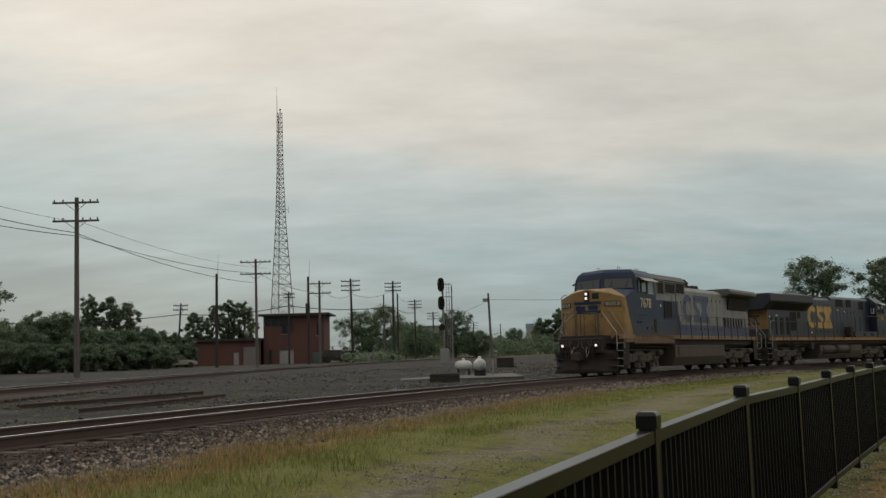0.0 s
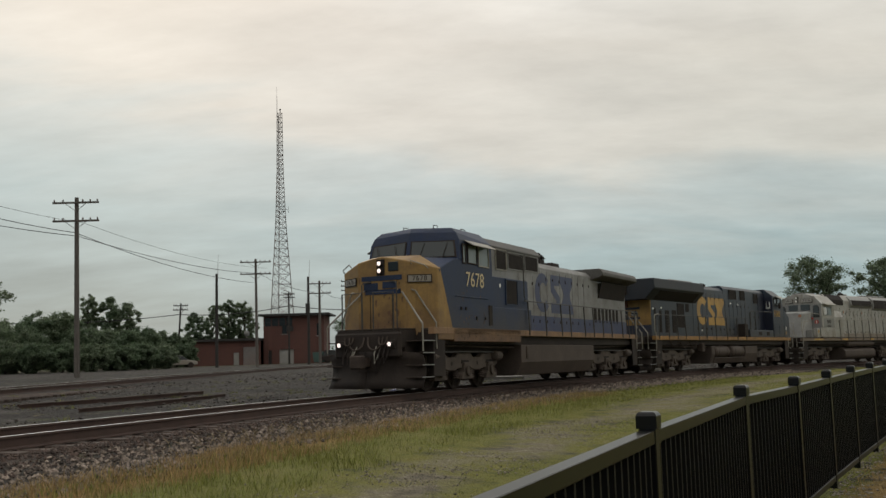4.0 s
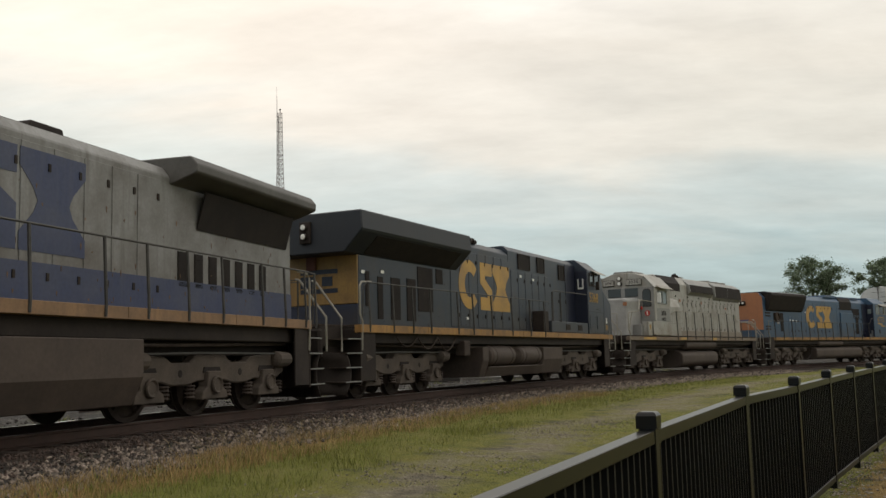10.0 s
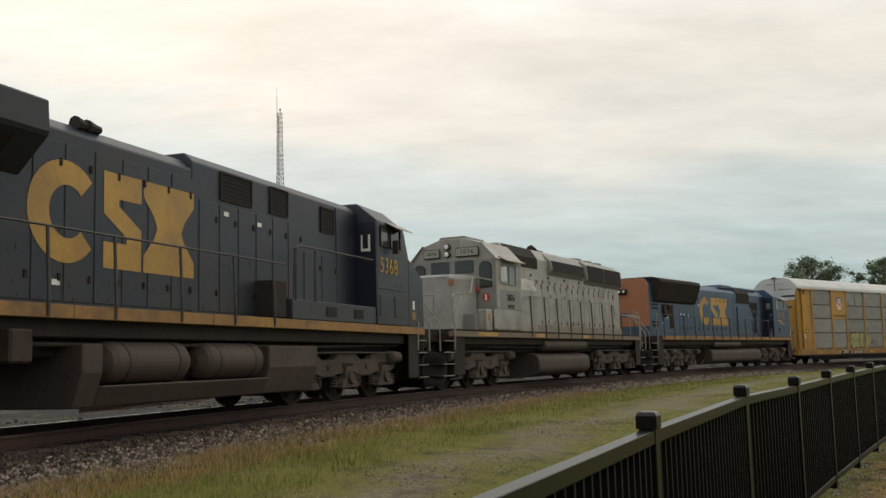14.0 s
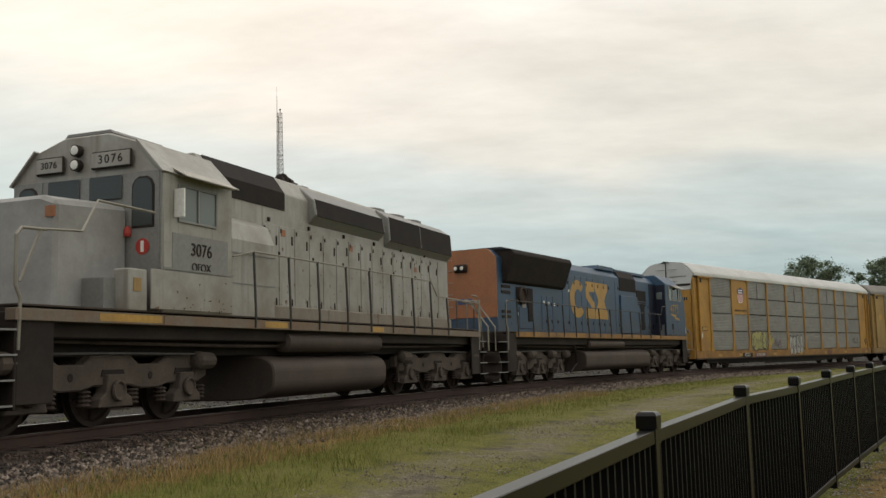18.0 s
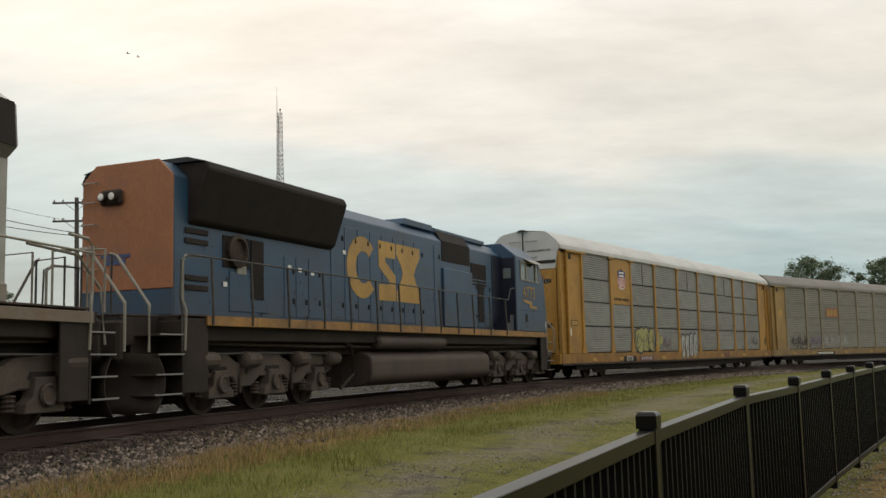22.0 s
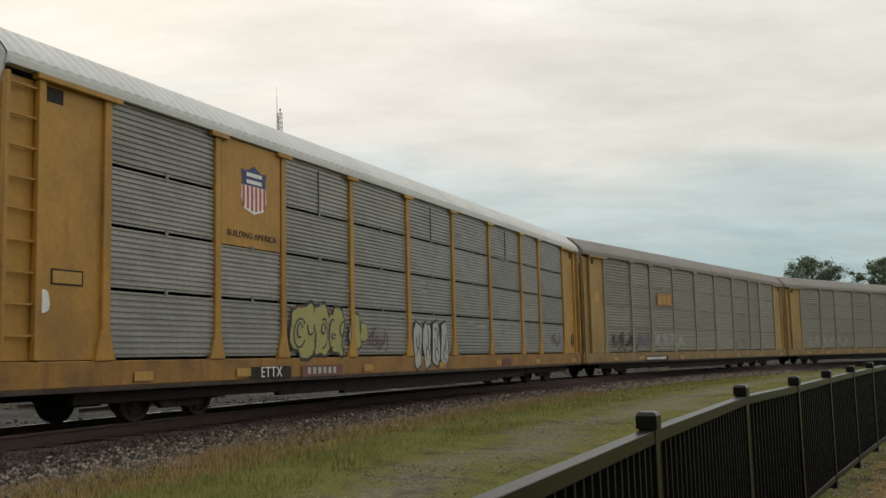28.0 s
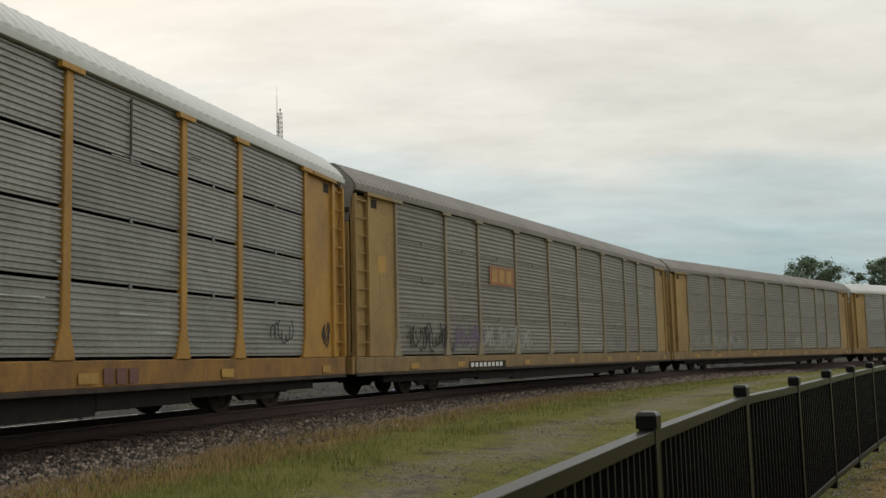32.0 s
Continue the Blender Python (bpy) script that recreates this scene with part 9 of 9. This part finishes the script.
def build_trees():
    # behind the bend of the track
    tree(51.5, 135.0, 13.9, 5.0, 11, 0.13, 90, clumps=140, low=0.42, gaps=0.6, label="broad leafy tree with gaps in its crown")
    tree(59.3, 130.0, 13.2, 4.7, 12, 0.13, 90, clumps=140, low=0.38, gaps=0.6, label="broad leafy tree with gaps in its crown")
    # left edge
    tree(-43.6, 90.0, 10.6, 3.2, 13, 0.14, 120, clumps=70, low=0.45)
    # scrub belt along the yard's left side
    spots = SCRUB
    for k, (x, y, t, r) in enumerate(spots):
        tree(x, y, t * 1.0, r * 1.3, 30 + k, 0.11, 130, m="leaf2" if k % 3 else "leaf", trunk_h=0.3, clumps=150, low=0.0, gaps=0.55, name="shrub", label="dense overgrown dark green shrub beside the yard")
    for k, (x, y, t, r) in enumerate(STAND):
        tree(x, y, t * 1.06, r * 1.35, 60 + k, 0.11, 120, m="leaf2" if k % 2 else "leaf", clumps=130, low=0.0 if k > 6 else 0.18, gaps=0.5)
    # conifers and hedge towards the bend
    for k, (x, y, t, r) in enumerate([(25.0, 240, 10.0, 4.0), (29.0, 240, 12.2, 3.4), (32.5, 235, 11.2, 4.2), (37, 230, 10.8, 4.4), (42, 225, 9.6, 4.6), (47, 220, 9.6, 5), (56, 215, 9.2, 6), (66, 205, 9.2, 6), (77, 195, 8.5, 6), (18.0, 250, 4.8, 4.5), (88, 190, 8.5, 6)]):
        tree(x, y, t, r, 90 + k, 0.28, 110, m="leaf2", clumps=60, low=0.04, gaps=0.5, label="dark green tree in the hedge beyond the line")
    # far low wood along the horizon
    rng = np.random.default_rng(7)
    cl = []
    for k in range(420):
        x = rng.uniform(-330, 330)
        y = 380 + rng.uniform(0, 90)
        h = rng.uniform(2.5, 8.0)
        cl.append((x, y, 0.8 + h * rng.uniform(0.2, 0.9), rng.uniform(2.0, 4.5)))
    v, f = crown_soup(rng, cl, 0.9, 34)
    v[:, 2] = np.maximum(v[:, 2], 0.7)
    tagged(soup("far_woods", v.tolist(), f.tolist(), "leaf2"), "low dark wood along the far horizon", "woods", kind="stuff")
    # hedge between the yard and the bend
    cl = []
    for k in range(330):
        x = rng.uniform(-16, 46)
        y = 196 + 0.9 * abs(x - 8) * 0.6 + rng.uniform(0, 26)
        cl.append((x, y, 0.7 + rng.uniform(0.1, 1.0) * (2.4 + 1.6 * math.sin(x * 0.37) ** 2), rng.uniform(0.8, 1.7)))
    v, f = crown_soup(rng, cl, 0.22, 60)
    v[:, 2] = np.maximum(v[:, 2], 0.6)
    tagged(soup("hedge_row", v.tolist(), f.tolist(), "leaf2"), "ragged dark green hedge beyond the yard", "hedge", kind="stuff")
    # low weeds at the foot of the scrub
    cl = []
    for k in range(260):
        x, y = rng.uniform(-75, -6), rng.uniform(118, 140)
        if -39 < x < -12 and y > 110:
            y = 156 + rng.uniform(0, 8)
        cl.append((x, y, 0.95 + rng.uniform(0, 0.5), rng.uniform(0.5, 1.1)))
    v, f = crown_soup(rng, cl, 0.2, 40)
    v[:, 2] = np.maximum(v[:, 2], 0.75)
    tagged(soup("yard_weeds", v.tolist(), f.tolist(), "leaf"), "low green weeds at the foot of the scrub", "weeds", kind="stuff")


# ================= ballast stones and grass =================
def scatter(rng, x, y, s, name, m, label, category, flat=0.8):
    """Many small broken stones, each an eight-sided lump, as one mesh."""
    n = len(x)
    z = ground_z(x, y)
    octa = np.array([(1, 0, 0), (-1, 0, 0), (0, 1, 0), (0, -1, 0), (0, 0, 1), (0, 0, -1)], float)
    o = octa[None] * rng.uniform(0.6, 1.25, (n, 6, 3)) + rng.uniform(-0.25, 0.25, (n, 6, 3))
    a = rng.uniform(0, 6.28, n)
    ca, sa = np.cos(a)[:, None], np.sin(a)[:, None]
    ox, oy = o[..., 0] * ca - o[..., 1] * sa, o[..., 0] * sa + o[..., 1] * ca
    pts = np.stack([ox, oy, o[..., 2] * flat], -1) * s[:, None, None] + np.stack([x, y, z + s * 0.35 * flat], -1)[:, None]
    f = np.array([(0, 2, 4), (2, 1, 4), (1, 3, 4), (3, 0, 4), (2, 0, 5), (1, 2, 5), (3, 1, 5), (0, 3, 5)])
    faces = (f[None] + 6 * np.arange(n)[:, None, None]).reshape(-1, 3)
    tagged(soup(name, pts.reshape(-1, 3).tolist(), faces.tolist(), m), label, category, kind="stuff")


def beside(q, v):
    p = np.interp(q, _q, _psi)
    return np.interp(q, _q, _X) + np.cos(p) * v, np.interp(q, _q, _Y) - np.sin(p) * v


def build_stones():
    rng = np.random.default_rng(3)
    n = 24000
    q = -26 + 62 * rng.random(n) ** 1.7
    v = rng.normal(2.75, 0.55, n)
    ok = (v > 1.75) & (v < 3.75)
    q, v = q[ok], v[ok]
    x, y = beside(q, v)
    scatter(rng, x, y, rng.uniform(0.014, 0.046, len(q)) * (1 + q.clip(0, 40) / 50), "ballast_stones", "stone", "crushed grey ballast stones beside the rails", "ballast")
    # inner stones: brown, with the shade of rails and ties in their colour
    n = 15000
    q = -26 + 62 * rng.random(n) ** 1.7
    v = np.where(rng.random(n) < 0.55, rng.uniform(1.2, 2.35, n), rng.uniform(-1.25, 1.2, n))
    ok = np.abs(np.abs(v) - 0.755) > 0.12
    q, v = q[ok], v[ok]
    x, y = beside(q, v)
    scatter(rng, x, y, rng.uniform(0.014, 0.04, len(q)) * (1 + q.clip(0, 40) / 50), "track_stones", "brownstone", "rust-brown ballast stones between and beside the ties, darkened as if shaded", "ballast")
    # loose chips on the worn lane and along the foot of the fence
    n = 15000
    q = -24 + 50 * rng.random(n) ** 1.3
    v = np.where(rng.random(n) < 0.72, rng.normal(6.8, 0.65, n), rng.uniform(5.6, 11.0, n))
    x, y = beside(q, v)
    patch = np.array([noise.noise(Vector((a * 0.8, b * 0.8, 2.0))) for a, b in zip(x, y)])
    keep = patch > rng.uniform(-0.3, 0.35, n)
    scatter(rng, x[keep], y[keep], rng.uniform(0.006, 0.022, int(keep.sum())), "gravel_chips", "chip", "pale loose gravel chips on the worn lane", "gravel", 0.6)
    n = 1500
    y = rng.uniform(5.0, 22.0, n)
    x = np.interp(y, (-5, 1.6, 4.5, 7.1, 12.1, 30), (-3.3, -0.36, 0.92, 2.15, 5.0, 15.6)) + np.abs(rng.normal(0.1, 0.28, n))
    scatter(rng, x, y, rng.uniform(0.006, 0.026, n), "fence_foot_gravel", "chip", "pale gravel along the foot of the fence", "gravel", 0.6)


def blades(rng, x, y, h, lean, width, name, m, label):
    n = len(x)
    z = ground_z(x, y)
    a = rng.uniform(0, 6.28, n)
    l = lean * rng.uniform(0.2, 1.0, n) * h
    dx, dy = np.cos(a) * l, np.sin(a) * l
    b = rng.uniform(0, 6.28, n)
    wx, wy = np.cos(b) * width, np.sin(b) * width
    base = np.stack([x, y, z - 0.01], 1)
    w = np.stack([wx, wy, np.zeros(n)], 1)
    mid = base + np.stack([dx * 0.4, dy * 0.4, h * 0.6], 1)
    tip = base + np.stack([dx, dy, h], 1)
    verts = np.stack([base - w, base + w, mid + w * 0.6, mid - w * 0.6, tip], 1).reshape(-1, 3)
    k = 5 * np.arange(n)
    quads = np.stack([k, k + 1, k + 2, k + 3], 1).tolist()
    tris = np.stack([k + 3, k + 2, k + 4], 1).tolist()
    tagged(soup(name, verts.tolist(), quads + tris, m), label, "grass", kind="stuff")


M["blade_green"] = mat("green_grass_blades", (0.142, 0.160, 0.024), 0.7, dirt=(0.215, 0.195, 0.048), dirt_amount=0.7, scale=0.5, per_island=0.4)
M["weed_stalk"] = mat("brown_weed_stalks", (0.17, 0.125, 0.062), 0.8, dirt=(0.11, 0.08, 0.045), dirt_amount=0.7, scale=3)
M["blade_dry"] = mat("dry_straw_blades", (0.325, 0.212, 0.088), 0.75, dirt=(0.235, 0.168, 0.060), dirt_amount=0.8, scale=0.6, per_island=0.4)


def build_grass():
    rng = np.random.default_rng(9)

    def place(n, q0, q1, v0, v1, pw=1.6, vp=1.0, lane=False):
        q = q0 + (q1 - q0) * rng.random(n) ** pw
        v = v0 + (v1 - v0) * rng.random(n) ** vp
        p = np.interp(q, _q, _psi)
        x, y = np.interp(q, _q, _X) + np.cos(p) * v, np.interp(q, _q, _Y) - np.sin(p) * v
        keep = np.array([noise.noise(Vector((a * 0.9, b * 0.9, 0))) for a, b in zip(x, y)]) > rng.uniform(-0.55, 0.35, n)
        if lane:
            keep &= rng.random(n) > 0.85 * np.exp(-((v - 6.75) / 0.9) ** 2)
        keep &= x < np.interp(y, (-5, 1.6, 4.5, 7.1, 12.1, 30), (-3.3, -0.36, 0.92, 2.15, 5.0, 15.6))
        return x[keep], y[keep]
    x, y = place(24000, -26, 4, 3.1, 4.45, 1.5, 1.3)
    blades(rng, x, y, rng.uniform(0.05, 0.19, len(x)), 0.8, 0.004, "dry_grass", "blade_dry", "dry straw-coloured grass along the ballast edge")
    x, y = place(26000, -22, 30, 3.3, 5.8, 1.3)
    blades(rng, x, y, rng.uniform(0.04, 0.15, len(x)), 0.7, 0.005, "green_grass", "blade_green", "green grass on the verge beside the track")
    x, y = place(52000, -26, 34, 4.4, 12.0, 1.4, 1.0, lane=True)
    blades(rng, x, y, rng.uniform(0.012, 0.042, len(x)), 0.9, 0.006, "short_grass", "blade_green", "short patchy green grass beside the fence")
    n = 9000
    y = rng.uniform(3.0, 24.0, n) ** 1.0
    x = np.interp(y, (-5, 1.6, 4.5, 7.1, 12.1, 30), (-3.3, -0.36, 0.92, 2.15, 5.0, 15.6)) + 0.15 + rng.uniform(0, 3.0, n)
    blades(rng, x, y, rng.uniform(0.02, 0.07, n), 0.9, 0.005, "dry_stubble", "blade_dry", "short dry tan grass behind the fence")
    # seeding weeds at the ballast edge: thin bent stalks with drooping heads
    vs, fs = [], []
    for k in range(170):
        q = float(rng.uniform(-21, 4)); v = float(rng.uniform(2.3, 3.5))
        if rng.random() < 0.55:
            q = float(rng.normal(-13.5, 1.6))
        p = on_line(q, v)
        p.z = z_at(p.x, p.y)
        h = float(rng.uniform(0.12, 0.34))
        a = float(rng.uniform(0, 6.28)); lean = float(rng.uniform(0.3, 1.1)) * h
        d = Vector((math.cos(a), math.sin(a), 0))
        n0 = len(vs)
        for j in range(6):
            t = j / 5
            c = p + d * (lean * t ** 1.8) + Vector((0, 0, h * (t * 1.25 - 0.42 * t ** 3)))
            w = Vector((0.0028, 0.0014, 0)) * (1.0 + 1.6 * (j >= 4))
            vs += [tuple(c - w), tuple(c + w)]
            if j:
                fs.append([n0 + 2 * j - 2, n0 + 2 * j - 1, n0 + 2 * j + 1, n0 + 2 * j])
        for j in range(3):
            b = p + d * (lean * (0.2 + 0.2 * j) ** 1.8) + Vector((0, 0, h * (0.25 + 0.22 * j)))
            aa = float(rng.uniform(0, 6.28)); n1 = len(vs)
            e = b + Vector((math.cos(aa) * 0.06, math.sin(aa) * 0.06, 0.015))
            vs += [tuple(b), tuple((b + e) / 2 + Vector((0, 0, 0.008))), tuple(e), tuple((b + e) / 2 - Vector((0, 0, 0.004)))]
            fs.append([n1, n1 + 1, n1 + 2, n1 + 3])
    tagged(soup("seeding_weeds", vs, fs, "weed_stalk"), "thin dry seeding weeds at the ballast edge", "weeds", kind="stuff")


build_fence()
build_birds()
build_poles()
build_tower()
build_building()
build_signal()
build_yard_things()
build_trees()
def build_yard_cover():
    """Loose stones and small tufts strewn over the cinder yard."""
    rng = np.random.default_rng(21)
    n = 16000
    q = -34 + 90 * rng.random(n) ** 1.3
    v = -2.3 - 20 * rng.random(n) ** 1.4
    p = np.interp(q, _q, _psi)
    x, y = np.interp(q, _q, _X) + np.cos(p) * v, np.interp(q, _q, _Y) - np.sin(p) * v
    patch = np.array([noise.noise(Vector((a * 0.22, b * 0.22, 4.0))) for a, b in zip(x, y)])
    keep = patch > rng.uniform(-0.35, 0.45, n)
    x, y = x[keep], y[keep]
    n = len(x)
    scatter(rng, x, y, rng.uniform(0.015, 0.05, n) * (1 + np.hypot(x, y) / 60), "yard_stones", "cinder", "loose stones strewn over the cinder yard", "gravel", 0.6)
    n = 260
    q, v = -32 + 70 * rng.random(n), -2.4 - 15 * rng.random(n) ** 1.2
    p = np.interp(q, _q, _psi)
    x, y = np.interp(q, _q, _X) + np.cos(p) * v, np.interp(q, _q, _Y) - np.sin(p) * v
    x, y = np.repeat(x, 22) + rng.normal(0, 0.12, n * 22), np.repeat(y, 22) + rng.normal(0, 0.12, n * 22)
    blades(rng, x, y, rng.uniform(0.03, 0.14, n * 22), 0.9, 0.007, "yard_tufts", "blade_green", "small green weed tufts in the cinder yard")


build_stones()
build_yard_cover()
build_grass()

build_rails()
motions()
